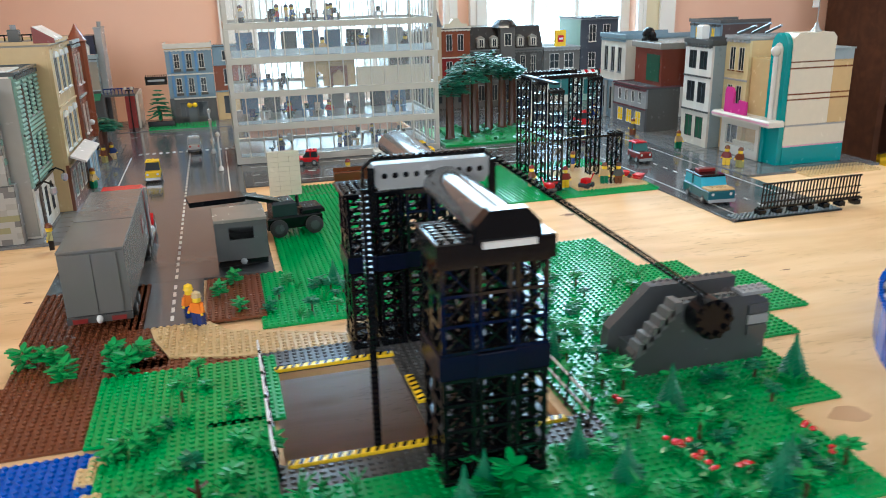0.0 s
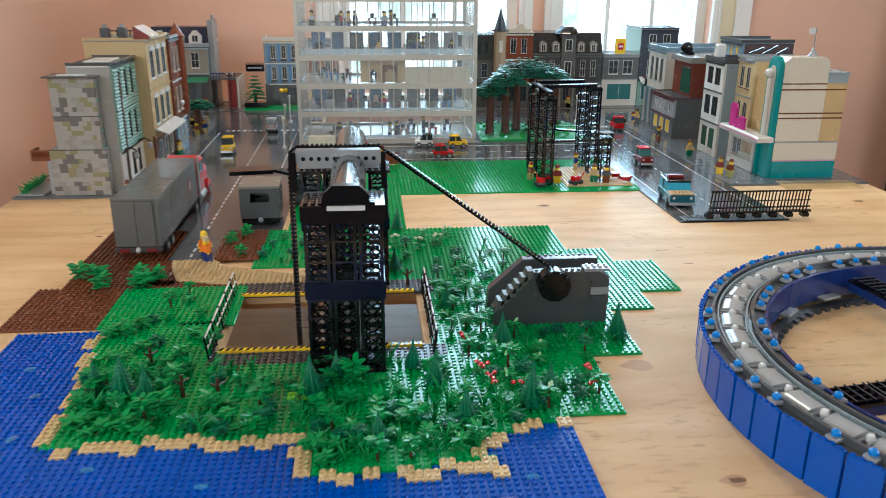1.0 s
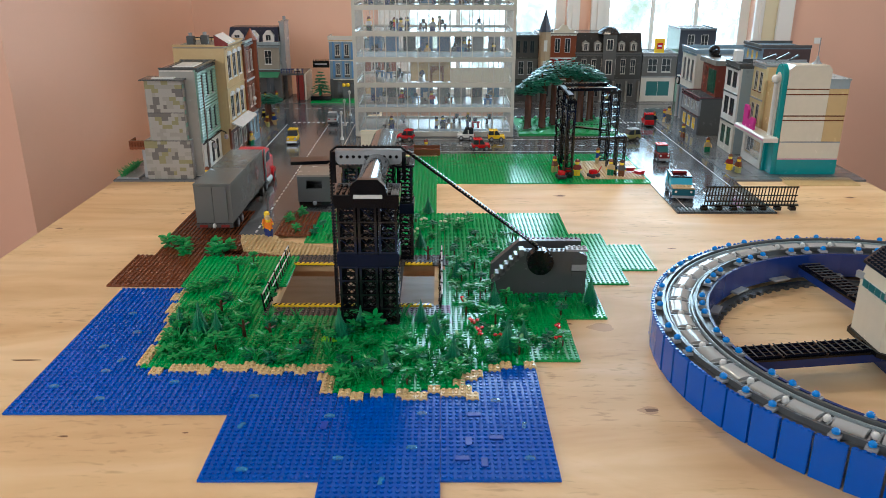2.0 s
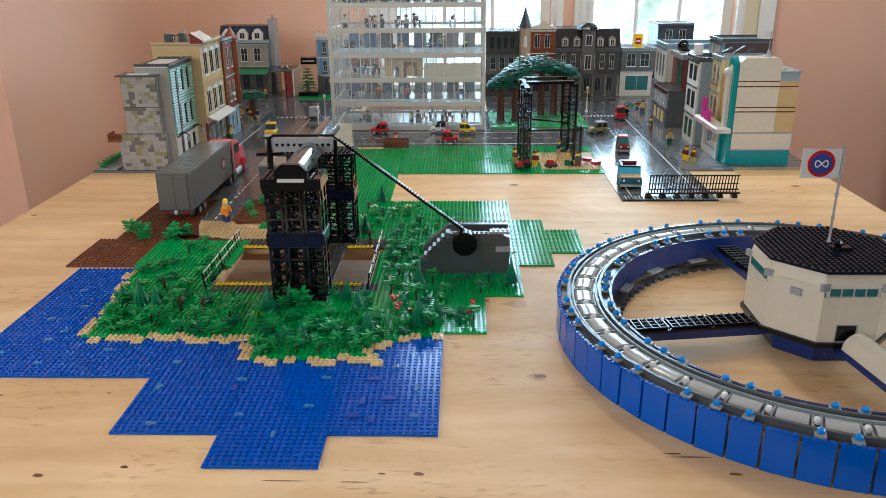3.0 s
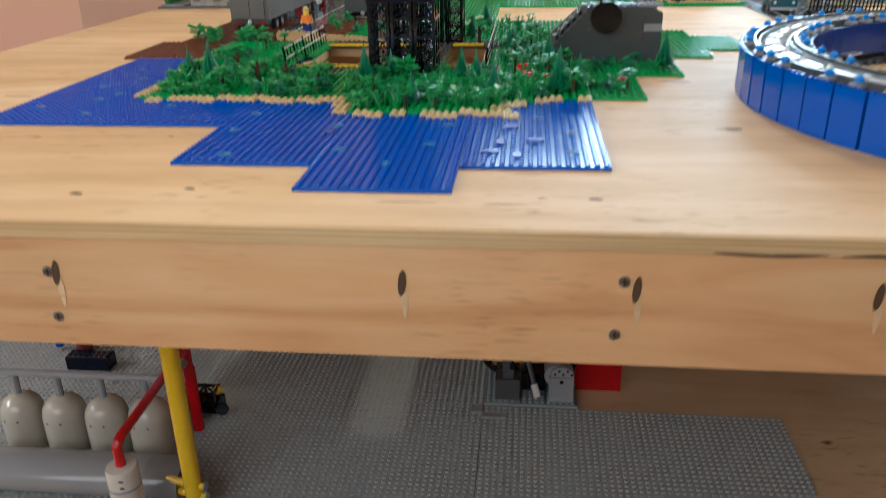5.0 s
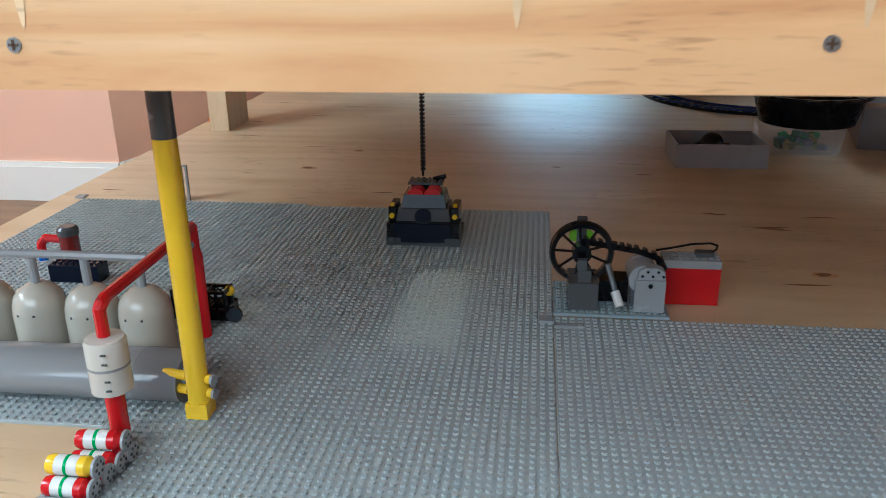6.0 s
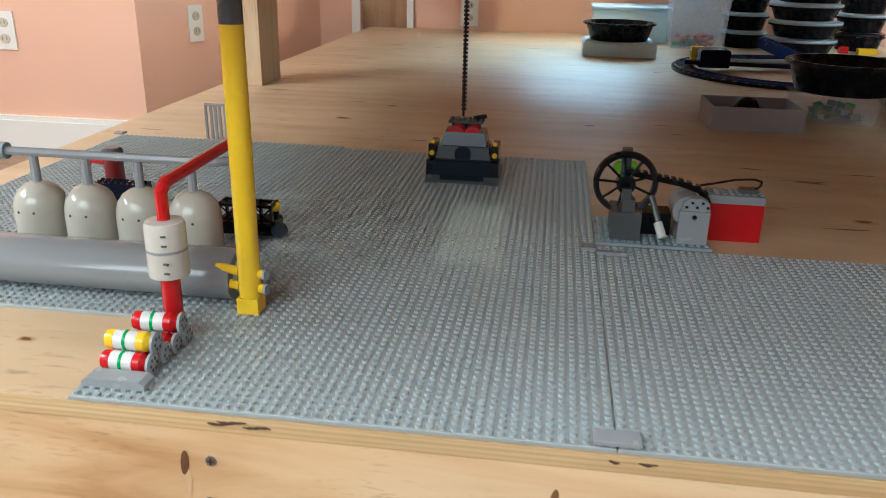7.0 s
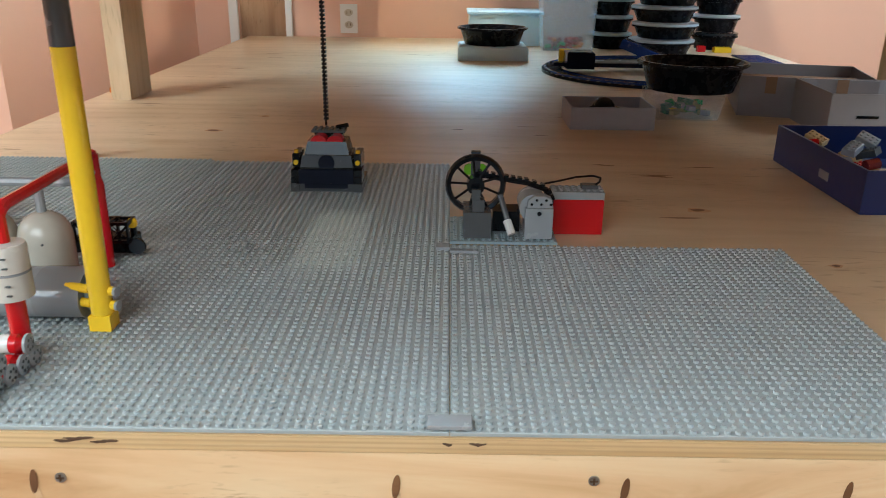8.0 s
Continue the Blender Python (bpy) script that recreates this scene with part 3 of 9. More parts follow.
def mark(x, y, l, w, z, mat, name, label, seed=0.0, n=16):
    """A flat uneven blemish lying on the plywood face."""
    dm = MB()
    dm.put([(x + l * math.cos(a) * (1 + 0.22 * math.sin(3 * a + seed)), y + w * math.sin(a) * (1 + 0.2 * math.sin(2 * a + seed)), z) for a in [2 * math.pi * i / n for i in range(n)]], [tuple(range(n))])
    part(name, dm, mat, table, label)


# round knots with a paler ring, then dark splits and dents
for x, y, r in ((0.113, 0.373, 0.020), (0.127, 0.141, 0.013), (0.150, 1.073, 0.014), (0.064, 0.385, 0.007), (0.82, 1.06, 0.014)):
    mark(x, y, r, r * 0.62, TOP + 0.0003, HALO, "knot_ring", "pale ring round a knot", x * 40)
    mark(x + 0.002, y, r * 0.62, r * 0.36, TOP + 0.0005, KNOT if r < 0.018 else HALO, "knot", "dark knot in the plywood face", x * 60)
for x, y, l, w in ((-0.698, 0.27, 0.020, 0.0022), (-0.429, -0.078, 0.0055, 0.0034), (-0.341, -0.062, 0.0045, 0.0026), (-0.019, -0.070, 0.0055, 0.0032), (0.319, -0.066, 0.007, 0.0026), (0.281, -0.036, 0.024, 0.0010), (0.262, -0.030, 0.010, 0.0012),
                   (-0.164, -0.084, 0.024, 0.0009), (-0.088, -0.085, 0.016, 0.0008), (-0.562, 0.086, 0.006, 0.0014), (-0.424, 0.093, 0.004, 0.0012), (-0.905, 0.835, 0.008, 0.003), (-0.683, 0.933, 0.006, 0.003), (0.314, 0.716, 0.008, 0.0016), (0.29, 0.783, 0.012, 0.0012), (-0.059, -0.07, 0.004, 0.0014)):
    mark(x, y, l, w, TOP + 0.0004, KNOT, "split", "dark split in the plywood face", y * 50)
rs_n = random.Random(21)
for x0, x1, z in ((0.055, 0.13, TOP - 0.0125), (0.138, 0.20, TOP - 0.0122), (-0.4, -0.382, LOW - 0.0062), (-0.393, -0.371, LOW - 0.0042), (-0.374, -0.354, LOW - 0.0066), (-0.125, -0.118, LOW - 0.005), (-0.106, -0.094, LOW - 0.0045)):
    n, up, dn = 9, [], []
    for i in range(n):
        f = i / (n - 1)
        h = 0.0010 * (1 - abs(2 * f - 1)) ** 0.5 * rs_n.uniform(0.5, 1.2) + 0.0001
        zc = z + 0.0006 * math.sin(5 * f + x0 * 40)
        up.append((x0 + (x1 - x0) * f, zc + h))
        dn.append((x0 + (x1 - x0) * f, zc - h))
    dm = MB()
    dm.slab(dn + up[::-1], TY0 - 0.0042, TY0 - 0.0032)
    part("split", dm, HOLE, table, "dark gap in the plywood edge")

# dents, knots and dark tears in the lower deck
rw = random.Random(31)
for x, y, r in ((-0.572, 0.874, 0.013), (0.213, 0.405, 0.012), (-0.506, 1.02, 0.009), (-0.591, -0.057, 0.006), (0.308, 0.205, 0.006)):
    mark(x, y, r * 1.3, r * 0.9, LOW + 0.0003, HALO, "knot_ring", "pale ring round a knot", x * 40)
    mark(x, y, r * 0.8, r * 0.5, LOW + 0.0005, KNOT, "knot", "dark knot in the plywood face", x * 60)
for k in range(46):
    x, y = rw.uniform(-0.88, 0.5), rw.uniform(0.70, 2.5)
    if k % 6 == 0:
        x, y = rw.uniform(0.08, 0.42), rw.uniform(0.3, 0.7)
    mark(x, y, rw.uniform(0.008, 0.04), rw.uniform(0.0012, 0.0030), LOW + 0.0004, KNOT, "tear", "dark mark in the plywood face", k)

# ---------------- plates on the upper deck ----------------
S = 0.008


def plate(name, x0, y0, nx, ny, mat, label, z=TOP, group="", skip=None, studded=True, cat="building plate"):
    """A flat building plate of nx by ny studs with its corner at x0, y0."""
    t = thing(name, label, cat, pose(x0, y0, z), group)
    part("sheet", MB().cham(0, 0, 0.0002, nx * S - 0.0003, ny * S - 0.0003, PT, 0.0004), mat, t)
    if studded:
        part("studs", MB().studs(0, 0, nx, ny, PT, (lambda a, b: skip(a + x0, b + y0)) if skip else None), mat, t, kind="stuff")
    return t


def inside(poly, x, y):
    hit = False
    for (ax, ay), (bx, by) in zip(poly, poly[1:] + poly[:1]):
        if (ay > y) != (by > y) and x < (bx - ax) * (y - ay) / (by - ay) + ax:
            hit = not hit
    return hit


# shore of the wooded land, then round its back
LAND = [(-0.545, 0.515), (-0.55, 0.48), (-0.53, 0.36), (-0.53, 0.245), (-0.50, 0.238), (-0.43, 0.242), (-0.40, 0.252), (-0.35, 0.232), (-0.28, 0.246),
        (-0.272, 0.18), (-0.24, 0.18), (-0.20, 0.175), (-0.10, 0.185), (-0.08, 0.172), (-0.105, 0.215), (-0.06, 0.24), (0.0, 0.256),
        (0.0, 0.41), (-0.128, 0.41), (-0.128, 0.4), (-0.40, 0.4), (-0.40, 0.53)]
land = lambda x, y: inside(LAND, x, y)

for x0, y0, nx, ny in ((-0.128, 0.0, 16, 33), (-0.256, -0.064, 16, 41), (-0.384, 0.0, 16, 33), (-0.520, 0.131, 17, 17), (-0.520, 0.267, 15, 31), (-0.656, 0.131, 17, 48)):
    plate("water_plate", x0, y0, nx, ny, BLUE, "blue studded building plate laid as water", group="water plates", skip=land)

# studded ground raised one plate over the water, block by block
def land_block(i, j, n=16):
    x0, y0 = -0.560 + i * n * S, 0.160 + j * n * S
    cells = [(a, c) for a in range(n) for c in range(n) if land(x0 + (a + 0.5) * S, y0 + (c + 0.5) * S)]
    if len(cells) < 6:
        return
    t = thing("wooded_plate", "green studded building plates of the wooded shore", "building plate", pose(x0, y0, ZP), "wooded plates")
    mb, st, keep = MB(), MB(), set(cells)
    for a, c in cells:
        mb.box(a * S, c * S, 0.0002, (a + 1) * S, (c + 1) * S, PT)
    st.studs(0, 0, n, n, PT, lambda x, y: (int(x / S), int(y / S)) not in keep)
    part("sheet", mb, GREEN, t)
    part("studs", st, GREEN, t, kind="stuff")


for i in range(5):
    for j in range(4):
        land_block(i, j)

# plates round the pit and behind it
GP = "green studded building plate laid as grass"
for x0, y0, nx, ny in ((0.0, 0.264, 8, 17), (0.0, 0.400, 16, 24), (-0.128, 0.408, 16, 24), (-0.120, 0.600, 31, 41), (0.128, 0.536, 8, 32), (0.192, 0.600, 8, 16),
                       (-0.264, 0.664, 18, 33), (-0.392, 0.744, 16, 24), (-0.352, 0.936, 27, 30), (-0.136, 1.176, 32, 38), (0.120, 1.176, 34, 38), (-0.304, 1.176, 21, 34)):
    plate("grass_plate", x0, y0, nx, ny, GREEN, GP, group="grass plates")
plate("grass_plate", -0.560, 0.520, 22, 17, GREEN, GP, group="grass plates", z=ZP)
plate("sand_plate", 0.232, 1.208, 19, 22, TANW, "tan studded plate laid as a building site", z=ZP)
# red-brown earth
for x0, y0, nx, ny in ((-0.688, 0.528, 17, 18), (-0.552, 0.600, 20, 12), (-0.656, 0.672, 20, 14), (-0.664, 0.784, 17, 20)):
    plate("earth_plate", x0, y0, nx, ny, BROWN, "reddish brown studded plate laid as bare earth", group="earth plates")
plate("earth_plate", -0.456, 0.776, 9, 19, BROWN, "reddish brown studded plate laid as bare earth", z=ZP, group="earth plates")
# tan track, one sheet of studded plates cut to a bent outline
TRACK = [(-0.52, 0.776), (-0.452, 0.776), (-0.432, 0.744), (-0.296, 0.69), (-0.296, 0.665), (-0.40, 0.665), (-0.43, 0.669), (-0.496, 0.69), (-0.514, 0.743)]
tk = thing("track_plate", "tan studded plates laid as a bent dirt track", "building plate", pose(0, 0, ZP))
part("sheet", MB().prism(TRACK[::-1], 0.0002, PT), TAN, tk)
part("studs", MB().studs(-0.528, 0.656, 30, 16, PT, lambda x, y: not (inside(TRACK, x - 0.003, y) and inside(TRACK, x + 0.003, y) and inside(TRACK, x, y - 0.003) and inside(TRACK, x, y + 0.003))), TAN, tk, kind="stuff")
# dark grey walkway round the pit
WK = "dark grey studded plate edging the pit"
for x0, y0, nx, ny in ((-0.400, 0.400, 36, 5), (-0.400, 0.616, 36, 6), (-0.264, 0.440, 9, 22)):
    plate("walkway_plate", x0, y0, nx, ny, DDGREY, WK, z=ZP - 0.0004, group="walkway plates")

# yellow-black kerbs of the pit
def hazard_kerb(x0, y0, x1, y1):
    t = thing("hazard_kerb", "yellow and black striped kerb tile at the pit edge", "kerb", pose(x0, y0, ZP + PT), "hazard kerbs")
    lx, ly = x1 - x0, y1 - y0
    part("tile", MB().cham(0, 0, 0, lx, ly, 0.0034, 0.0004), YELLOW, t)
    n = int(max(lx, ly) / 0.008)
    for k in range(n):
        if lx > ly:
            a, b2 = k * lx / n, k * lx / n + 0.0032
            pts = [(a, 0.0004), (b2, 0.0004), (b2 + 0.003, ly - 0.0004), (a + 0.003, ly - 0.0004)]
        else:
            a, b2 = k * ly / n, k * ly / n + 0.0032
            pts = [(0.0004, a), (lx - 0.0004, a + 0.003), (lx - 0.0004, b2 + 0.003), (0.0004, b2)]
        part("stripe", MB().prism(pts, 0.0033, 0.0038), BLACK, t)


hazard_kerb(-0.39, 0.432, -0.262, 0.440)
hazard_kerb(-0.19, 0.432, -0.142, 0.440)
hazard_kerb(-0.388, 0.612, -0.262, 0.620)
hazard_kerb(-0.19, 0.612, -0.142, 0.620)
hazard_kerb(-0.262, 0.505, -0.254, 0.560)


def railing(x, y0, y1, lean):
    """White-tipped black safety railing along the pit."""
    t = thing("pit_railing", "black and white lattice safety railing beside the pit", "railing", pose(x, y0, ZP), "pit railings")
    ln, h = y1 - y0, 0.03
    for k, z in enumerate((0.004, 0.017, h)):
        part("rail", MB().rod((lean * z, 0, z), (lean * z, ln, z), 0.0012, 6), WHITE if k else BLACK, t)
    n = 14
    for i in range(n + 1):
        y = ln * i / n
        part("post" if i % 3 == 0 else "bar", MB().rod((0, y, 0), (lean * h, y, h + (0.003 if i % 3 == 0 else 0)), 0.0016 if i % 3 == 0 else 0.0009, 6), BLACK, t)


railing(-0.397, 0.415, 0.640, -0.15)
railing(-0.130, 0.415, 0.640, 0.15)

# tan sand pieces along the shore
sand_piece = MB().cham(-0.0079, -0.0079, 0, 0.0079, 0.0079, PT, 0.0003).studs(-0.008, -0.008, 2, 2, PT).mesh("sand", TANW)
sh = thing("sand_shore", "tan two-by-two plates stepped along the water's edge", "shore")
rnd = random.Random(4)
for (ax, ay), (bx, by) in zip(LAND[:16], LAND[1:17]):
    d = math.hypot(bx - ax, by - ay)
    for k in range(max(1, round(d / 0.0145))):
        f = (k + 0.5) / max(1, round(d / 0.0145))
        x = round((ax + (bx - ax) * f) / S) * S
        y = round((ay + (by - ay) * f) / S) * S - 0.002
        if rnd.random() < 0.86:
            part("sand_plate_piece", sand_piece, None, sh, at=pose(x, y - (S if rnd.random() < 0.35 else 0), ZP + 0.0002 + 0.00007 * k))
# clear wave pieces and loose blue plates on the water
wave = MB()
wave.slab([(-0.0118, 0.0), (0.0118, 0.0), (0.0118, 0.0034), (0.006, 0.0062), (-0.001, 0.0072), (-0.007, 0.006), (-0.0118, 0.0034)], -0.0039, 0.0039)
wave_mesh = wave.mesh("wave", clear("clear_blue", (0.05, 0.36, 0.70), 0.05, 0.42))
for k, (x, y, a) in enumerate([(-0.03, 0.035, 0), (-0.16, 0.055, 5), (-0.24, 0.035, 0), (-0.19, -0.005, 80), (-0.34, 0.015, 0), (-0.26, 0.12, 0), (-0.15, 0.125, 0), (-0.06, 0.155, 0), (-0.03, 0.1, 80),
                               (-0.36, 0.165, 0), (-0.36, 0.1, 70), (-0.47, 0.2, 10), (-0.57, 0.23, 0), (-0.6, 0.3, 30), (-0.56, 0.26, 60), (-0.6, 0.41, 20), (-0.57, 0.345, 30), (-0.62, 0.19, 0), (-0.55, 0.16, 0)]):
    w = new("wave_piece", wave_mesh)
    w.matrix_basis = Matrix.LocRotScale((x, y, ZP + 0.0018), Euler((0, 0, radians(a))), (0.52, 0.62, 0.40))
    tagged(w, "clear light blue wave piece on the blue plates", "wave piece", "wave pieces")
bits = MB().cham(-0.008, -0.0039, 0.0012, 0.008, 0.0039, 0.0036, 0.0003).mesh("bit", col("deep_blue", 0.004, 0.05, 0.33, 0.25))
for k in range(34):
    x, y = rnd.uniform(-0.64, -0.02), rnd.uniform(-0.04, 0.48)
    ok = (-0.37 < x < -0.02 and 0.01 < y < 0.16) or (-0.64 < x < -0.56 and 0.15 < y < 0.49)
    if ok:
        w = new("blue_bit", bits)
        w.matrix_basis = pose(round(x / S) * S, round(y / S) * S + 0.004, ZP - 0.0006, 0, 0, rnd.choice((0, 90)))
        tagged(w, "dark blue one-by-two tile on the water", "plate piece", "blue bits")

# ---------------- roads ----------------
def road(name, x0, y0, x1, y1, label, dashes=(), lines=(), studs_side=()):
    """A smooth road plate with raised printed-white marks (x0, y0, x1, y1)."""
    t = thing(name, label, "road plate", pose(0, 0, TOP), "road plates")
    t["kind"] = "structure"
    part("sheet", MB().cham(x0, y0, 0.0002, x1, y1, PT, 0.0003), ROADG, t)
    for r in dashes:
        part("dash", MB().box(r[0], r[1], PT + 0.0001, r[2], r[3], PT + 0.0004), WHITE, t)
    for r in lines:
        part("edge_line", MB().box(r[0], r[1], PT + 0.0001, r[2], r[3], PT + 0.0004), WHITE, t)
    return t


XC = -0.497
road("road", -0.664, 0.945, -0.362, 1.43, "grey road plate with dashed white centre line", [(XC - 0.002, 0.955 + 0.028 * k, XC + 0.002, 0.971 + 0.028 * k) for k in range(17)])
road("road", -0.552, 0.786, -0.46, 0.9445, "grey road plate ending at a dirt track", [(XC - 0.002, 0.80 + 0.028 * k, XC + 0.002, 0.816 + 0.028 * k) for k in range(5)])
road("road", -0.664, 1.4305, -0.3805, 2.10, "grey road plate with crossing", [(XC - 0.002, 1.44 + 0.028 * k, XC + 0.002, 1.456 + 0.028 * k) for k in range(17)] +
     [(-0.62 + 0.016 * k, 1.925, -0.612 + 0.016 * k, 1.945) for k in range(15)], [(-0.636, 1.44, -0.633, 1.9), (-0.412, 1.44, -0.409, 1.9)])
road("road", -0.38, 1.485, 0.385, 1.70, "grey cross street plate with dashes", [(-0.36 + 0.04 * k, 1.588, -0.344 + 0.04 * k, 1.591) for k in range(18)], [(-0.36, 1.512, 0.37, 1.514), (-0.36, 1.672, 0.37, 1.674)])
road("road", 0.3855, 0.936, 0.602, 2.10, "grey street plate with dashed centre line", [(0.49, 0.96 + 0.04 * k, 0.493, 0.976 + 0.04 * k) for k in range(27)] + [(0.44 + 0.012 * k, 1.93, 0.446 + 0.012 * k, 1.95) for k in range(12)],
     [(0.572, 0.95, 0.574, 2.05), (0.412, 0.95, 0.414, 1.5), (0.412, 1.69, 0.414, 2.05)])
road("road", -0.935, 2.1005, -0.345, 2.30, "grey cross street plate at the back", [(-0.9 + 0.04 * k, 2.2, -0.884 + 0.04 * k, 2.203) for k in range(13)])
road("road", 0.112, 2.1005, 0.93, 2.30, "grey cross street plate at the back", [(0.14 + 0.04 * k, 2.2, 0.156 + 0.04 * k, 2.203) for k in range(19)])
for x0, x1, y0, y1 in ((0.6025, 0.93, 1.20, 2.10), (-0.935, -0.6645, 1.195, 2.10), (-0.38, 0.385, 1.7005, 2.028), (0.112, 0.385, 2.0285, 2.10), (-0.935, -0.345, 2.3005, 2.528), (0.112, 0.93, 2.3005, 2.528)):
    sw = thing("pavement", "grey tiled pavement plate under the buildings", "pavement", pose(0, 0, TOP))
    sw["kind"] = "structure"
    part("sheet", MB().cham(x0, y0, 0.0002, x1, y1, PT + 0.0012, 0.0003), PAVE, sw)
    jm = MB()
    for k in range(int((y1 - y0) / 0.032) + 1):
        jm.box(x0, y0 + 0.032 * k, PT + 0.00125, x1, y0 + 0.032 * k + 0.0012, PT + 0.0015)
    for k in range(int((x1 - x0) / 0.032) + 1):
        jm.box(x0 + 0.032 * k, y0, PT + 0.00125, x0 + 0.032 * k + 0.0012, y1, PT + 0.00152)
    part("joints", jm, DGREY, sw, kind="stuff")
plate("kerb_plate", 0.392, 0.936, 26, 4, MGREY, "grey studded plate under the street barrier")
plate("sand_plate", 0.720, 1.160, 22, 8, TANW, "tan plate beside the cinema")

# ---------------- plants ----------------
def pine(h):
    mb = MB()
    mb.slot = 1
    mb.cyl(0, 0, 0, h * 0.16, h * 0.06, 8)
    mb.slot = 0
    lay, n = 9, 20
    for k in range(lay):
        z = h * (0.13 + 0.76 * k / lay)
        r = h * 0.35 * (1 - k / (lay + 0.5))
        jag = [r * (1.0 if i % 2 else 0.72) for i in range(n)]
        ang = [2 * math.pi * i / n + 0.6 * k for i in range(n)]
        low = [(q * math.cos(a), q * math.sin(a), z - (0.035 * h if i % 2 else 0.0)) for i, (q, a) in enumerate(zip(jag, ang))]
        mid = [(0.72 * q * math.cos(a), 0.72 * q * math.sin(a), z + h * 0.018) for q, a in zip(jag, ang)]
        top = [(0.22 * r * math.cos(a), 0.22 * r * math.sin(a), z + h * 0.085) for a in ang]
        mb.rings([low, mid, top])
    mb.turn(0, 0, [(h * 0.045, h * 0.84), (0.0004, h)], 8)
    return mb.mesh("pine", [DLEAF, STEM])


def leaf(mb, base, yaw, up, ln, w):
    """One thick pointed leaf blade."""
    m = Matrix.Translation(base) @ Matrix.Rotation(yaw, 4, 'Z') @ Matrix.Rotation(-up, 4, 'Y')
    t = 0.0011
    pts = [(0, -w * 0.25), (ln * 0.45, -w * 0.5), (ln * 0.8, -w * 0.35), (ln, 0), (ln * 0.8, w * 0.35), (ln * 0.45, w * 0.5), (0, w * 0.25)]
    v = [m @ Vector((x, y, 0 - 0.12 * x * x / ln)) for x, y in pts] + [m @ Vector((x, y, t - 0.12 * x * x / ln)) for x, y in pts]
    n = len(pts)
    mb.put([tuple(p) for p in v], [tuple(reversed(range(n))), tuple(range(n, 2 * n))] + [(i, (i + 1) % n, n + (i + 1) % n, n + i) for i in range(n)])


def bush(seed, n, ln, w, h, stem=False, mats=(LEAF, STEM), flower=None):
    rd = random.Random(seed)
    mb = MB()
    if stem:
        mb.slot = 1
        mb.rod((0, 0, 0), (0.001, 0, h), 0.0015, 6)
        mb.slot = 0
    for k in range(n):
        z = h * (0.6 + 0.4 * rd.random()) if stem else h * rd.random()
        a = 2.4 * k + rd.uniform(-0.4, 0.4)
        leaf(mb, (0.001 * math.cos(a), 0.001 * math.sin(a), z), a, rd.uniform(-0.1, 0.4 if stem else 0.6), ln * rd.uniform(0.75, 1.15), w)
    if flower:
        mb.slot = 2
        for k in range(3):
            c = (rd.uniform(-0.007, 0.007), rd.uniform(-0.007, 0.007), h + rd.uniform(0.004, 0.011))
            mb.ball(c, 0.0032, 8, 4, 0.7)
            mb.slot = 0
            mb.rod((0, 0, 0), c, 0.0007, 5)
            mb.slot = 2
        return mb.mesh("bush", [mats[0], mats[1], flower])
    return mb.mesh("bush", list(mats))


def grass_tuft(seed):
    rd = random.Random(seed)
    mb = MB()
    for k in range(7):
        a, r = rd.uniform(0, 6.28), rd.uniform(0.001, 0.006)
        tip = (math.cos(a) * (r + 0.008), math.sin(a) * (r + 0.008), rd.uniform(0.011, 0.02))
        mid = (math.cos(a) * r, math.sin(a) * r, tip[2] * 0.6)
        mb.rod((0.2 * mid[0], 0.2 * mid[1], 0), mid, 0.0009, 5)
        mb.rod(mid, tip, 0.0009, 5, 0.0003)
    return mb.mesh("tuft", LEAF)


PINE_S, PINE_L = pine(0.038), pine(0.052)
BUSHES = [bush(1, 20, 0.0105, 0.0045, 0.008), bush(2, 26, 0.0095, 0.0042, 0.013), bush(3, 20, 0.011, 0.0048, 0.024, True), bush(5, 22, 0.009, 0.005, 0.018, True, (DLEAF, STEM)), bush(6, 22, 0.009, 0.0045, 0.011, mats=(DLEAF, STEM))]
TUFTS = [grass_tuft(11), grass_tuft(12), grass_tuft(13)]
FLOWER = [bush(21, 5, 0.009, 0.006, 0.008, flower=RED), bush(22, 4, 0.009, 0.006, 0.009, flower=RED)]
WFLOWER = bush(23, 6, 0.012, 0.008, 0.010, flower=col("pale_flower", 0.55, 0.62, 0.42))


def plant(me, x, y, z, a, s, name, label, cat, group):
    ob = new(name, me)
    ob.matrix_basis = Matrix.LocRotScale((x, y, z), Euler((0, 0, a)), (s, s, s))
    return tagged(ob, label, cat, group)


rnd = random.Random(9)
ZG = ZP + PT
for x, y, big in ((-0.475, 0.338, 1), (-0.505, 0.345, 0), (-0.45, 0.335, 0), (-0.272, 0.325, 1), (-0.036, 0.28, 1), (-0.157, 0.378, 0), (-0.045, 0.42, 1), (0.108, 0.445, 1), (-0.245, 0.36, 0), (-0.012, 0.3, 0),
                  (-0.154, 0.925, 0), (-0.166, 0.71, 0), (-0.29, 0.86, 0), (-0.135, 0.335, 0), (-0.20, 0.225, 0), (-0.10, 0.56, 0), (-0.11, 0.255, 0)):
    z = ZG if land(x, y) else ZP
    plant(PINE_L if big else PINE_S, x, y, z, rnd.uniform(0, 6), rnd.uniform(0.92, 1.1), "pine_tree", "dark green moulded toy pine tree on the studs", "pine tree", "pine trees")
spots = []
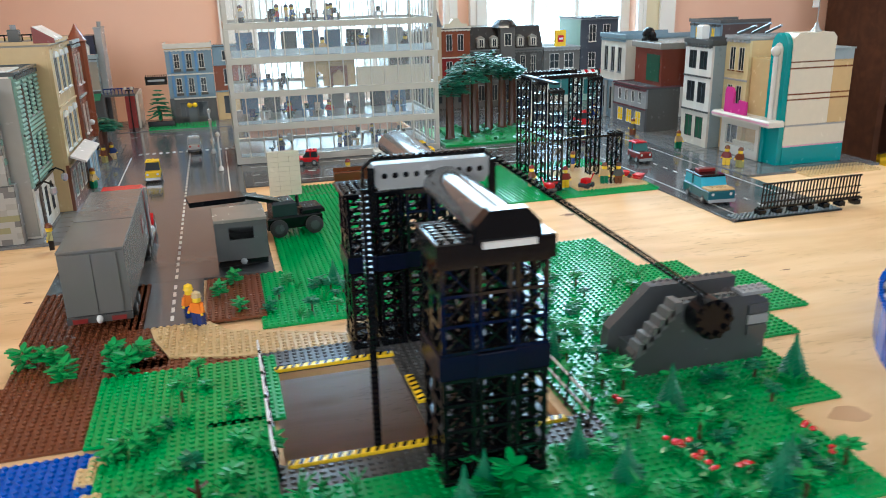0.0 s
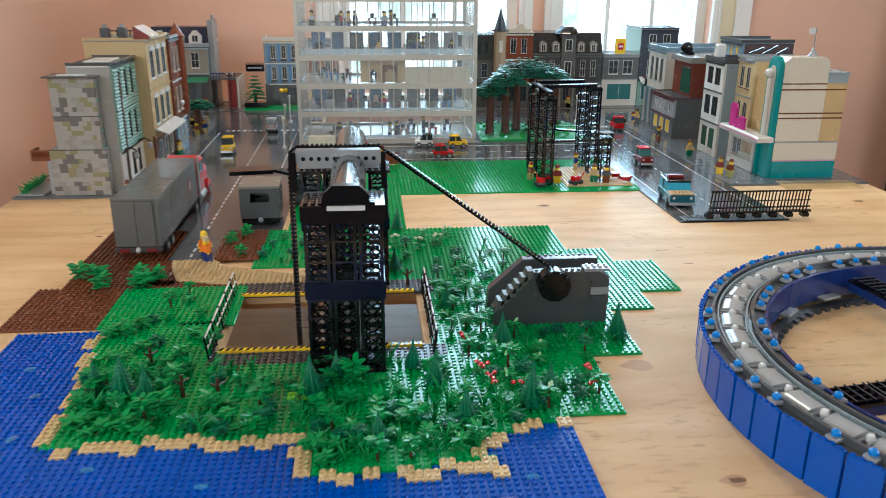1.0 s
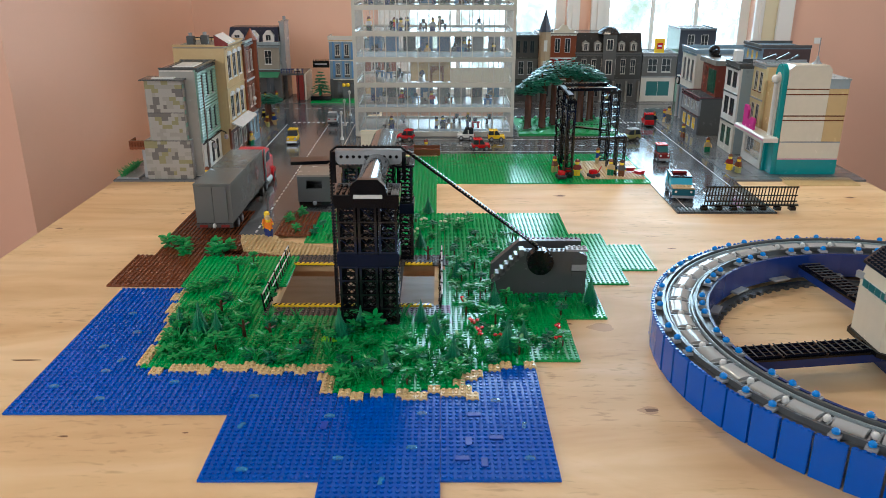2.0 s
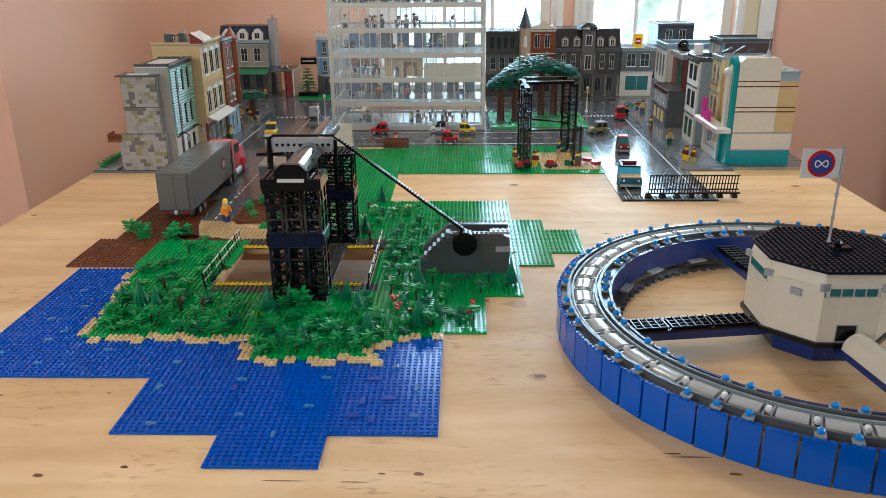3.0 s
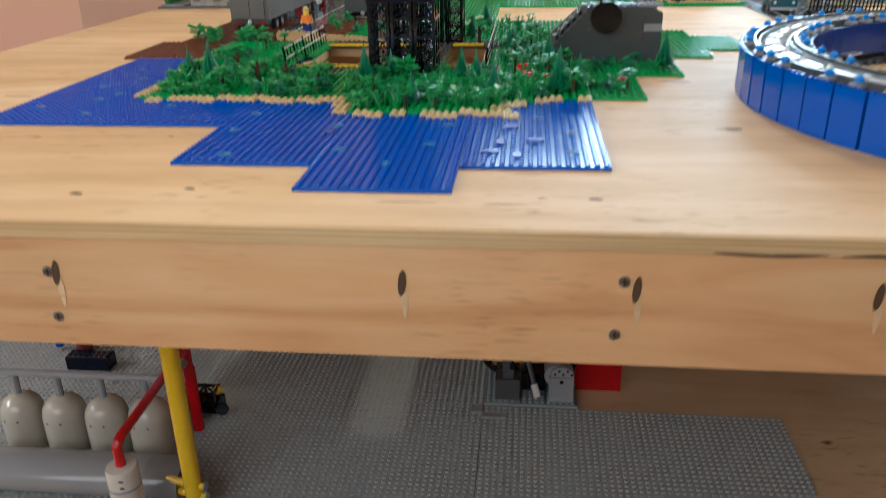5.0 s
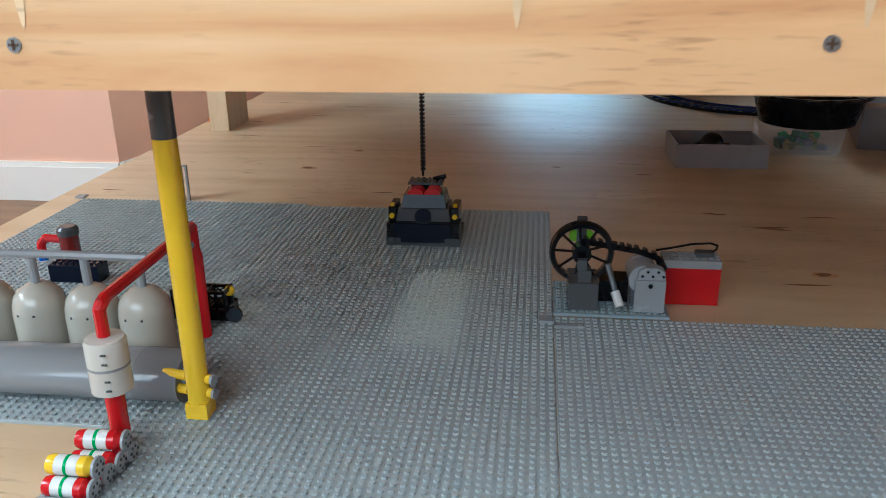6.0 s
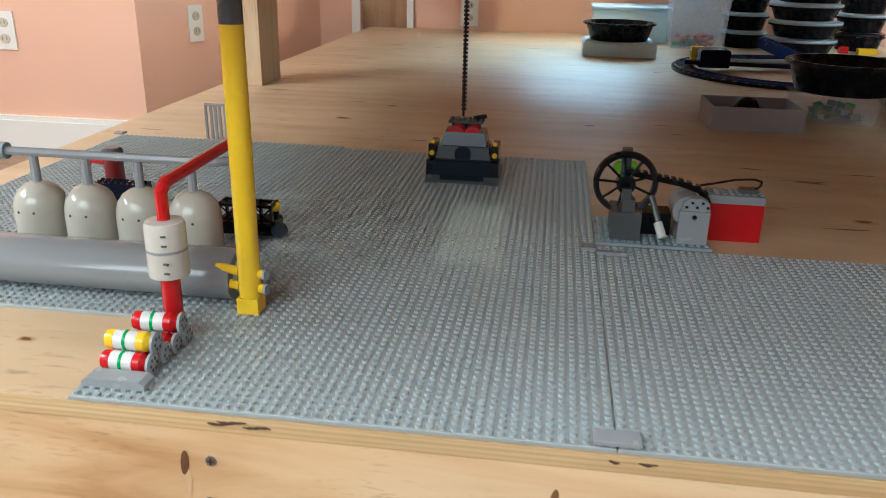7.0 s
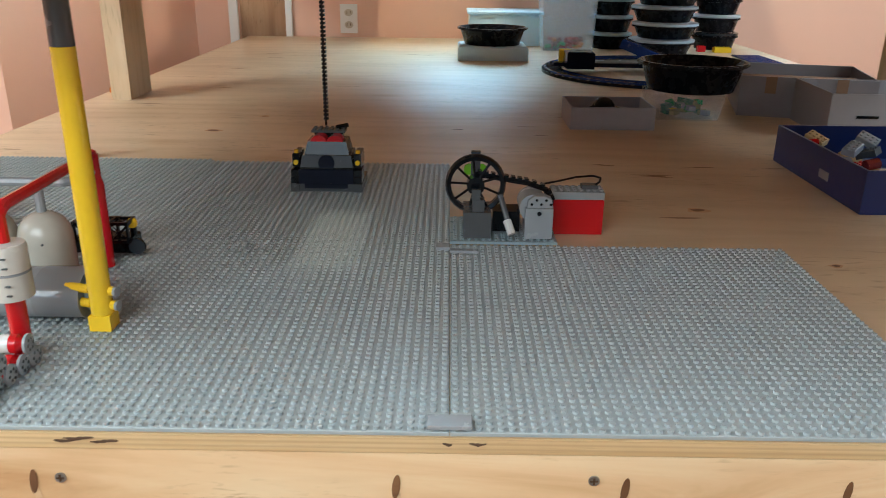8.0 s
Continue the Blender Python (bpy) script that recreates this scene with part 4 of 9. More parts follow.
for _ in range(4000):
    x, y = rnd.uniform(-0.54, 0.0), rnd.uniform(0.185, 0.52)
    if len(spots) < 215 and land(x, y) and land(x, y - 0.012) and land(x - 0.01, y) and all((x - a) ** 2 + (y - b2) ** 2 > 0.000085 for a, b2 in spots):
        dens = 0.95 if (y < 0.285 or (x < -0.42 and y < 0.40)) else 0.42 if x > -0.14 else 0.22
        if rnd.random() < dens:
            spots.append((x, y))
for x, y in spots:
    k = rnd.random()
    if k < 0.60:
        plant(rnd.choice(BUSHES[:2] * 2 + BUSHES[4:]), x, y, ZG, rnd.uniform(0, 6), rnd.uniform(0.8, 1.3), "leaf_plant", "green moulded leaf plant on studded ground", "plant", "shore plants")
    elif k < 0.69:
        plant(rnd.choice(BUSHES[2:4]), x, y, ZG, rnd.uniform(0, 6), rnd.uniform(0.8, 1.15), "leafy_shrub", "green leaved shrub on a brown stem", "shrub", "shore shrubs")
    else:
        plant(rnd.choice(TUFTS), x, y, ZG, rnd.uniform(0, 6), rnd.uniform(0.8, 1.2), "grass_tuft", "green moulded grass stems on studs", "grass", "grass tufts")
def scatter(n, x0, x1, y0, y1, z, avoid=None):
    got = []
    for _ in range(n * 30):
        x, y = rnd.uniform(x0, x1), rnd.uniform(y0, y1)
        if len(got) < n and not (avoid and avoid(x, y)) and all((x - a) ** 2 + (y - b2) ** 2 > 0.0003 for a, b2 in got):
            got.append((x, y))
            k = rnd.random()
            me = rnd.choice(BUSHES if k < 0.75 else TUFTS)
            plant(me, x, y, z, rnd.uniform(0, 6), rnd.uniform(0.7, 1.1), "leaf_plant", "green moulded leaf plant on studded ground", "plant", "meadow plants")


scatter(30, -0.115, -0.045, 0.42, 0.72, ZP)
scatter(22, -0.10, 0.03, 0.60, 0.83, ZP)
scatter(10, 0.06, 0.115, 0.61, 0.75, ZP)
scatter(12, -0.24, -0.14, 0.70, 0.90, ZP)
scatter(13, -0.38, -0.27, 0.75, 0.90, ZP)
scatter(9, -0.03, 0.11, 0.41, 0.475, ZP)
scatter(6, 0.005, 0.05, 0.28, 0.39, ZP)
scatter(7, -0.54, -0.42, 0.53, 0.63, ZG)
for x, y in ((-0.089, 0.429), (-0.083, 0.36), (-0.077, 0.349), (-0.07, 0.333), (-0.071, 0.318), (-0.048, 0.31), (0.044, 0.344), (0.037, 0.309)):
    plant(rnd.choice(FLOWER), x, y, ZG if land(x, y) else ZP, rnd.uniform(0, 6), 1.0, "flower_clump", "red toy flowers on green stems", "flowers", "red flowers")
for x, y in ((-0.11, 0.86), (-0.09, 0.83), (-0.16, 0.83), (-0.07, 0.87), (-0.18, 0.76), (-0.12, 0.81)):
    plant(WFLOWER, x, y, ZP, rnd.uniform(0, 6), 1.1, "pale_bush", "pale cream flowering bush on studs", "bush", "pale bushes")
for x, y, s in ((-0.644, 0.716, 1.5), (-0.624, 0.72, 1.3), (-0.598, 0.67, 1.5), (-0.551, 0.70, 1.5), (-0.524, 0.695, 1.4), (-0.544, 0.661, 1.3), (-0.535, 0.672, 1.5), (-0.612, 0.71, 1.4)):
    plant(BUSHES[1], x, y, ZP if y > 0.66 else ZP, rnd.uniform(0, 6), s, "leafy_shrub", "bright green broad-leaved shrub on brown earth", "shrub", "earth shrubs")
for x, y, s in ((-0.44, 0.86, 1.2), (-0.42, 0.90, 1.2), (-0.415, 0.80, 1.0)):
    plant(BUSHES[1], x, y, ZG, rnd.uniform(0, 6), s, "leafy_shrub", "green broad-leaved shrub beside the cab", "shrub", "earth shrubs")
plant(BUSHES[1], -0.225, 0.352, ZG, 0.4, 1.7, "leaf_plant", "large green leaf plant at the tower foot", "plant", "shore plants")
solid("lime_bit", MB().cham(-0.012, -0.006, 0, 0.012, 0.006, 0.004, 0.001).studs(-0.012, -0.004, 3, 1, 0.004), LIME, "lime green small plate on the shore", "plate piece", pose(-0.285, 0.318, ZG))
for x, y in ((-0.41, 0.33), (-0.37, 0.32), (-0.46, 0.40), (-0.15, 0.64)):
    mb = MB().turn(0, 0, [(0.003, 0), (0.0022, 0.012), (0.0018, 0.026)], 7)
    mb.rod((0, 0, 0.018), (0.008, 0.002, 0.022), 0.0013, 5).rod((0, 0, 0.014), (-0.007, -0.001, 0.021), 0.0013, 5)
    solid("bare_trunk", mb, STEM, "dark brown bare toy tree trunk", "tree trunk", pose(x, y, ZG), "bare trunks")

# ---------------- the mining tower over the pit ----------------
def lattice(w, h, seg=0.024, r=0.0014, d=None):
    """A square lattice girder: corner bars, flat collars and crossed braces."""
    d = w if d is None else d
    mb = MB()
    c = [(-w / 2, -d / 2), (w / 2, -d / 2), (w / 2, d / 2), (-w / 2, d / 2)]
    for x, y in c:
        mb.box(x - r * 1.3, y - r * 1.3, 0, x + r * 1.3, y + r * 1.3, h)
    n = max(1, round(h / seg))
    e = r * 1.75
    for k in range(n + 1):
        z = min(h - r, max(r, h * k / n))
        za, zb = z - r * 0.95, z + r * 0.95
        for y in (-d / 2, d / 2):
            mb.box(-w / 2 - e, y - e, za, w / 2 + e, y + e, zb)
        for x in (-w / 2, w / 2):
            mb.box(x - e, -d / 2 + e, za, x + e, d / 2 - e, zb)
        if k < n:
            z2 = h * (k + 1) / n
            for (ax, ay), (bx, by) in zip(c, c[1:] + c[:1]):
                mb.rod((ax, ay, z), (bx, by, z2), r * 0.62, 4)
                mb.rod((bx, by, z), (ax, ay, z2), r * 0.62, 4)
    return mb


def girder_tower(m, name, label, cols, rows, zs, band, top, pitch=1.09):
    """Girders side by side in two lifts with a dark band between."""
    t = thing(name, label, "girder tower", m)
    cw = 0.029
    for lift, (z0, z1) in enumerate(zs):
        me = lattice(cw * 0.80, z1 - z0, 0.0225).mesh("girder", GIRDER)
        for i in range(cols):
            for j in range(rows):
                part("girder", me, None, t, at=pose((i - (cols - 1) / 2) * cw * pitch, (j - (rows - 1) / 2) * cw * 0.95, z0))
    w, d = cols * cw * pitch / 2, rows * cw * 0.95 / 2
    for i in range(cols):
        x = (i - (cols - 1) / 2) * cw * pitch
        dy = -0.003 if i % 2 else 0.0
        part("band_block", MB().cham(x - cw * 0.54, -d + dy, zs[0][1] + 0.0003, x + cw * 0.54, d + dy, band, 0.0008), NAVY, t)
    for i in range(cols):
        x = (i - (cols - 1) / 2) * cw * pitch
        part("foot", MB().cham(x - cw * 0.5, -d, 0, x + cw * 0.5, d, zs[0][0] - 0.0003, 0.0006).studs(x - cw * 0.5, -d, 3, 3, zs[0][0] - 0.0003), BLACK, t)
    part("head_plate", MB().cham(-w - 0.002, -d - 0.004, zs[1][1] + 0.0003, w + 0.002, d + 0.004, top, 0.001).studs(-w, -d, int(2 * w / S), int(2 * d / S), top), GIRDER, t)
    return t


girder_tower(pose(-0.232, 0.396, ZP + PT), "girder_tower", "black lattice girder tower with navy bands by the pit", 3, 2, ((0.004, 0.093), (0.113, 0.184)), 0.1127, 0.202, 1.01)
girder_tower(pose(-0.238, 0.668, ZP + PT), "girder_tower", "black lattice girder tower behind the pit", 4, 2, ((0.004, 0.088), (0.106, 0.172)), 0.1057, 0.176)

hd = thing("conveyor_tube", "dark grey glossy half-round conveyor tube with bright top", "conveyor tube", pose(-0.228, 0.352, ZP + PT + 0.2072))
prof = [(0.021 * math.cos(math.pi * i / 12), 0.017 * math.sin(math.pi * i / 12) + 0.001) for i in range(13)]
part("tube", MB().slab([(-0.021, 0), *reversed(prof), (0.021, 0)][::-1], 0.012, 0.36), col("gloss_dark_grey", 0.07, 0.075, 0.08, 0.09, ior=1.7), hd)
part("end_cap", MB().slab([(-0.026, -0.004), (0.026, -0.004), (0.024, 0.010), (0.014, 0.020), (-0.014, 0.020), (-0.024, 0.010)], 0.0, 0.0118), BLACK, hd)
part("name_strip", MB().box(-0.02, -0.004, -0.006, 0.02, -0.0005, -0.0015), WHITE, hd)

cf = thing("chain_conveyor", "black link chain over a light grey perforated beam", "chain conveyor", pose(-0.30, 0.52, ZP))
bz = 0.222
bm2 = MB()
bm2.slab([(0.006, bz), (0.012, bz - 0.01), (0.108, bz - 0.01), (0.114, bz), (0.112, bz + 0.012), (0.008, bz + 0.012)], -0.008, 0.008)
beam = part("perforated_beam", bm2, GREY, cf)
for k in range(10):
    part("hole", MB().rod((0.017 + 0.0096 * k, -0.0083, bz + 0.002), (0.017 + 0.0096 * k, -0.0078, bz + 0.002), 0.0027, 10), BLACK, beam)
for x in (0.06, 0.074):
    part("pin", MB().rod((x, -0.011, bz + 0.002), (x, -0.0084, bz + 0.002), 0.003, 8), BLACK, beam)
part("chain_bed", MB().pipe([(-0.0008, 0.001, -0.33), (-0.0008, 0.001, bz - 0.004), (0.0, 0, bz + 0.009), (0.008, 0.0, bz + 0.0155), (0.11, 0.0, bz + 0.0155), (0.118, 0, bz + 0.009), (0.331, -0.03, 0.078)], 0.0018, 6), BLACK, cf)
link = MB().box(-0.0016, -0.0031, -0.0010, 0.0016, 0.0031, 0.0014).mesh("link", BLACK)
vlink = MB().box(-0.0017, -0.0032, -0.0034, 0.0017, 0.0032, 0.0034).mesh("link", BLACK)
pts = [Vector((0.0, 0.0, -0.322)), Vector((0.0, 0.0, 0.213))], [Vector((0.008, 0, bz + 0.0175)), Vector((0.112, 0, bz + 0.0175))], [Vector((0.12, 0, bz + 0.011)), Vector((0.333, -0.03, 0.081))]
for a, b2 in pts:
    d = b2 - a
    n = int(d.length / 0.0055)
    q = d.to_track_quat('X', 'Z')
    for k in range(n):
        part("link", vlink if abs(d.z) > 0.4 else link, None, cf, at=Matrix.Translation(a + d * ((k + 0.5) / n)) @ q.to_matrix().to_4x4())
part("side_frame", MB().box(0.002, -0.01, bz - 0.04, 0.008, -0.006, bz + 0.01), BLACK, cf)
part("side_frame", MB().box(0.112, -0.01, bz - 0.035, 0.118, -0.006, bz + 0.01), BLACK, cf)

# ---------------- dark grey sloped block with the return wheel ----------------
db = thing("ore_bunker", "dark grey brick bunker with sloping sides and studded rim", "bunker", pose(0, 0, ZP))
for y in (0.492, 0.548):
    out = [(-0.045, 0.0), (0.108, 0.0), (0.108, 0.072), (0.004, 0.072), (-0.042, 0.030)] if y > 0.52 else [(-0.045, 0.0), (0.108, 0.0), (0.108, 0.066), (0.092, 0.074), (0.002, 0.074), (-0.045, 0.026)]
    part("wall", MB().slab(out, y, y + 0.015), DGREY, db)
    part("rim_studs", MB().studs(0.008, y + 0.003, 12, 1, 0.074), DGREY, db)
for i in range(6):
    x = -0.04 + 0.0075 * i
    part("slope_brick", MB().slab([(x - 0.004, 0.021 + 0.008 * i), (x + 0.009, 0.0275 + 0.008 * i), (x + 0.009, 0.037 + 0.008 * i), (x + 0.001, 0.037 + 0.008 * i)], 0.4895, 0.5085), col("slope_grey", 0.13, 0.132, 0.135), db)
part("floor_bricks", MB().box(-0.03, 0.5075, 0, 0.10, 0.5475, 0.02), DGREY, db)
for k in range(3):
    part("grey_brick", MB().cham(0.084, 0.4895, 0.030 + 0.0117 * k, 0.108 - 0.0 * k, 0.4917, 0.040 + 0.0117 * k, 0.0003), GREY if k == 1 else DGREY, db)
part("rim_tile", MB().box(0.074, 0.489, 0.0745, 0.108, 0.5075, 0.078).studs(0.076, 0.4915, 4, 2, 0.078), GREY, db)
wh = part("wheel", MB().rod((0.031, 0.472, 0.062), (0.031, 0.4915, 0.062), 0.021, 20), BLACK, db, "black toothed wheel")
for k in range(10):
    a = k * math.pi / 5
    part("tooth", MB().rod((0.031 + 0.017 * math.cos(a), 0.468, 0.062 + 0.017 * math.sin(a)), (0.031 + 0.017 * math.cos(a), 0.4725, 0.062 + 0.017 * math.sin(a)), 0.0032, 6), BLACK, wh)

# ---------------- scaffold on the building site ----------------
sc = thing("site_scaffold", "black lattice scaffold with platforms on the tan site", "scaffold", pose(0, 0, ZP + PT))
COLS = [(0.190, 1.225, 0.186), (0.190, 1.305, 0.194), (0.190, 1.39, 0.194), (0.322, 1.240, 0.096), (0.318, 1.325, 0.194), (0.310, 1.40, 0.194)]
for x, y, h in COLS:
    me = lattice(0.0195, h, 0.02, 0.0012)
    part("girder", me, GIRDER, sc, at=pose(x, y, 0))
    part("girder_head", MB().cham(-0.012, -0.012, h + 0.0003, 0.012, 0.012, h + 0.005, 0.0008).studs(-0.012, -0.012, 3, 3, h + 0.005), BLACK, sc, at=pose(x, y, 0))
for a, b2, z in ((0, 3, 0.094), (2, 4, 0.094), (1, 4, 0.1995), (2, 5, 0.1995)):
    (xa, ya, _), (xb, yb, _) = COLS[a], COLS[b2]
    n = 10
    part("platform_beam", MB().rings([[(p[0], p[1] + dy, z + dz) for dy, dz in ((-0.006, 0), (0.006, 0), (0.006, 0.0075 if z > 0.15 else 0.004), (-0.006, 0.0075 if z > 0.15 else 0.004))] for p in ((xa, ya), (xb, yb))]).studs(xa, ya - 0.004, int((xb - xa) / S), 1, z + (0.0075 if z > 0.15 else 0.004)), GIRDER, sc)
part("brace_beam", MB().rings([[(COLS[0][0] + dx, y, 0.093 + dz) for dx, dz in ((-0.006, 0), (0.006, 0), (0.006, 0.004), (-0.006, 0.004))] for y in (1.225, 1.39)]), BLACK, sc)
part("brace_beam", MB().rings([[(COLS[0][0] + dx, y, 0.1995 + dz) for dx, dz in ((-0.006, 0), (0.006, 0), (0.006, 0.004), (-0.006, 0.004))] for y in (1.225, 1.39)]), MATT, sc)

# ---------------- minifigure dolls ----------------
def doll(m, torso, legs, head=SKIN, hat=None):
    """A toy figure, one plain mesh."""
    mb = MB()
    mb.slot = 1
    mb.box(-0.0075, -0.0035, 0, -0.0004, 0.0038, 0.0125).box(0.0004, -0.0035, 0, 0.0075, 0.0038, 0.0125).box(-0.0077, -0.0038, 0.0125, 0.0077, 0.0038, 0.0155)
    mb.slot = 0
    mb.rings([[(-0.0077, -0.0038, 0.0156), (0.0077, -0.0038, 0.0156), (0.0077, 0.0038, 0.0156), (-0.0077, 0.0038, 0.0156)], [(-0.0055, -0.0038, 0.0285), (0.0055, -0.0038, 0.0285), (0.0055, 0.0038, 0.0285), (-0.0055, 0.0038, 0.0285)]])
    mb.rod((-0.0068, 0, 0.0265), (-0.0098, -0.004, 0.0175), 0.0019, 6).rod((0.0068, 0, 0.0265), (0.0098, -0.004, 0.0175), 0.0019, 6)
    mb.slot = 2
    mb.ball((-0.0099, -0.0048, 0.016), 0.0019, 6, 4).ball((0.0099, -0.0048, 0.016), 0.0019, 6, 4)
    mb.turn(0, 0, [(0.003, 0.0286), (0.005, 0.0296), (0.005, 0.036), (0.0032, 0.0376), (0.0024, 0.0392)], 10)
    mb.slot = 3
    if hat:
        mb.turn(0, 0, [(0.0063, 0.0355), (0.0055, 0.037), (0.005, 0.0405), (0.002, 0.0425)], 10)
    return solid("toy_figure", mb, [torso, legs, head, hat or head], "small jointed toy figure standing in the model town", "toy figure", m, "toy figures")


PAIRS = [(DRED, YELLOW), (BROWN, OLIVE), (TAN, DLEAF), (DGREY, BROWN), (DBLUE, TAN), (TAN, DGREY), (OLIVE, BLACK), (BLACK, DGREY)]
doll(pose(-0.474, 0.806, ZP + 0.0006, 0, 0, 20), ORANGE, DBLUE, hat=YELLOW)
doll(pose(-0.464, 0.770, ZG, 0, 0, -40), ORANGE, DBLUE, hat=TAN)
rf = random.Random(3)
for k, (x, y, z) in enumerate([(0.622, 1.30, 0.7545), (0.634, 1.27, 0.7545), (0.628, 1.50, 0.7545), (0.617, 1.70, 0.7545), (0.625, 1.95, 0.7545), (0.655, 2.0, 0.7545), (0.51, 2.315, 0.7545), (0.58, 1.91, 0.7532),
                               (-0.715, 1.82, 0.7545), (-0.69, 1.86, 0.7545), (-0.68, 1.585, 0.7545), (-0.70, 1.77, 0.7545), (-0.675, 1.89, 0.7545), (-0.73, 1.9, 0.7545), (-0.69, 1.16, 0.7545), (-0.72, 1.945, 0.7545),
                               (0.215, 1.232, 0.7565), (0.165, 1.28, 0.7532), (0.30, 1.235, 0.7565), (0.325, 1.225, 0.7565), (0.29, 1.36, 0.7565), (-0.168, 1.478, 0.7532), (-0.75, 2.33, 0.7545), (-0.79, 2.31, 0.7545)]):
    a, b2 = PAIRS[k % len(PAIRS)]
    doll(pose(x, y, z + 0.0006, 0, 0, rf.uniform(-90, 90)), a, b2, hat=rf.choice((BROWN, STEM, BLACK, DRED, BROWN)))

# ---------------- vehicles ----------------
def wheel_part(parent, x, y, r, w, rim=CHROME):
    wl = part("wheel", MB().rings([[(x + rr * math.cos(2 * math.pi * i / 14), yy, r + rr * math.sin(2 * math.pi * i / 14)) for i in range(14)] for rr, yy in ((r * 0.85, y - w / 2), (r, y - w / 2 + 0.001), (r, y + w / 2 - 0.001), (r * 0.85, y + w / 2))]), RUBBER, parent)
    for s2 in (-1, 1):
        part("rim", MB().rod((x, y + s2 * w / 2 * 1.02, r), (x, y + s2 * (w / 2 + 0.0012), r), r * 0.55, 10), rim, wl)


def small_car(m, body, label, roof=None, ln=0.050, w=0.030, h=0.034, dark=None):
    """A short toy car; it points along +x."""
    t = thing("toy_car", label, "toy car", m, "toy cars")
    r = 0.0068
    part("chassis", MB().cham(-ln / 2, -w / 2 + 0.002, r * 0.7, ln / 2, w / 2 - 0.002, r * 1.25, 0.0004), DGREY, t)
    z1 = r * 1.25 + 0.0003
    mb = MB().cham(-ln / 2 + 0.001, -w / 2, z1, ln / 2, w / 2, h * 0.55, 0.0022)
    part("body", mb, body, t)
    a, b2 = -ln * 0.46, ln * 0.22
    cab = MB()
    cab.rings([[(a, -w / 2 + 0.0006, h * 0.55 + 0.0003), (b2, -w / 2 + 0.0006, h * 0.55 + 0.0003), (b2, w / 2 - 0.0006, h * 0.55 + 0.0003), (a, w / 2 - 0.0006, h * 0.55 + 0.0003)],
               [(a + 0.002, -w / 2 + 0.0016, h * 0.92), (b2 - 0.008, -w / 2 + 0.0016, h * 0.92), (b2 - 0.008, w / 2 - 0.0016, h * 0.92), (a + 0.002, w / 2 - 0.0016, h * 0.92)]])
    part("cabin_glass", cab, dark or SMOKE, t)
    part("roof", MB().cham(a + 0.001, -w / 2 + 0.001, h * 0.92 + 0.0002, b2 - 0.007, w / 2 - 0.001, h, 0.0012).studs(a + 0.004, -w / 2 + 0.004, 2, 2, h - 0.0002), roof or body, t)
    for y in (-w / 2 + 0.0003, w / 2 - 0.0003):
        part("door_pillar", MB().box(-ln * 0.16, y - 0.0006, h * 0.55, -ln * 0.11, y + 0.0006, h * 0.93), body, t)
    for y in (-w * 0.34, w * 0.34):
        part("headlight", MB().rod((ln / 2 - 0.0005, y, h * 0.42), (ln / 2 + 0.0012, y, h * 0.42), 0.0026, 8), WHITE, t)
        part("tail_light", MB().rod((-ln / 2 + 0.0015, y, h * 0.42), (-ln / 2 - 0.0008, y, h * 0.42), 0.0024, 8), RED, t)
    for x in (-ln * 0.29, ln * 0.29):
        for y in (-w / 2 + 0.002, w / 2 - 0.002):
            wheel_part(t, x, y, r, 0.007)
    part("bumper", MB().cham(ln / 2 + 0.0003, -w / 2, r * 0.8, ln / 2 + 0.003, w / 2, r * 1.6, 0.0005), CHROME, t)
    return t


ZR = ZP + 0.0005
small_car(pose(-0.232, 1.655, ZR, 0, 0, 170), RED, "red toy hatchback on the cross street")
small_car(pose(-0.05, 1.672, ZR, 0, 0, 178), WHITE, "white and black toy car on the cross street", BLACK)
small_car(pose(-0.012, 1.53, ZR, 0, 0, 5), RED, "red toy hatchback on the cross street")
small_car(pose(0.04, 1.655, ZR, 0, 0, 0), YELLOW, "yellow toy car on the cross street")
small_car(pose(-0.485, 1.925, ZR, 0, 0, 90), WHITE, "white toy car with dark windows on the road", h=0.04)
small_car(pose(-0.565, 1.62, ZR, 0, 0, -90), YELLOW, "yellow toy van with tan lower body on the road", YELLOW, h=0.042)
small_car(pose(0.553, 1.88, ZR, 0, 0, 90), RED, "dark red toy van on the street", h=0.044)
small_car(pose(0.445, 1.66, ZR, 0, 0, 195), OLIVE, "grey and tan toy jeep on the street", GREY, ln=0.058, h=0.036)
small_car(pose(0.475, 1.41, ZR, 0, 0, -90), DRED, "dark red and grey toy pickup on the street", RED, ln=0.055, h=0.044, dark=BLUEGLASS)
pc = small_car(pose(0.428, 1.075, ZR, 0, 0, -96), col("dark_teal", 0.015, 0.10, 0.13), "turquoise and tan toy station wagon near the barrier", BLACK, ln=0.098, w=0.05, h=0.047, dark=AZURE)
part("bonnet", MB().cham(0.021, -0.024, 0.0261, 0.0488, 0.024, 0.029, 0.0008).studs(0.026, -0.016, 2, 4, 0.029), TAN, pc)
part("roof_light", MB().cham(-0.024, -0.016, 0.0475, -0.010, 0.016, 0.053, 0.0008), DRED, pc)

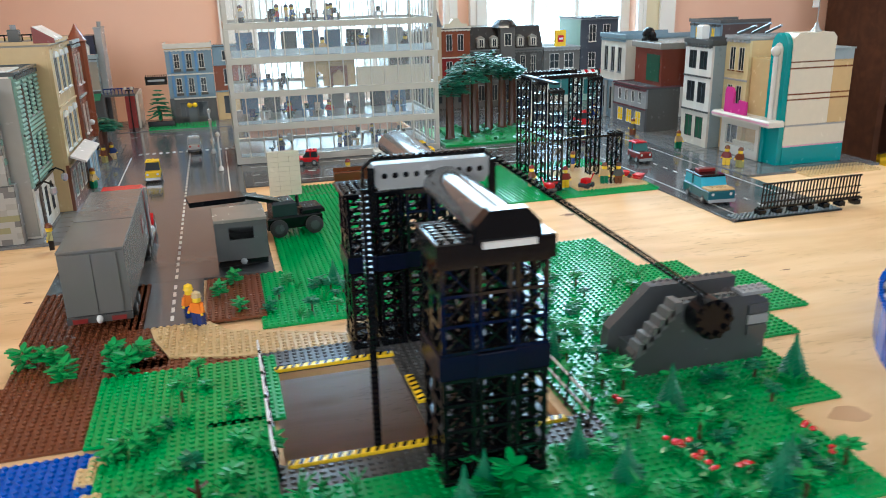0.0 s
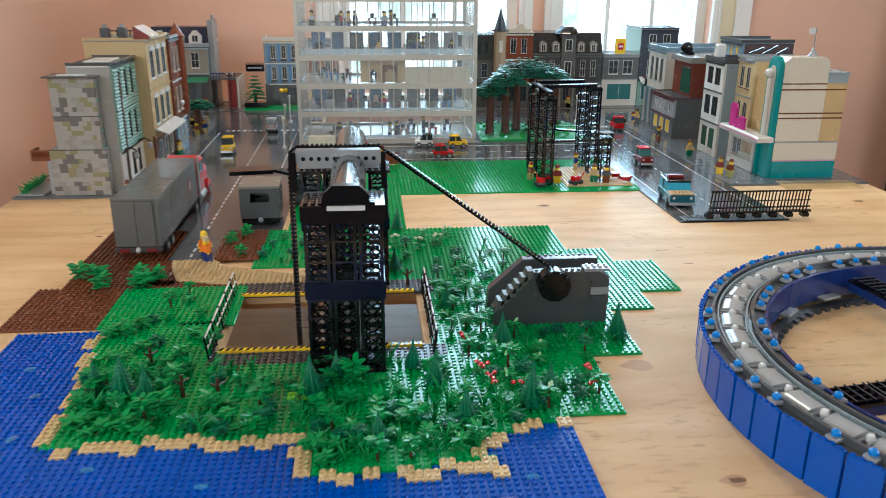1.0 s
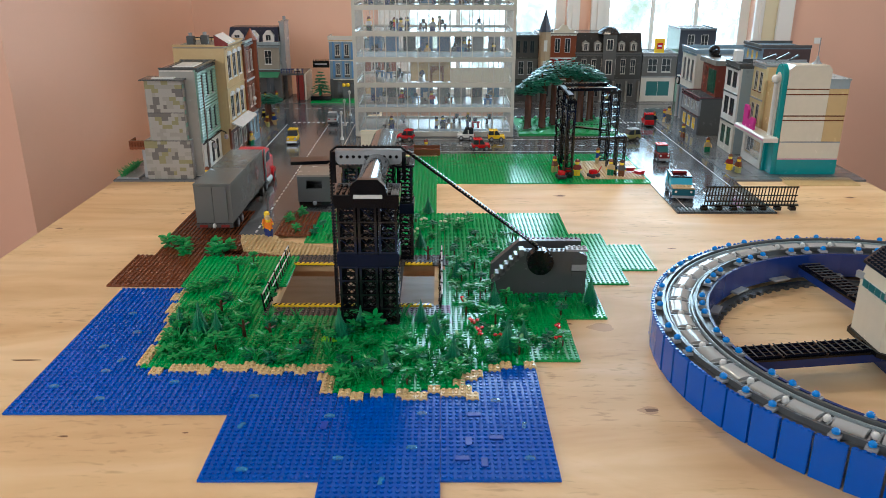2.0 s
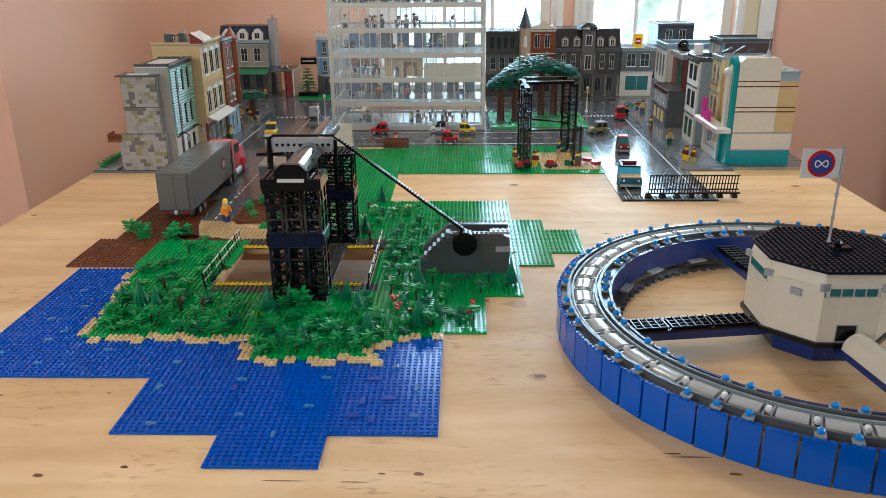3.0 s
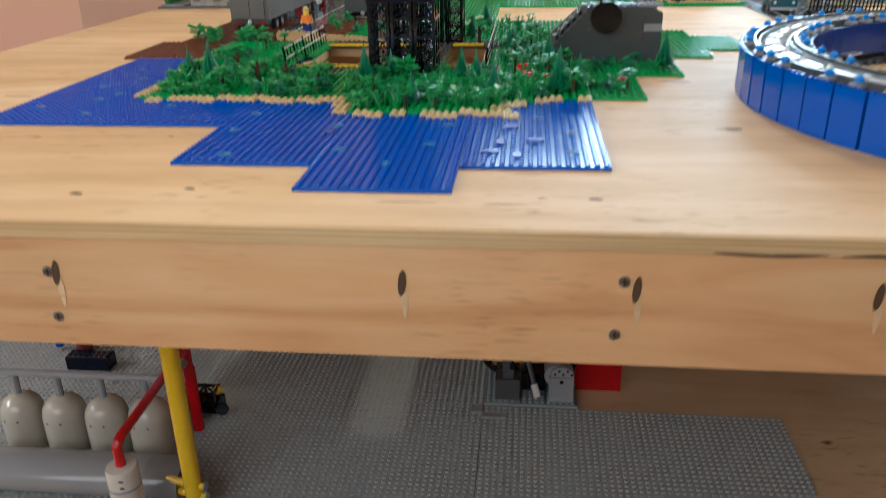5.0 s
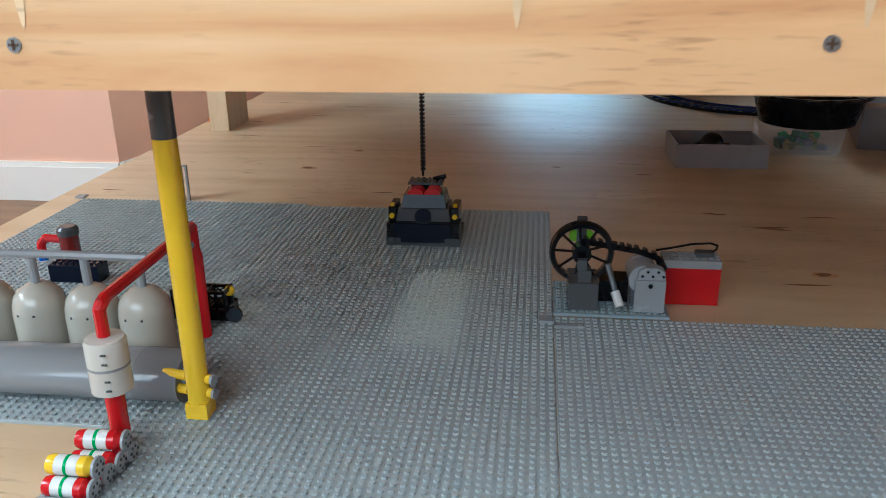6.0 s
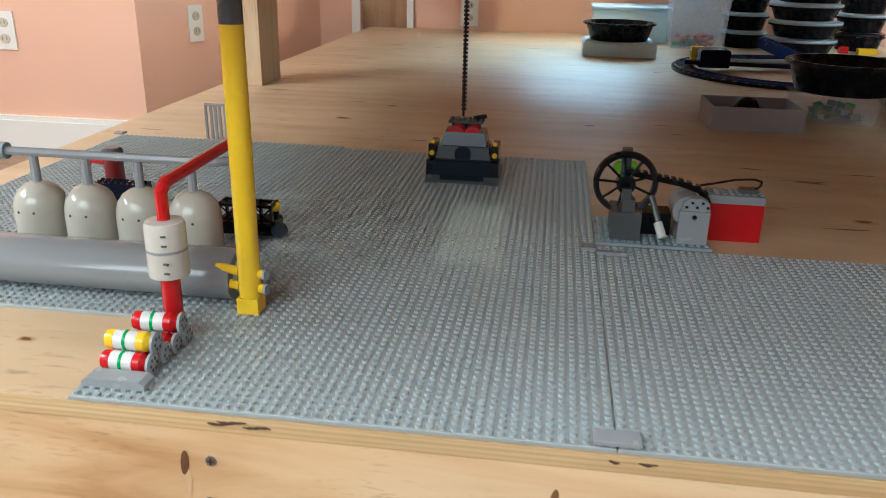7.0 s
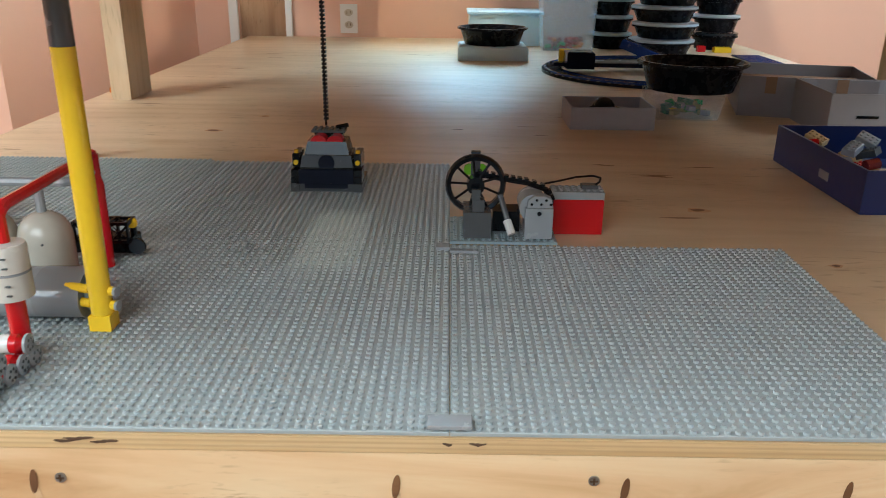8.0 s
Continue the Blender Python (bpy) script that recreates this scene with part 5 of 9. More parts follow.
# grey articulated truck
tr = thing("toy_truck", "grey box trailer with red tractor on the dirt track", "toy truck", Matrix.LocRotScale((-0.575, 0.796, ZP + 0.0005), Euler((0, 0, radians(0.0))), (0.82, 1.08, 1.05)))
w = 0.044
TRAILER = col("trailer_grey", 0.125, 0.122, 0.115, 0.22, vary=0.05)
part("trailer_box", MB().cham(-w, 0, 0.020, w, 0.275, 0.093, 0.001), TRAILER, tr, "dark grey trailer box")
part("roof_panel", MB().cham(-w - 0.0005, -0.0005, 0.0933, w + 0.0005, 0.118, 0.0965, 0.0008), TRAILER, tr)
part("roof_panel", MB().cham(-w - 0.0005, 0.122, 0.0933, w + 0.0005, 0.276, 0.0965, 0.0008), TRAILER, tr)
for x in (-0.0171, 0.0171):
    part("rear_door", MB().cham(x - 0.0165, -0.0022, 0.022, x + 0.0165, -0.0003, 0.092, 0.0004), TRAILER, tr)
part("rear_bumper", MB().box(-w, -0.004, 0.012, w, 0.004, 0.0195), DDGREY, tr)
for x in (-0.026, 0.026):
    part("tail_light", MB().box(x - 0.010, -0.0055, 0.013, x + 0.010, -0.0042, 0.018), DRED, tr)
part("emblem", MB().ball((0, -0.005, 0.016), 0.005, 8, 4), WHITE, tr)
dsk = part("side_badge", MB().rod((w + 0.0002, 0.215, 0.06), (w + 0.0008, 0.215, 0.06), 0.014, 18), DRED, tr)
part("badge_centre", MB().rod((w + 0.0009, 0.215, 0.06), (w + 0.0012, 0.215, 0.06), 0.0085, 14), GREY, dsk)
part("frame_rail", MB().box(-0.014, 0.02, 0.013, 0.014, 0.35, 0.0197), BLACK, tr)
part("cab", MB().cham(-0.038, 0.292, 0.02, 0.042, 0.352, 0.084, 0.004), RED, tr, "red cab")
part("bonnet", MB().cham(-0.026, 0.3523, 0.018, 0.032, 0.415, 0.056, 0.006), RED, tr)
for x in (-0.030, 0.036):
    part("fender", MB().rod((x - 0.008, 0.385, 0.014), (x + 0.008, 0.385, 0.014), 0.0165, 14), RED, tr)
part("windscreen", MB().box(-0.03, 0.3524, 0.058, 0.034, 0.3536, 0.079), SMOKE, tr)
part("side_window", MB().box(0.0422, 0.312, 0.058, 0.043, 0.345, 0.079), SMOKE, tr)
part("wind_deflector", MB().cham(-0.036, 0.296, 0.0843, 0.04, 0.335, 0.090, 0.004), RED, tr)
part("fuel_tank", MB().rod((0.04, 0.30, 0.014), (0.04, 0.345, 0.014), 0.009, 12), CHROME, tr)
part("grille", MB().box(-0.02, 0.4153, 0.016, 0.026, 0.4165, 0.05), CHROME, tr)
part("exhaust", MB().rod((0.046, 0.286, 0.02), (0.046, 0.286, 0.095), 0.003, 8), CHROME, tr)
for y in (0.035, 0.065, 0.255, 0.29, 0.385):
    for x in (-w + 0.004, w - 0.004):
        wl = part("wheel", MB().rod((x - 0.005, y, 0.0095), (x + 0.005, y, 0.0095), 0.0095, 14), RUBBER, tr)
        part("rim", MB().rod((x + math.copysign(0.0052, x), y, 0.0095), (x + math.copysign(0.0065, x), y, 0.0095), 0.005, 10), GREY, wl)

# dark grey guard hut and black loader behind it
hut = thing("mine_cab", "dark grey boxy cab unit with open window", "cab", pose(-0.403, 0.968, ZP + 0.002, 0, 0, 2))
mb = MB().box(-0.036, 0, 0.012, -0.031, 0.075, 0.068).box(0.031, 0, 0.012, 0.036, 0.075, 0.068).box(-0.031, 0.07, 0.012, 0.031, 0.075, 0.068)
mb.box(-0.031, 0, 0.012, 0.031, 0.004, 0.042).box(-0.031, 0, 0.060, 0.031, 0.004, 0.068).box(-0.031, 0, 0.042, -0.017, 0.004, 0.060).box(0.017, 0, 0.042, 0.031, 0.004, 0.060)
part("body", mb, DGREY, hut)
part("roof", MB().cham(-0.037, -0.001, 0.0683, 0.037, 0.076, 0.073, 0.0008), col("roof_taupe", 0.20, 0.185, 0.16), hut)
part("inner_seat", MB().box(-0.02, 0.03, 0.012, 0.02, 0.06, 0.035), BLACK, hut)
part("skirt", MB().box(-0.034, -0.001, 0.004, 0.034, 0.07, 0.0117), BLACK, hut)
part("emblem", MB().ball((0.0, -0.003, 0.01), 0.005, 8, 4), GREY, hut)
for x in (-0.03, 0.03):
    for y in (0.015, 0.06):
        wl = part("wheel", MB().rod((x - 0.005, y, 0.008), (x + 0.005, y, 0.008), 0.008, 12), RUBBER, hut)
ld = thing("black_loader", "black mining loader with flat raised arm", "loader", pose(-0.318, 1.125, ZP + 0.002, 0, 0, 8))
part("body", MB().cham(-0.045, -0.022, 0.012, 0.045, 0.03, 0.032, 0.003), BLACK, ld)
part("rear_hood", MB().cham(0.012, -0.02, 0.0323, 0.05, 0.028, 0.042, 0.004), BLACK, ld)
part("cab", MB().cham(-0.035, -0.018, 0.0323, 0.005, 0.026, 0.056, 0.004), SMOKE, ld)
part("boom", MB().rings([[(x, y, z + dz) for y, dz in ((-0.01, 0), (0.02, 0), (0.02, 0.006), (-0.01, 0.006))] for x, z in ((-0.02, 0.05), (-0.075, 0.066))]), BLACK, ld)
part("flat_arm", MB().rings([[(x, y, z + dz) for y, dz in ((-0.016, 0), (0.03, 0), (0.03, 0.008), (-0.016, 0.008))] for x, z in ((-0.075, 0.064), (-0.16, 0.064))]), BLACK, ld)
part("exhaust", MB().rod((0.01, 0.0, 0.042), (0.01, 0.0, 0.06), 0.003, 8), BLACK, ld)
for x in (-0.028, 0.03):
    for y in (-0.022, 0.03):
        wheel_part(ld, x, y, 0.0145, 0.012, DGREY)
bw = thing("tan_wall", "tan brick wall panel standing on the grass", "wall panel", pose(-0.308, 1.37, ZP + PT))
for k in range(9):
    for i in range(3):
        part("brick", MB().box(-0.03 + 0.0201 * i, -0.008, 0.0019 + 0.0094 * k, -0.0102 + 0.0201 * i, 0.008, 0.0094 * k + 0.011), CREAM, bw)
bn = thing("street_bench", "brown bench box on the grass by the street", "bench", pose(-0.165, 1.462, ZP + 0.0018))
part("seat", MB().cham(-0.036, -0.008, 0, 0.036, 0.008, 0.018, 0.001), BROWN, bn)
part("backrest", MB().box(-0.036, 0.005, 0.0183, 0.036, 0.008, 0.026), BROWN, bn)
wb = [(0.355, 1.262), (0.372, 1.228)]
for x, y in wb:
    t = thing("wheelbarrow", "red toy wheelbarrow on the tan site", "wheelbarrow", pose(x, y, ZG, 0, 0, rf.uniform(-60, 60)), "wheelbarrows")
    part("tray", MB().rings([[(-0.008, -0.006, 0.006), (0.008, -0.006, 0.006), (0.008, 0.006, 0.006), (-0.008, 0.006, 0.006)], [(-0.013, -0.009, 0.015), (0.013, -0.009, 0.015), (0.013, 0.009, 0.015), (-0.013, 0.009, 0.015)]]), RED, t)
    part("wheel", MB().rod((0.014, -0.002, 0.0045), (0.014, 0.002, 0.0045), 0.0045, 10), RUBBER, t)
    for y2 in (-0.007, 0.007):
        part("handle", MB().rod((-0.008, y2, 0.008), (-0.024, y2, 0.013), 0.0013, 6), RED, t)
for x, y, a in ((0.255, 1.22, 30), (0.172, 1.21, 100), (0.192, 1.235, 20)):
    t = thing("site_cart", "red toy hand cart on the building site", "cart", pose(x, y, ZG, 0, 0, a), "site carts")
    part("bed", MB().cham(-0.014, -0.009, 0.006, 0.014, 0.009, 0.0095, 0.0006), DGREY, t)
    part("load", MB().cham(-0.010, -0.007, 0.0098, 0.006, 0.007, 0.019, 0.002), RED, t)
    part("handle", MB().rod((0.013, 0, 0.009), (0.024, 0, 0.024), 0.0013, 6), RED, t)
    for x2 in (-0.008, 0.008):
        part("wheel", MB().rod((x2, -0.0105, 0.005), (x2, 0.0105, 0.005), 0.005, 10), RUBBER, t)

# street barrier of black lattice panels
fe = thing("street_barrier", "black lattice fence panels across the street end", "barrier", Matrix.LocRotScale((0.447, 0.951, ZP + 0.0018), Euler((0, 0, 0)), (1, 1, 1.18)))
for k in range(3):
    x0 = 0.0675 * k
    p = part("panel", MB().rod((x0, 0, 0.016), (x0 + 0.066, 0, 0.016), 0.0016, 6).rod((x0, 0.0, 0.043), (x0 + 0.066, 0, 0.043), 0.0016, 6).rod((x0, 0, 0.027), (x0 + 0.066, 0, 0.027), 0.0011, 6), BLACK, fe)
    for i in range(10):
        part("bar", MB().rod((x0 + 0.0066 * i, 0, 0.008), (x0 + 0.0066 * i + 0.003, 0, 0.0445), 0.0014, 5), BLACK, p)
for k in range(7):
    part("foot", MB().cham(0.032 * k - 0.006, -0.008, 0, 0.032 * k + 0.006, 0.008, 0.007, 0.0008), BLACK, fe)
part("foot_rail", MB().box(-0.004, -0.004, 0.0073, 0.204, 0.004, 0.0105), BLACK, fe)

# ---------------- street lamps ----------------
def street_lamp(m, h, mat, label):
    t = thing("street_lamp", label, "street lamp", m, "street lamps")
    part("post", MB().turn(0, 0, [(0.006, 0), (0.0055, 0.006), (0.0026, 0.010), (0.002, h * 0.8), (0.003, h * 0.86)], 10), mat, t)
    part("lantern", MB().turn(0, 0, [(0.0035, h * 0.862), (0.0052, h * 0.9), (0.0045, h * 0.95)], 8), OFFW, t)
    part("finial", MB().turn(0, 0, [(0.0055, h * 0.952), (0.0015, h * 0.985), (0.0006, h)], 8), mat, t)
    return t


for x, y in ((-0.44, 1.88), (-0.443, 2.06), (0.463, 2.02), (-0.425, 1.665)):
    street_lamp(pose(x, y, ZP + 0.0006), 0.088, WHITE, "white toy street lamp with lantern")
for x, y, z in ((-0.7175, 1.25, 0.76), (-0.7175, 1.36, 0.76)):
    t = thing("wall_lamp", "black twin-arm wall lamp on the green building", "wall lamp", pose(x, y, ZP + 0.085), "wall lamps")
    part("arm", MB().pipe([(0, 0, 0), (0.014, 0, 0.007), (0.026, 0, 0.001), (0.026, 0, -0.004)], 0.0016, 6), BLACK, t)
    part("lantern", MB().turn(0.026, 0, [(0.003, -0.017), (0.006, -0.013), (0.0055, -0.005), (0.002, -0.003)], 8), CHROME, t)
for x, y in ((-0.66, 2.30),):
    t = thing("street_lamp", "black old-style toy street lamp with globes", "street lamp", pose(x, y, ZP + 0.0016), "street lamps")
    part("post", MB().turn(0, 0, [(0.005, 0), (0.002, 0.01), (0.0016, 0.12)], 8), BLACK, t)
    for dx in (-0.009, 0.009):
        part("globe", MB().ball((dx, 0, 0.125), 0.005, 8, 6), OFFW, t)
    part("cross_arm", MB().rod((-0.009, 0, 0.119), (0.009, 0, 0.119), 0.0015, 6), BLACK, t)

# ---------------- buildings ----------------
def face(th, m, w, z0, z1, wins, mat, depth=0.006, casing=WHITE, glass=SMOKE, sill=None, label="", bars=1):
    """One storey wall seen from -y, with real openings; wins: (x0, x1, za, zb) left to right."""
    mb = MB()
    x = 0.0
    for xa, xb, za, zb in wins:
        mb.box(x, 0, z0, xa, depth, z1).box(xa, 0, z0, xb, depth, za).box(xa, 0, zb, xb, depth, z1)
        x = xb
    mb.box(x, 0, z0, w, depth, z1)
    part("wall", mb, mat, th, label, at=m)
    for xa, xb, za, zb in wins:
        f = 0.0012
        fr = MB().box(xa, -0.0005, za, xa + f, 0.003, zb).box(xb - f, -0.0005, za, xb, 0.003, zb).box(xa + f, -0.0005, za, xb - f, 0.003, za + f).box(xa + f, -0.0005, zb - f, xb - f, 0.003, zb)
        if bars:
            fr.box((xa + xb) / 2 - 0.0005, 0.0002, za + f, (xa + xb) / 2 + 0.0005, 0.0009, zb - f)
        if bars > 1:
            fr.box(xa + f, 0.0003, (za + zb) / 2 - 0.0005, xb - f, 0.0008, (za + zb) / 2 + 0.0005)
        wd = part("window", fr, casing, th, at=m)
        part("pane", MB().box(xa + f, 0.001, za + f, xb - f, 0.002, zb - f), glass, wd)
        if sill:
            part("window_sill", MB().box(xa - 0.0015, -0.003, za - 0.0025, xb + 0.0015, 0.0, za - 0.0002), sill, wd)


def even(n, w, ww, za, zb, margin=0.0):
    gap = (w - 2 * margin - n * ww) / (n + 1)
    return [(margin + gap * (k + 1) + ww * k, margin + gap * (k + 1) + ww * (k + 1), za, zb) for k in range(n)]


def block(name, label, m, w, d, floors, side, roof=DGREY, group="town buildings", parapet=0.004, cornice=None):
    """A model house: front at y = 0 facing -y. floors: (height, wall, windows, window width, casing, glass, sill, bars)."""
    th = thing(name, label, "model building", m, group)
    if m.translation.y > 2.3:
        d = min(d, 2.526 - m.translation.y)
    z = 0.0
    for h, mat, n, ww, casing, glass, sill, bars in floors:
        wins = even(n, w, ww, z + h * 0.22, z + h * 0.82, 0.004) if n else []
        face(th, Matrix(), w, z, z + h, wins, mat, casing=casing, glass=glass, sill=sill, bars=bars)
        part("floor_band", MB().box(-0.0012, -0.0025, z + h - 0.004, w + 0.0012, -0.0001, z + h), cornice or mat, th)
        z += h
    part("side_wall", MB().box(0, 0.0062, 0, 0.004, d, z), side, th)
    part("side_wall", MB().box(w - 0.004, 0.0062, 0, w, d, z), side, th)
    part("rear_wall", MB().box(0.0042, d - 0.004, 0, w - 0.0042, d, z), side, th)
    part("roof", MB().box(0.0002, 0.0002, z + 0.0002, w - 0.0002, d - 0.0002, z + 0.0032).studs(0.004, 0.004, int((w - 0.008) / S), int((d - 0.008) / S), z + 0.0032), roof, th)
    if parapet:
        c = cornice or side
        part("cornice", MB().box(-0.003, -0.004, z + 0.0034, w + 0.003, 0.003, z + 0.0034 + parapet).box(-0.003, 0.0032, z + 0.0034, 0.001, d, z + 0.0034 + parapet).box(w - 0.001, 0.0032, z + 0.0034, w + 0.003, d, z + 0.0034 + parapet), c, th)
        n = int(w / 0.0125)
        dt = MB()
        for k in range(n):
            dt.box(w * (k + 0.25) / n, -0.0045, z - 0.0055, w * (k + 0.75) / n, -0.0027, z + 0.0005)
        part("dentil_course", dt, c, th, kind="stuff")
    return th, z


def at_left(x, y, z=ZP + 0.0018):
    return pose(x, y, z, 0, 0, 90)


def at_right(x, y, z=ZP + 0.0018):
    return pose(x, y, z, 0, 0, -90)


ZB = ZP + 0.0018
# mottled stone house: front block, narrow
st = thing("stone_house", "mottled grey and olive brick house with sand green sides and balcony", "model building", pose(-0.851, 1.207, ZB), "town buildings")
brick = {}
for nm, mt in (("w", col("pale_stone", 0.315, 0.302, 0.275, vary=0.05)), ("g", col("mid_stone", 0.27, 0.26, 0.235, vary=0.05)), ("d", col("dark_stone", 0.14, 0.132, 0.125)), ("o", col("olive_stone", 0.235, 0.22, 0.12))):
    for ln in (1, 2):
        brick[nm, ln] = MB().cham(0.00005, 0, 0.00005, ln * S - 0.00005, 0.006, 0.00957, 0.00005).mesh("brick", mt)
rb = random.Random(12)
W1, ROWS1, BASE1 = 14, 25, 10
UX = 0.017                  # the upper storeys stand back from the base at both ends
for r_ in range(ROWS1):
    x = 0
    wr = W1 if r_ < BASE1 else 11
    while x < wr:
        ln = 2 if (x + 2 <= wr and rb.random() < 0.75) else 1
        p = noise.noise(Vector((x * 0.34, r_ * 0.40, 3.0))) + rb.uniform(-0.20, 0.20)
        c = "d" if p > 0.27 else "o" if p < -0.23 else ("g" if p > 0.08 else "w")
        part("brick", brick[c, ln], None, st, at=pose(x * S + (UX if r_ >= BASE1 else 0), 0.0 if r_ >= BASE1 else -0.002, 0.0096 * r_))
        x += ln
wl_h = ROWS1 * 0.0096
UR = UX + 11 * S
part("floor_band", MB().box(-0.001, -0.003, 0.0945, W1 * S + 0.001, -0.0021, 0.0962), DGREY, st)
part("floor_band", MB().box(UX - 0.001, -0.001, 0.1625, UR + 0.001, -0.0001, 0.1642), DGREY, st)
part("base_side", MB().box(W1 * S - 0.006, 0.0042, 0, W1 * S, 0.055, 0.0944), GREY, st)
part("base_top", MB().box(0.0002, 0.0062, 0.0945, W1 * S - 0.0002, 0.055, 0.0958), MGREY, st)
for z0, z1 in ((0.0963, 0.1624), (0.1644, wl_h)):
    zm = (z0 + z1) / 2
    face(st, pose(UR - 0.006, 0.0062, 0, 0, 0, 90), 0.05, z0, z1, [(0.020, 0.031, zm - 0.018, zm + 0.016)], SANDG, casing=DGREY)
for k in range(14):
    part("quoin", MB().box(UR - 0.0002, 0.0064, 0.0968 + 0.0103 * k, UR + 0.0012, 0.0064 + (0.014 if k % 2 else 0.008), 0.1062 + 0.0103 * k), brick["w", 1].materials[0] if k % 3 else SANDG, st)
part("side_wall", MB().box(UX, 0.0062, 0.096, UX + 0.006, 0.06, wl_h), GREY, st)
part("return_wall", MB().box(UR + 0.002, 0.0563, 0, UR + 0.034, 0.062, wl_h), col("taupe", 0.13, 0.105, 0.085), st)
part("roof", MB().cham(UX - 0.010, -0.006, wl_h + 0.0003, UR + 0.007, 0.06, wl_h + 0.0035, 0.0008), DGREY, st)
part("roof_tile", MB().cham(UX + 0.016, 0.006, wl_h + 0.0038, UX + 0.07, 0.024, wl_h + 0.006, 0.0008), WHITE, st)
bl = part("balcony", MB().box(-0.04, 0.005, 0.072, -0.0005, 0.045, 0.076).box(-0.04, 0.005, 0.0762, -0.037, 0.045, 0.094).box(-0.0368, 0.005, 0.0762, -0.0005, 0.008, 0.080).box(-0.0368, 0.005, 0.090, -0.0005, 0.008, 0.094).box(-0.0368, 0.009, 0.0762, -0.0005, 0.011, 0.0935), col("balcony_brown", 0.20, 0.065, 0.03), st, "reddish brown balcony")
for k in range(5):
    part("baluster", MB().box(-0.034 + 0.007 * k, 0.0055, 0.0802, -0.032 + 0.007 * k, 0.0075, 0.0898), BROWN, bl)
part("annex", MB().box(-0.012, 0.01, 0, -0.0002, 0.05, 0.0715), GREY, st)
hg = thing("hedge", "low green grass hedge on a grey plate beside the house", "hedge", pose(-0.93, 1.205, ZB))
part("base", MB().box(0, 0, 0, 0.055, 0.12, 0.0032), GREY, hg)
for k in range(15):
    part("grass_blades", TUFTS[k % 3], None, hg, at=pose(0.012 + 0.004 * (k % 2), 0.006 + 0.0075 * k, 0.0033))

stone_side = col('side_stone', 0.30, 0.29, 0.265)
# sand green clapboard house
h, z = block("sand_green_house", "sand green clapboard house with white ground floor", at_left(-0.716, 1.232), 0.165, 0.088,
             [(0.083, OFFW, 3, 0.02, DGREY, SMOKE, None, 1), (0.088, SANDG, 3, 0.016, DGREY, SMOKE, GREY, 1), (0.09, SANDG, 3, 0.016, DGREY, SMOKE, GREY, 1)], OFFW, DGREY, parapet=0.003, cornice=DGREY)
wins = [w_ for zz, hh in ((0.083, 0.088), (0.171, 0.09)) for w_ in even(3, 0.165, 0.016, zz + hh * 0.22, zz + hh * 0.82, 0.004)]
for k in range(24):
    zz = 0.087 + 0.0072 * k
    cuts = sorted((xa - 0.001, xb + 0.001) for xa, xb, za, zb in wins if za - 0.005 < zz < zb + 0.001)
    x = 0.0
    for xa, xb in cuts + [(0.165, 0.165)]:
        part("clapboard", MB().rings([[(xx, -0.0003 - 0.0026 * math.sin(a), 0.0033 - 0.0033 * math.cos(a)) for a in [math.pi * i / 6 for i in range(7)]] for xx in (x, xa)]), SANDG, h, at=pose(0, 0, zz))
        x = xb
part("side_cladding", MB().box(-0.0025, 0.003, 0.004, -0.0002, 0.086, z - 0.003), stone_side, h)
part("roof_tile", MB().cham(0.02, 0.01, z + 0.0052, 0.10, 0.06, z + 0.0075, 0.0008), WHITE, h)
# tan house with tall white bays
h, z = block("tan_townhouse", "tan brick townhouse with tall white arched window bays", at_left(-0.688, 1.400), 0.19, 0.132,
             [(0.085, BROWN, 3, 0.03, OFFW, BLUEGLASS, None, 1), (0.105, TAN, 3, 0.034, WHITE, SMOKE, WHITE, 1), (0.105, TAN, 3, 0.034, WHITE, SMOKE, WHITE, 1)], TAN, col("roof_tan", 0.30, 0.27, 0.22), parapet=0.006, cornice=TAN)
for zz in (0.085, 0.19):
    for xa, xb, za, zb in even(3, 0.19, 0.034, zz + 0.02, zz + 0.09, 0.004):
        arch = [(xa - 0.003, zb - 0.006)] + [((xa + xb) / 2 - (xb - xa + 0.006) / 2 * math.cos(a), zb - 0.006 + 0.011 * math.sin(a)) for a in [math.pi * i / 8 for i in range(1, 8)]] + [(xb + 0.003, zb - 0.006)]
        part("arch", MB().slab(arch, -0.004, -0.0004), WHITE, h)
part("awning", MB().rings([[(0.002, -0.03, 0.088), (0.188, -0.03, 0.088), (0.188, -0.004, 0.098), (0.002, -0.004, 0.098)], [(0.002, -0.03, 0.091), (0.188, -0.03, 0.091), (0.188, -0.004, 0.102), (0.002, -0.004, 0.102)]]), WHITE, h)
part("canopy", MB().rings([[(0.0, -0.012, z + 0.01), (0.08, -0.012, z + 0.01), (0.08, 0.02, z + 0.03), (0.0, 0.02, z + 0.03)], [(0.0, -0.012, z + 0.013), (0.08, -0.012, z + 0.013), (0.08, 0.02, z + 0.034), (0.0, 0.02, z + 0.034)]]), WHITE, h, "white sloped canopy")
part("canopy_side", MB().rings([[(-0.004, -0.012, z + 0.006), (-0.0005, -0.012, z + 0.006), (-0.0005, 0.022, z + 0.006), (-0.004, 0.022, z + 0.006)], [(-0.004, -0.012, z + 0.013), (-0.0005, -0.012, z + 0.013), (-0.0005, 0.022, z + 0.034), (-0.004, 0.022, z + 0.034)]]), DRED, h)
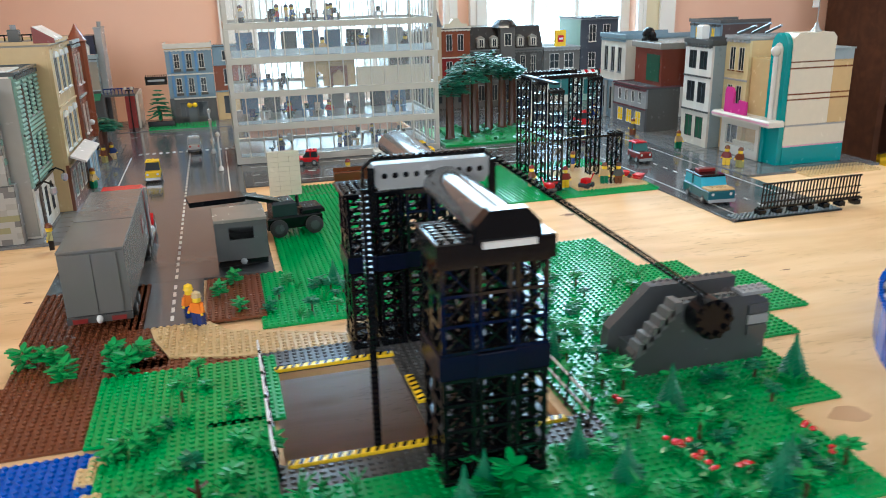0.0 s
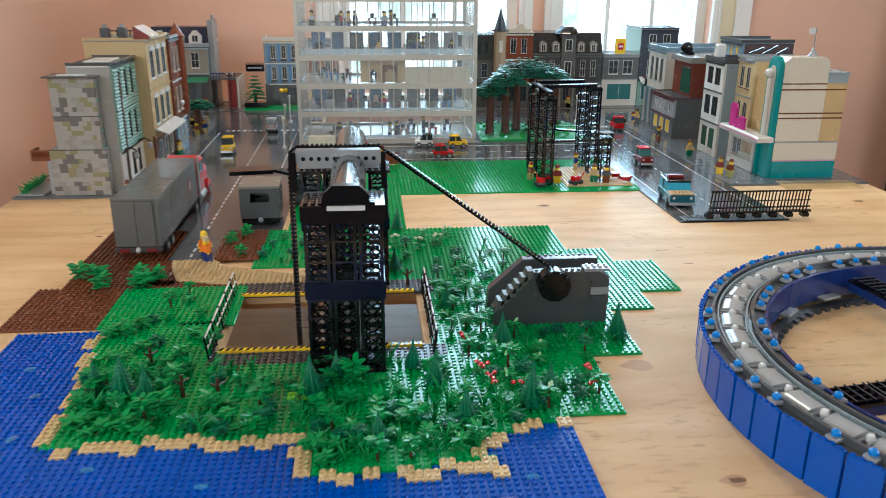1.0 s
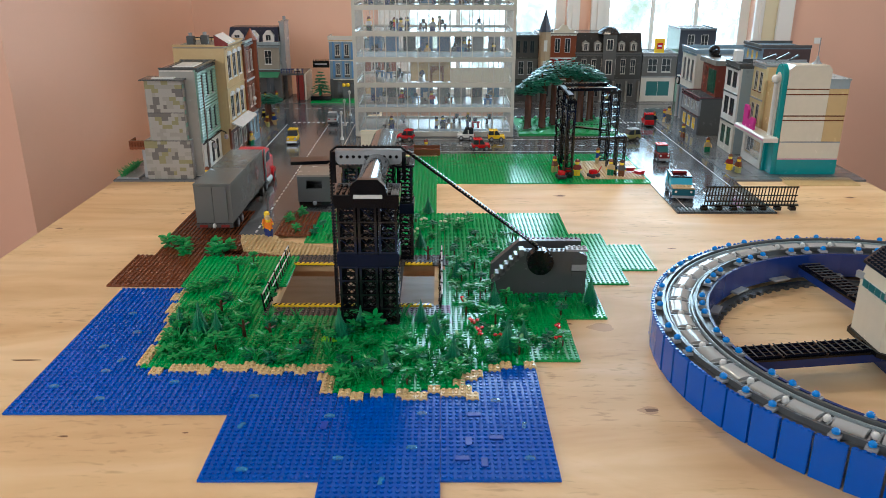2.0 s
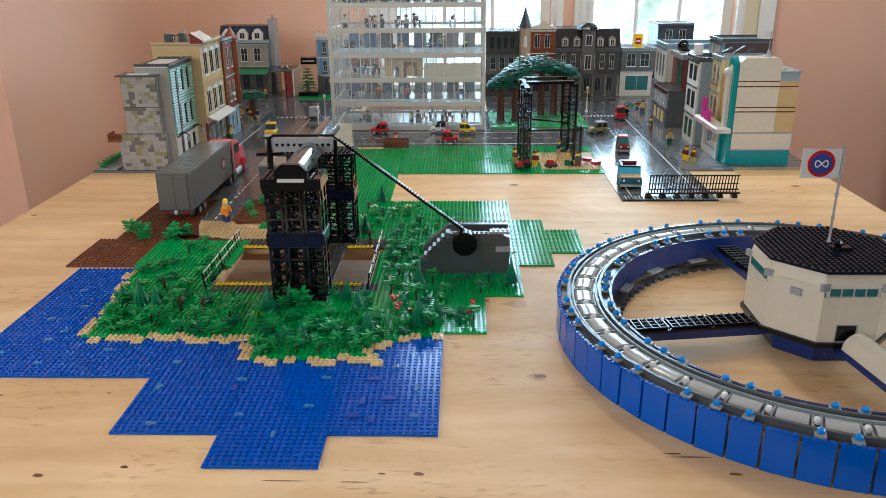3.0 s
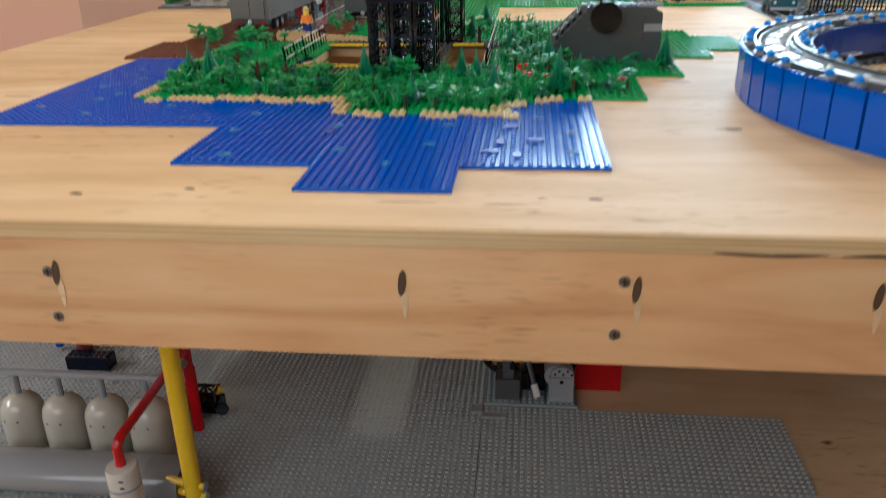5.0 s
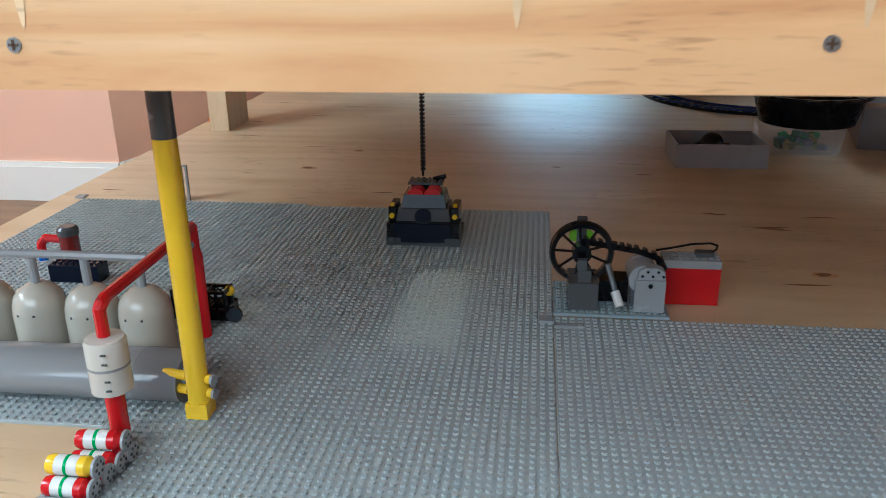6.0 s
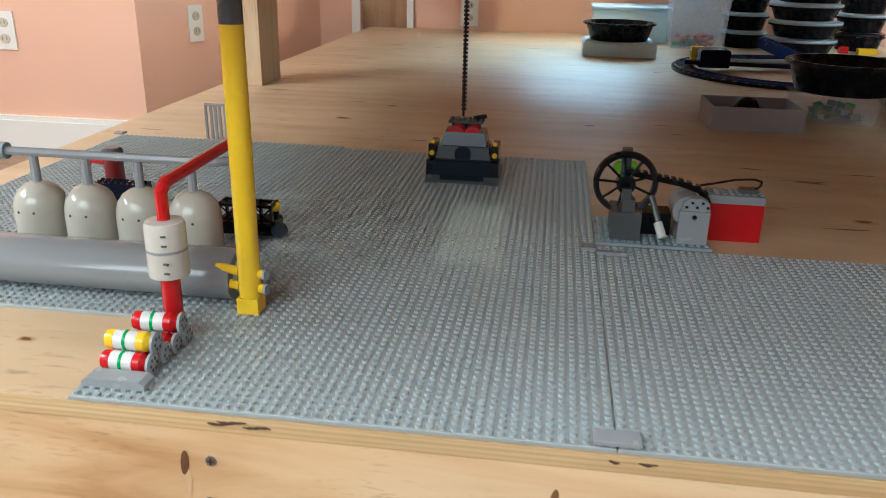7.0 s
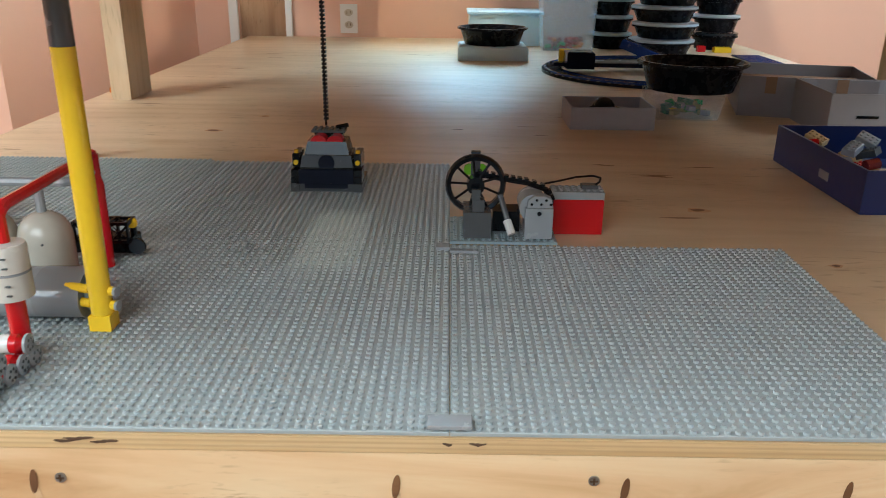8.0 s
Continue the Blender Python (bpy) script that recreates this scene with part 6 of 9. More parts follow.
for x, y in ((0.03, 0.085), (0.055, 0.055)):
    ch = part("chimney", MB().cham(x, y, z + 0.0035, x + 0.018, y + 0.018, z + 0.028, 0.001), DGREY, h)
    part("chimney_pot", MB().cyl(x + 0.009, y + 0.009, z + 0.0282, z + 0.036, 0.005, 8), GREY, ch)
for k in range(7):
    part("roof_rail", MB().rod((0.13, 0.02 + 0.015 * k, z + 0.003), (0.13, 0.02 + 0.015 * k, z + 0.016), 0.0012, 5), BLACK, h)
part("roof_rail", MB().rod((0.13, 0.02, z + 0.016), (0.13, 0.115, z + 0.016), 0.0015, 5), BLACK, h)
# narrow brick-orange house with a corner turret
h, z = block("brick_orange_house", "narrow brick orange house with grey corner turret", at_left(-0.682, 1.592), 0.115, 0.12,
             [(0.085, SANDB, 2, 0.022, WHITE, SMOKE, None, 1), (0.10, DORANGE, 2, 0.02, OFFW, SMOKE, WHITE, 1), (0.10, DORANGE, 2, 0.02, OFFW, SMOKE, WHITE, 1)], DORANGE, DGREY, parapet=0.006, cornice=MGREY)
part("turret", MB().turn(0.108, 0.004, [(0.014, 0.09), (0.017, 0.10), (0.017, z), (0.020, z + 0.004), (0.006, z + 0.028), (0.0006, z + 0.038)], 10), DORANGE, h)
part("globe_lamp", MB().ball((0.03, -0.012, 0.13), 0.006, 10, 6), WHITE, h)

# mansard restaurant across the back left
YB = 2.40
h, z = block("mansard_house", "grey town house with dark blue mansard roof and white dormers", pose(-0.935, YB, ZB), 0.19, 0.17,
             [(0.115, DDGREY, 3, 0.03, DGREY, SMOKE, None, 1), (0.085, col("stone_tan", 0.27, 0.245, 0.20), 3, 0.026, WHITE, SMOKE, WHITE, 2)], MGREY, DGREY, parapet=0.012, cornice=MGREY)
part("mansard", MB().rings([[(0, 0.004, z + 0.016), (0.19, 0.004, z + 0.016), (0.19, 0.122, z + 0.016), (0, 0.122, z + 0.016)], [(0.003, 0.03, z + 0.068), (0.187, 0.03, z + 0.068), (0.187, 0.115, z + 0.068), (0.003, 0.115, z + 0.068)]]), col("roof_navy", 0.018, 0.022, 0.045), h, "dark blue mansard roof")
for k, x in enumerate((0.036, 0.095, 0.154)):
    dm = part("dormer", MB().slab([(x - 0.021, z + 0.016), (x + 0.021, z + 0.016), (x + 0.021, z + 0.04), (x + 0.012, z + 0.050), (x + 0.006, z + 0.058), (x - 0.006, z + 0.058), (x - 0.012, z + 0.050), (x - 0.021, z + 0.04)], -0.004, 0.016), WHITE, h)
    part("pane", MB().box(x - 0.009, -0.0052, z + 0.022, x - 0.0008, -0.0042, z + 0.042).box(x + 0.0008, -0.0052, z + 0.022, x + 0.009, -0.0042, z + 0.042), SMOKE, dm)
part("stair_tower", MB().box(0.191, 0.03, 0, 0.21, 0.12, z + 0.085).box(0.189, 0.028, z + 0.0853, 0.212, 0.122, z + 0.09).cyl(0.2, 0.09, z + 0.0902, z + 0.105, 0.006, 8), GREY, h)
part("terrace", MB().box(0.2105, -0.03, 0.095, 0.285, 0.12, 0.102).box(0.193, -0.03, 0.095, 0.2103, 0.028, 0.102).box(0.193, -0.03, 0, 0.199, 0.02, 0.0948), DGREY, h)
part("terrace_post", MB().box(0.255, -0.03, 0, 0.283, -0.005, 0.0948), DRED, h)
part("terrace_sidewall", MB().box(0.286, -0.03, 0, 0.292, 0.12, 0.1), OFFW, h)
for k in range(9):
    part("terrace_rail", MB().rod((0.2 + 0.01 * k, -0.028, 0.1022), (0.2 + 0.01 * k, -0.028, 0.118), 0.0013, 5), DBLUE, h)
part("terrace_rail", MB().rod((0.2, -0.028, 0.118), (0.284, -0.028, 0.118), 0.0018, 6), DBLUE, h)
part("awning", MB().rings([[(0.0, -0.05, 0.088), (0.19, -0.05, 0.088), (0.19, -0.003, 0.1), (0.0, -0.003, 0.1)], [(0.0, -0.05, 0.091), (0.19, -0.05, 0.091), (0.19, -0.003, 0.104), (0.0, -0.003, 0.104)]]), col("awning_green", 0.03, 0.2, 0.1), h)
# blue and tan house with cafe sign
h, z = block("blue_house", "tan and medium blue house with small balconies", pose(-0.556, 2.42, ZB), 0.135, 0.17,
             [(0.075, DDGREY, 2, 0.03, DGREY, SMOKE, None, 1), (0.072, SANDB, 3, 0.016, OFFW, SMOKE, OFFW, 2), (0.072, SANDB, 3, 0.016, OFFW, SMOKE, OFFW, 2)], TAN, TAN, parapet=0.014, cornice=OFFW)
for zz in (0.075, 0.147):
    for xa, xb, za, zb in even(3, 0.135, 0.016, zz + 0.012, zz + 0.064, 0.004):
        part("pilaster", MB().box(xa - 0.011, -0.003, zz + 0.004, xa - 0.004, -0.0002, zz + 0.067), MBLUE, h)
        part("balcony", MB().box(xa - 0.002, -0.008, zz + 0.008, xb + 0.002, -0.0031, zz + 0.015), DDGREY, h)
part("corner_post", MB().box(-0.001, -0.004, 0, 0.012, -0.0026, 0.075), DGREY, h)
part("door_canopy", MB().box(0.05, -0.02, 0, 0.075, -0.0045, 0.06), DGREY, h)
part("lamp_pair", MB().ball((0.055, -0.024, 0.055), 0.008, 8, 5).ball((0.07, -0.024, 0.055), 0.008, 8, 5), YELLOW, h)
sg = part("hanging_sign", MB().box(-0.065, 0.0, 0.118, -0.002, 0.006, 0.142), BLACK, h, "black hanging cafe sign")
part("sign_bar", MB().box(-0.058, -0.0012, 0.128, -0.01, -0.0002, 0.134), GREY, sg)
for k in range(10):
    part("sign_crest", MB().box(-0.063 + 0.0065 * k, 0.001, 0.1421, -0.0605 + 0.0065 * k, 0.005, 0.148), BLACK, sg)
h, z = block("brick_house_side", "brick red side house with arched windows", pose(-0.419, 2.43, ZB), 0.12, 0.16,
             [(0.09, TAN, 2, 0.03, DGREY, SMOKE, None, 1), (0.08, DORANGE, 2, 0.02, WHITE, SMOKE, WHITE, 1), (0.05, SANDB, 2, 0.02, WHITE, SMOKE, WHITE, 1)], DORANGE, DGREY, cornice=SANDB)
plate("grass_plate", -0.62, 2.305, 24, 11, GREEN, GP, z=ZB - 0.0006, group="grass plates")

# the row across the back right
Y2 = 2.35
stone_d = col("slate_stone", 0.058, 0.056, 0.053)
stone_m = col("ash_stone", 0.105, 0.104, 0.10)
stone_l = col("pale_ash_stone", 0.23, 0.22, 0.20)
roof_b = col("roof_brown", 0.022, 0.019, 0.017)
block("grey_corner_house", "dark grey corner house with arched lower windows", pose(0.115, Y2, ZB), 0.125, 0.2,
      [(0.085, stone_d, 3, 0.022, DGREY, SMOKE, None, 1), (0.08, stone_m, 3, 0.02, GREY, SMOKE, GREY, 2), (0.075, stone_d, 4, 0.016, DGREY, SMOKE, None, 1)], stone_d, DGREY, cornice=stone_d)
h, z = block("turret_house", "brick house with slate cone turret and white gable", pose(0.242, Y2, ZB), 0.14, 0.2,
             [(0.085, stone_m, 3, 0.026, DGREY, SMOKE, None, 1), (0.08, DRED, 3, 0.02, WHITE, SMOKE, WHITE, 1), (0.085, DORANGE, 3, 0.02, WHITE, SMOKE, DRED, 1)], DORANGE, DGREY, cornice=OFFW)
part("turret_wall", MB().turn(0.022, -0.004, [(0.022, 0.085), (0.022, z + 0.01)], 8), col("tan_stone", 0.42, 0.33, 0.22), h)
part("turret_window", MB().box(0.016, -0.0275, z - 0.06, 0.028, -0.0255, z - 0.02), WHITE, h)
part("turret_window", MB().box(0.016, -0.0275, z - 0.14, 0.028, -0.0255, z - 0.1), WHITE, h)
part("turret_cone", MB().turn(0.022, -0.004, [(0.025, z + 0.0103), (0.018, z + 0.03), (0.006, z + 0.07), (0.0005, z + 0.09)], 8), col("slate", 0.045, 0.055, 0.075), h)
part("gable", MB().slab([(0.052, z + 0.0035), (0.13, z + 0.0035), (0.13, z + 0.016), (0.11, z + 0.018), (0.1, z + 0.034), (0.082, z + 0.034), (0.072, z + 0.018), (0.052, z + 0.016)], -0.003, 0.004), CREAM, h)
h, z = block("dark_mansard_row", "long dark grey house row with brown mansard roof and dormers", pose(0.383, Y2, ZB), 0.25, 0.2,
             [(0.085, stone_m, 5, 0.022, stone_l, SMOKE, None, 1), (0.09, stone_d, 6, 0.018, OFFW, SMOKE, stone_l, 2)], stone_d, DGREY, parapet=0.006, cornice=stone_m)
for k in range(6):
    part("pilaster", MB().turn(0.0045 + 0.0482 * k, -0.005, [(0.0055, 0), (0.004, 0.005), (0.0036, 0.072), (0.0055, 0.078)], 8), stone_l, h)
for x0, x1, _, zb in even(6, 0.25, 0.018, 0.085 + 0.09 * 0.22, 0.085 + 0.09 * 0.82, 0.004):
    part("hood_mould", MB().slab([(x0 - 0.003, zb + 0.001), (x1 + 0.003, zb + 0.001), (x1 + 0.002, zb + 0.005), ((x0 + x1) / 2, zb + 0.0085), (x0 - 0.002, zb + 0.005)], -0.0035, -0.0003), stone_m, h)
part("mansard", MB().rings([[(0.0, 0.002, z + 0.0095), (0.25, 0.002, z + 0.0095), (0.25, 0.17, z + 0.0095), (0.0, 0.17, z + 0.0095)], [(0.004, 0.025, z + 0.078), (0.246, 0.025, z + 0.078), (0.246, 0.16, z + 0.078), (0.004, 0.16, z + 0.078)]]), roof_b, h, "brown mansard roof")
for x in (0.035, 0.08, 0.17, 0.215):
    dm = part("dormer", MB().slab([(x - 0.013, z + 0.014), (x + 0.013, z + 0.014), (x + 0.013, z + 0.044), (x, z + 0.052), (x - 0.013, z + 0.044)], -0.004, 0.024), stone_l, h)
    part("dormer_frame", MB().box(x - 0.0085, -0.005, z + 0.017, x - 0.006, -0.0041, z + 0.042).box(x + 0.006, -0.005, z + 0.017, x + 0.0085, -0.0041, z + 0.042).box(x - 0.006, -0.005, z + 0.04, x + 0.006, -0.0041, z + 0.042).box(x - 0.0006, -0.0062, z + 0.017, x + 0.0006, -0.0053, z + 0.04), OFFW, dm)
    part("pane", MB().box(x - 0.006, -0.0052, z + 0.019, x + 0.006, -0.0042, z + 0.04), SMOKE, dm)
tw = part("centre_tower", MB().box(0.1, -0.008, 0.085, 0.15, 0.06, z + 0.075), stone_m, h)
part("tower_roof", MB().turn(0.125, 0.026, [(0.045, z + 0.0753), (0.035, z + 0.09), (0.022, z + 0.1)], 8), roof_b, tw)
part("tower_frame", MB().box(0.112, -0.0088, z + 0.017, 0.138, -0.0081, z + 0.058), OFFW, tw)
part("tower_frame", MB().box(0.112, -0.0088, z - 0.073, 0.138, -0.0081, z - 0.017), OFFW, tw)
part("tower_window", MB().box(0.115, -0.0095, z + 0.02, 0.1242, -0.0089, z + 0.055).box(0.1258, -0.0095, z + 0.02, 0.135, -0.0089, z + 0.055), SMOKE, tw)
part("tower_window", MB().box(0.115, -0.0095, z - 0.07, 0.1242, -0.0089, z - 0.02).box(0.1258, -0.0095, z - 0.07, 0.135, -0.0089, z - 0.02), SMOKE, tw)
h, z = block("toy_store", "low grey two-storey shop with white ground floor", pose(0.637, Y2, ZB), 0.13, 0.2,
             [(0.095, OFFW, 1, 0.09, WHITE, BLUEGLASS, None, 1), (0.08, stone_m, 2, 0.034, WHITE, SMOKE, WHITE, 2)], GREY, GREY, cornice=GREY)
sg = part("roof_sign", MB().cham(0.042, 0.0, z + 0.008, 0.078, 0.012, z + 0.06, 0.001), YELLOW, h, "yellow square roof sign with red field")
part("sign_field", MB().box(0.050, -0.0012, z + 0.022, 0.070, -0.0002, z + 0.044), RED, sg)
part("sign_bar", MB().box(0.053, -0.0022, z + 0.030, 0.067, -0.0013, z + 0.036), WHITE, sg)
SLATEB = col("slate_blue", 0.04, 0.048, 0.066)
h, z = block("dark_blue_house", "dark blue clapboard shop house with striped awning", pose(0.77, Y2, ZB), 0.135, 0.2,
             [(0.09, SANDG, 2, 0.05, WHITE, BLUEGLASS, None, 1), (0.085, SLATEB, 2, 0.026, WHITE, SMOKE, WHITE, 2), (0.09, SLATEB, 2, 0.026, WHITE, SMOKE, WHITE, 2)], SANDG, GREY, cornice=SLATEB)
for k in range(11):
    x = 0.002 + 0.012 * k
    part("awning_stripe", MB().rings([[(x, -0.03, 0.084), (x + 0.0118, -0.03, 0.084), (x + 0.0118, -0.0027, 0.1), (x, -0.0027, 0.1)], [(x, -0.03, 0.086), (x + 0.0118, -0.03, 0.086), (x + 0.0118, -0.0027, 0.103), (x, -0.0027, 0.103)]]), RED if k % 2 else WHITE, h)

# right side of the street, facing it
h, z = block("corner_bank", "white and grey corner bank with tall arched windows", at_right(0.70, 2.06), 0.15, 0.22,
             [(0.11, SANDB, 3, 0.026, GREY, SMOKE, None, 1), (0.115, OFFW, 3, 0.022, GREY, SMOKE, GREY, 1)], OFFW, MGREY, parapet=0.012, cornice=SANDB)
for k in range(4):
    part("pilaster", MB().turn(0.006 + 0.045 * k, -0.006, [(0.006, 0), (0.0045, 0.006), (0.0045, 0.1), (0.006, 0.106)], 8), GREY, h)
part("front_clock", MB().rod((-0.018, -0.004, 0.12), (-0.018, 0.002, 0.12), 0.014, 14), BLACK, h)
part("clock_face", MB().rod((-0.0181, -0.0052, 0.12), (-0.0181, -0.0041, 0.12), 0.0105, 14), WHITE, h)
h, z = block("brick_shop", "grey shop with plum cornice, brick red upper floor and green panel", at_right(0.665, 1.90), 0.175, 0.1,
             [(0.06, col("shop_grey", 0.12, 0.125, 0.135), 3, 0.03, OFFW, YELLOW, None, 2), (0.05, GREY, 4, 0.016, WHITE, SMOKE, None, 1)], stone_m, DGREY, parapet=0.004, cornice=col("shop_plum", 0.12, 0.05, 0.06))
up = part("upper_house", MB().box(0.02, 0.05, 0.1105, 0.16, 0.24, 0.21), col("brick_dark_red", 0.16, 0.035, 0.022), h, "brick red upper floor")
part("green_panel", MB().box(0.085, 0.0478, 0.125, 0.15, 0.0498, 0.195), col("dark_green", 0.012, 0.07, 0.04), up)
part("upper_cornice", MB().cham(0.014, 0.04, 0.2103, 0.166, 0.24, 0.226, 0.001), stone_l, up)
part("roof_figure", MB().ball((0.05, 0.07, 0.244), 0.018, 10, 6).ball((0.068, 0.07, 0.24), 0.012, 8, 5).cham(0.03, 0.06, 0.226, 0.075, 0.085, 0.235, 0.003), BLACK, up, "black rounded roof ornament")
h, z = block("town_house_tall", "narrow grey house with dark railed roof", at_right(0.78, 1.72), 0.13, 0.14,
             [(0.12, OFFW, 2, 0.024, DGREY, SMOKE, None, 1), (0.11, TAN, 2, 0.02, GREY, SMOKE, GREY, 1), (0.045, SANDB, 3, 0.016, GREY, YELLOW, None, 1)], col("dusky_side", 0.085, 0.06, 0.06), SANDB, parapet=0.008, cornice=DGREY)
h, z = block("white_townhouse", "narrow white townhouse with dark windows and grey side", at_right(0.685, 1.585), 0.11, 0.12,
             [(0.085, OFFW, 2, 0.03, DGREY, col("green_glass", 0.02, 0.09, 0.05, 0.1), None, 1), (0.08, WHITE, 2, 0.032, DGREY, SMOKE, None, 1), (0.07, WHITE, 2, 0.03, DGREY, SMOKE, None, 1)], MGREY, DGREY, parapet=0.010, cornice=DGREY)
part("roof_clock_block", MB().cham(0.04, 0.0, z + 0.014, 0.062, 0.02, z + 0.045, 0.003), WHITE, h)
h, z = block("tan_house", "tan house with arched windows and flower boxes", at_right(0.72, 1.474), 0.085, 0.14,
             [(0.085, TAN, 1, 0.05, WHITE, SMOKE, None, 1), (0.08, col("pale_yellow", 0.54, 0.44, 0.24), 2, 0.02, OFFW, SMOKE, BROWN, 1), (0.085, col("pale_yellow", 0.54, 0.44, 0.24), 2, 0.02, OFFW, SMOKE, BROWN, 1)], TAN, MGREY, parapet=0.006, cornice=GREY)
part("roof_truss", MB().rod((0.01, 0.02, z + 0.012), (0.06, 0.03, z + 0.03), 0.003, 6).rod((0.02, 0.05, z + 0.012), (0.07, 0.06, z + 0.035), 0.003, 6).rod((0.03, 0.08, z + 0.012), (0.08, 0.08, z + 0.03), 0.003, 6), DGREY, h)

# streamlined diner with teal fin
dn = thing("diner", "cream and teal streamlined diner with rounded fin and magenta sign", "model building", pose(0.722, 1.252, ZB), "town buildings")
DW, DD = 0.152, 0.135
part("side_wall_base", MB().box(0, 0, 0, DW, 0.005, 0.038), TEAL, dn, "teal base")
for k, (a, b2, mt, x1) in enumerate(((0.0383, 0.041, PINK, DW), (0.0413, 0.081, CREAM, DW), (0.0813, 0.0845, GREY, DW), (0.0848, 0.136, CREAM, DW - 0.048), (0.1363, 0.139, BROWN, DW), (0.1393, 0.147, CREAM, DW - 0.048), (0.1473, 0.150, BROWN, DW),
                                 (0.1503, 0.2, CREAM, DW - 0.048), (0.2003, 0.203, BROWN, DW), (0.2033, 0.213, CREAM, DW - 0.048), (0.2133, 0.2155, BROWN, DW - 0.048))):
    part("side_course", MB().box(0, 0, a, x1, 0.005, b2), mt, dn)
    if x1 < DW:
        part("side_course", MB().box(x1 + 0.0003, 0, a, DW, 0.005, b2), TAN, dn)
top = [(0.0, 0.2158), (DW - 0.048, 0.2158), (DW - 0.048, 0.262)] + [(DW - 0.058 - 0.0, 0.272), (0.012, 0.272), (0.0, 0.262)]
part("rounded_top", MB().slab(top, 0, 0.05), CREAM, dn)
part("rear_parapet", MB().box(DW - 0.0475, 0.0, 0.2158, DW, 0.1, 0.236).box(DW - 0.049, -0.002, 0.2363, DW + 0.002, 0.102, 0.2395), MGREY, dn)
part("core", MB().box(0.006, 0.0053, 0, DW, DD, 0.2155), TAN, dn)
finp = [(0.0, 0.0)] + [(0.0, 0.245)] + [(0.025 - 0.025 * math.cos(a), 0.245 + 0.028 * math.sin(a)) for a in [math.pi * i / 10 for i in range(1, 10)]] + [(0.05, 0.245), (0.05, 0.0)]
inner = [(0.012, 0.085), (0.012, 0.238)] + [(0.025 - 0.013 * math.cos(a), 0.238 + 0.015 * math.sin(a)) for a in [math.pi * i / 6 for i in range(1, 6)]] + [(0.038, 0.238), (0.038, 0.085)]
rm = pose(-0.006, 0.052, 0, 0, 0, -90)
part("fin", MB().slab(finp, -0.006, 0.006), TEAL, dn, "teal arched fin", at=rm)
part("fin_panel", MB().slab(inner, -0.0085, -0.0063), OFFW, dn, at=rm)
part("fin_column", MB().rod((0.025, -0.012, 0.09), (0.025, -0.012, 0.225), 0.005, 10), WHITE, dn, at=rm)
part("fin_globe", MB().ball((0.025, -0.014, 0.236), 0.0105, 12, 8), WHITE, dn, at=rm)
part("corner_pillar", MB().slab([(0.0, 0.0), (0.010, 0.0), (0.010, 0.08), (0.0, 0.08)], -0.012, -0.0063), TEAL, dn, at=rm)
cp = part("canopy", MB().cham(-0.045, -0.006, 0.083, -0.0065, DD + 0.06, 0.096, 0.003), OFFW, dn)
part("canopy_trim", MB().box(-0.0462, -0.0072, 0.0875, -0.0452, DD + 0.06, 0.0915), PINK, cp)
part("shop_front", MB().box(-0.02, 0.055, 0, -0.014, DD + 0.055, 0.02).box(-0.02, 0.055, 0.066, -0.014, DD + 0.055, 0.0828).box(-0.02, 0.055, 0.0203, -0.014, 0.066, 0.0657).box(-0.02, DD + 0.04, 0.0203, -0.014, DD + 0.055, 0.0657), OFFW, dn)
part("shop_window", MB().box(-0.0185, 0.0662, 0.0203, -0.0165, DD + 0.0398, 0.0657), CLEAR, dn)
part("counter", MB().cham(-0.005, 0.07, 0, 0.004, DD + 0.03, 0.03, 0.002), CREAM, dn)
sgn = [(0, 0.0), (0.075, 0.0), (0.075, 0.028), (0.05, 0.03), (0.05, 0.022), (0.03, 0.022), (0.03, 0.045), (0.022, 0.055), (0.004, 0.055), (0.0, 0.045)]
part("sign", MB().slab(sgn, -0.003, 0.003), MAGENTA, dn, "magenta script sign drawn as a plain shape", at=pose(-0.035, 0.16, 0.0965, 0, 0, -90))
fl = thing("roof_mast", "thin roof mast with small white flag on the diner", "flag mast", pose(0.80, 1.285, ZB + 0.2722))
part("cone_base", MB().turn(0, 0, [(0.012, 0), (0.005, 0.008), (0.0025, 0.018)], 10), GREY, fl)
part("pole", MB().rod((0, 0, 0.018), (0, 0, 0.062), 0.0012, 6), GREY, fl)
part("flag", MB().box(-0.016, -0.0008, 0.048, -0.0013, 0.0008, 0.062), WHITE, fl)

# ---------------- trees of the town ----------------
park = thing("park_plate", "green round-cornered park bed with low leaves", "planting bed", pose(0.27, 1.86, ZP + 0.0015))
part("bed", MB().cham(-0.155, -0.14, 0, 0.16, 0.12, 0.006, 0.001), LEAF, park)
rt = random.Random(8)
low = MB()
for k in range(150):
    leaf(low, (rt.uniform(-0.15, 0.155), rt.uniform(-0.135, 0.115), 0.006), rt.uniform(0, 6.3), rt.uniform(0.1, 0.9), 0.016, 0.011)
part("low_leaves", low, LEAF, park, kind="stuff")


TRUNK = col("trunk_brown", 0.085, 0.028, 0.017)


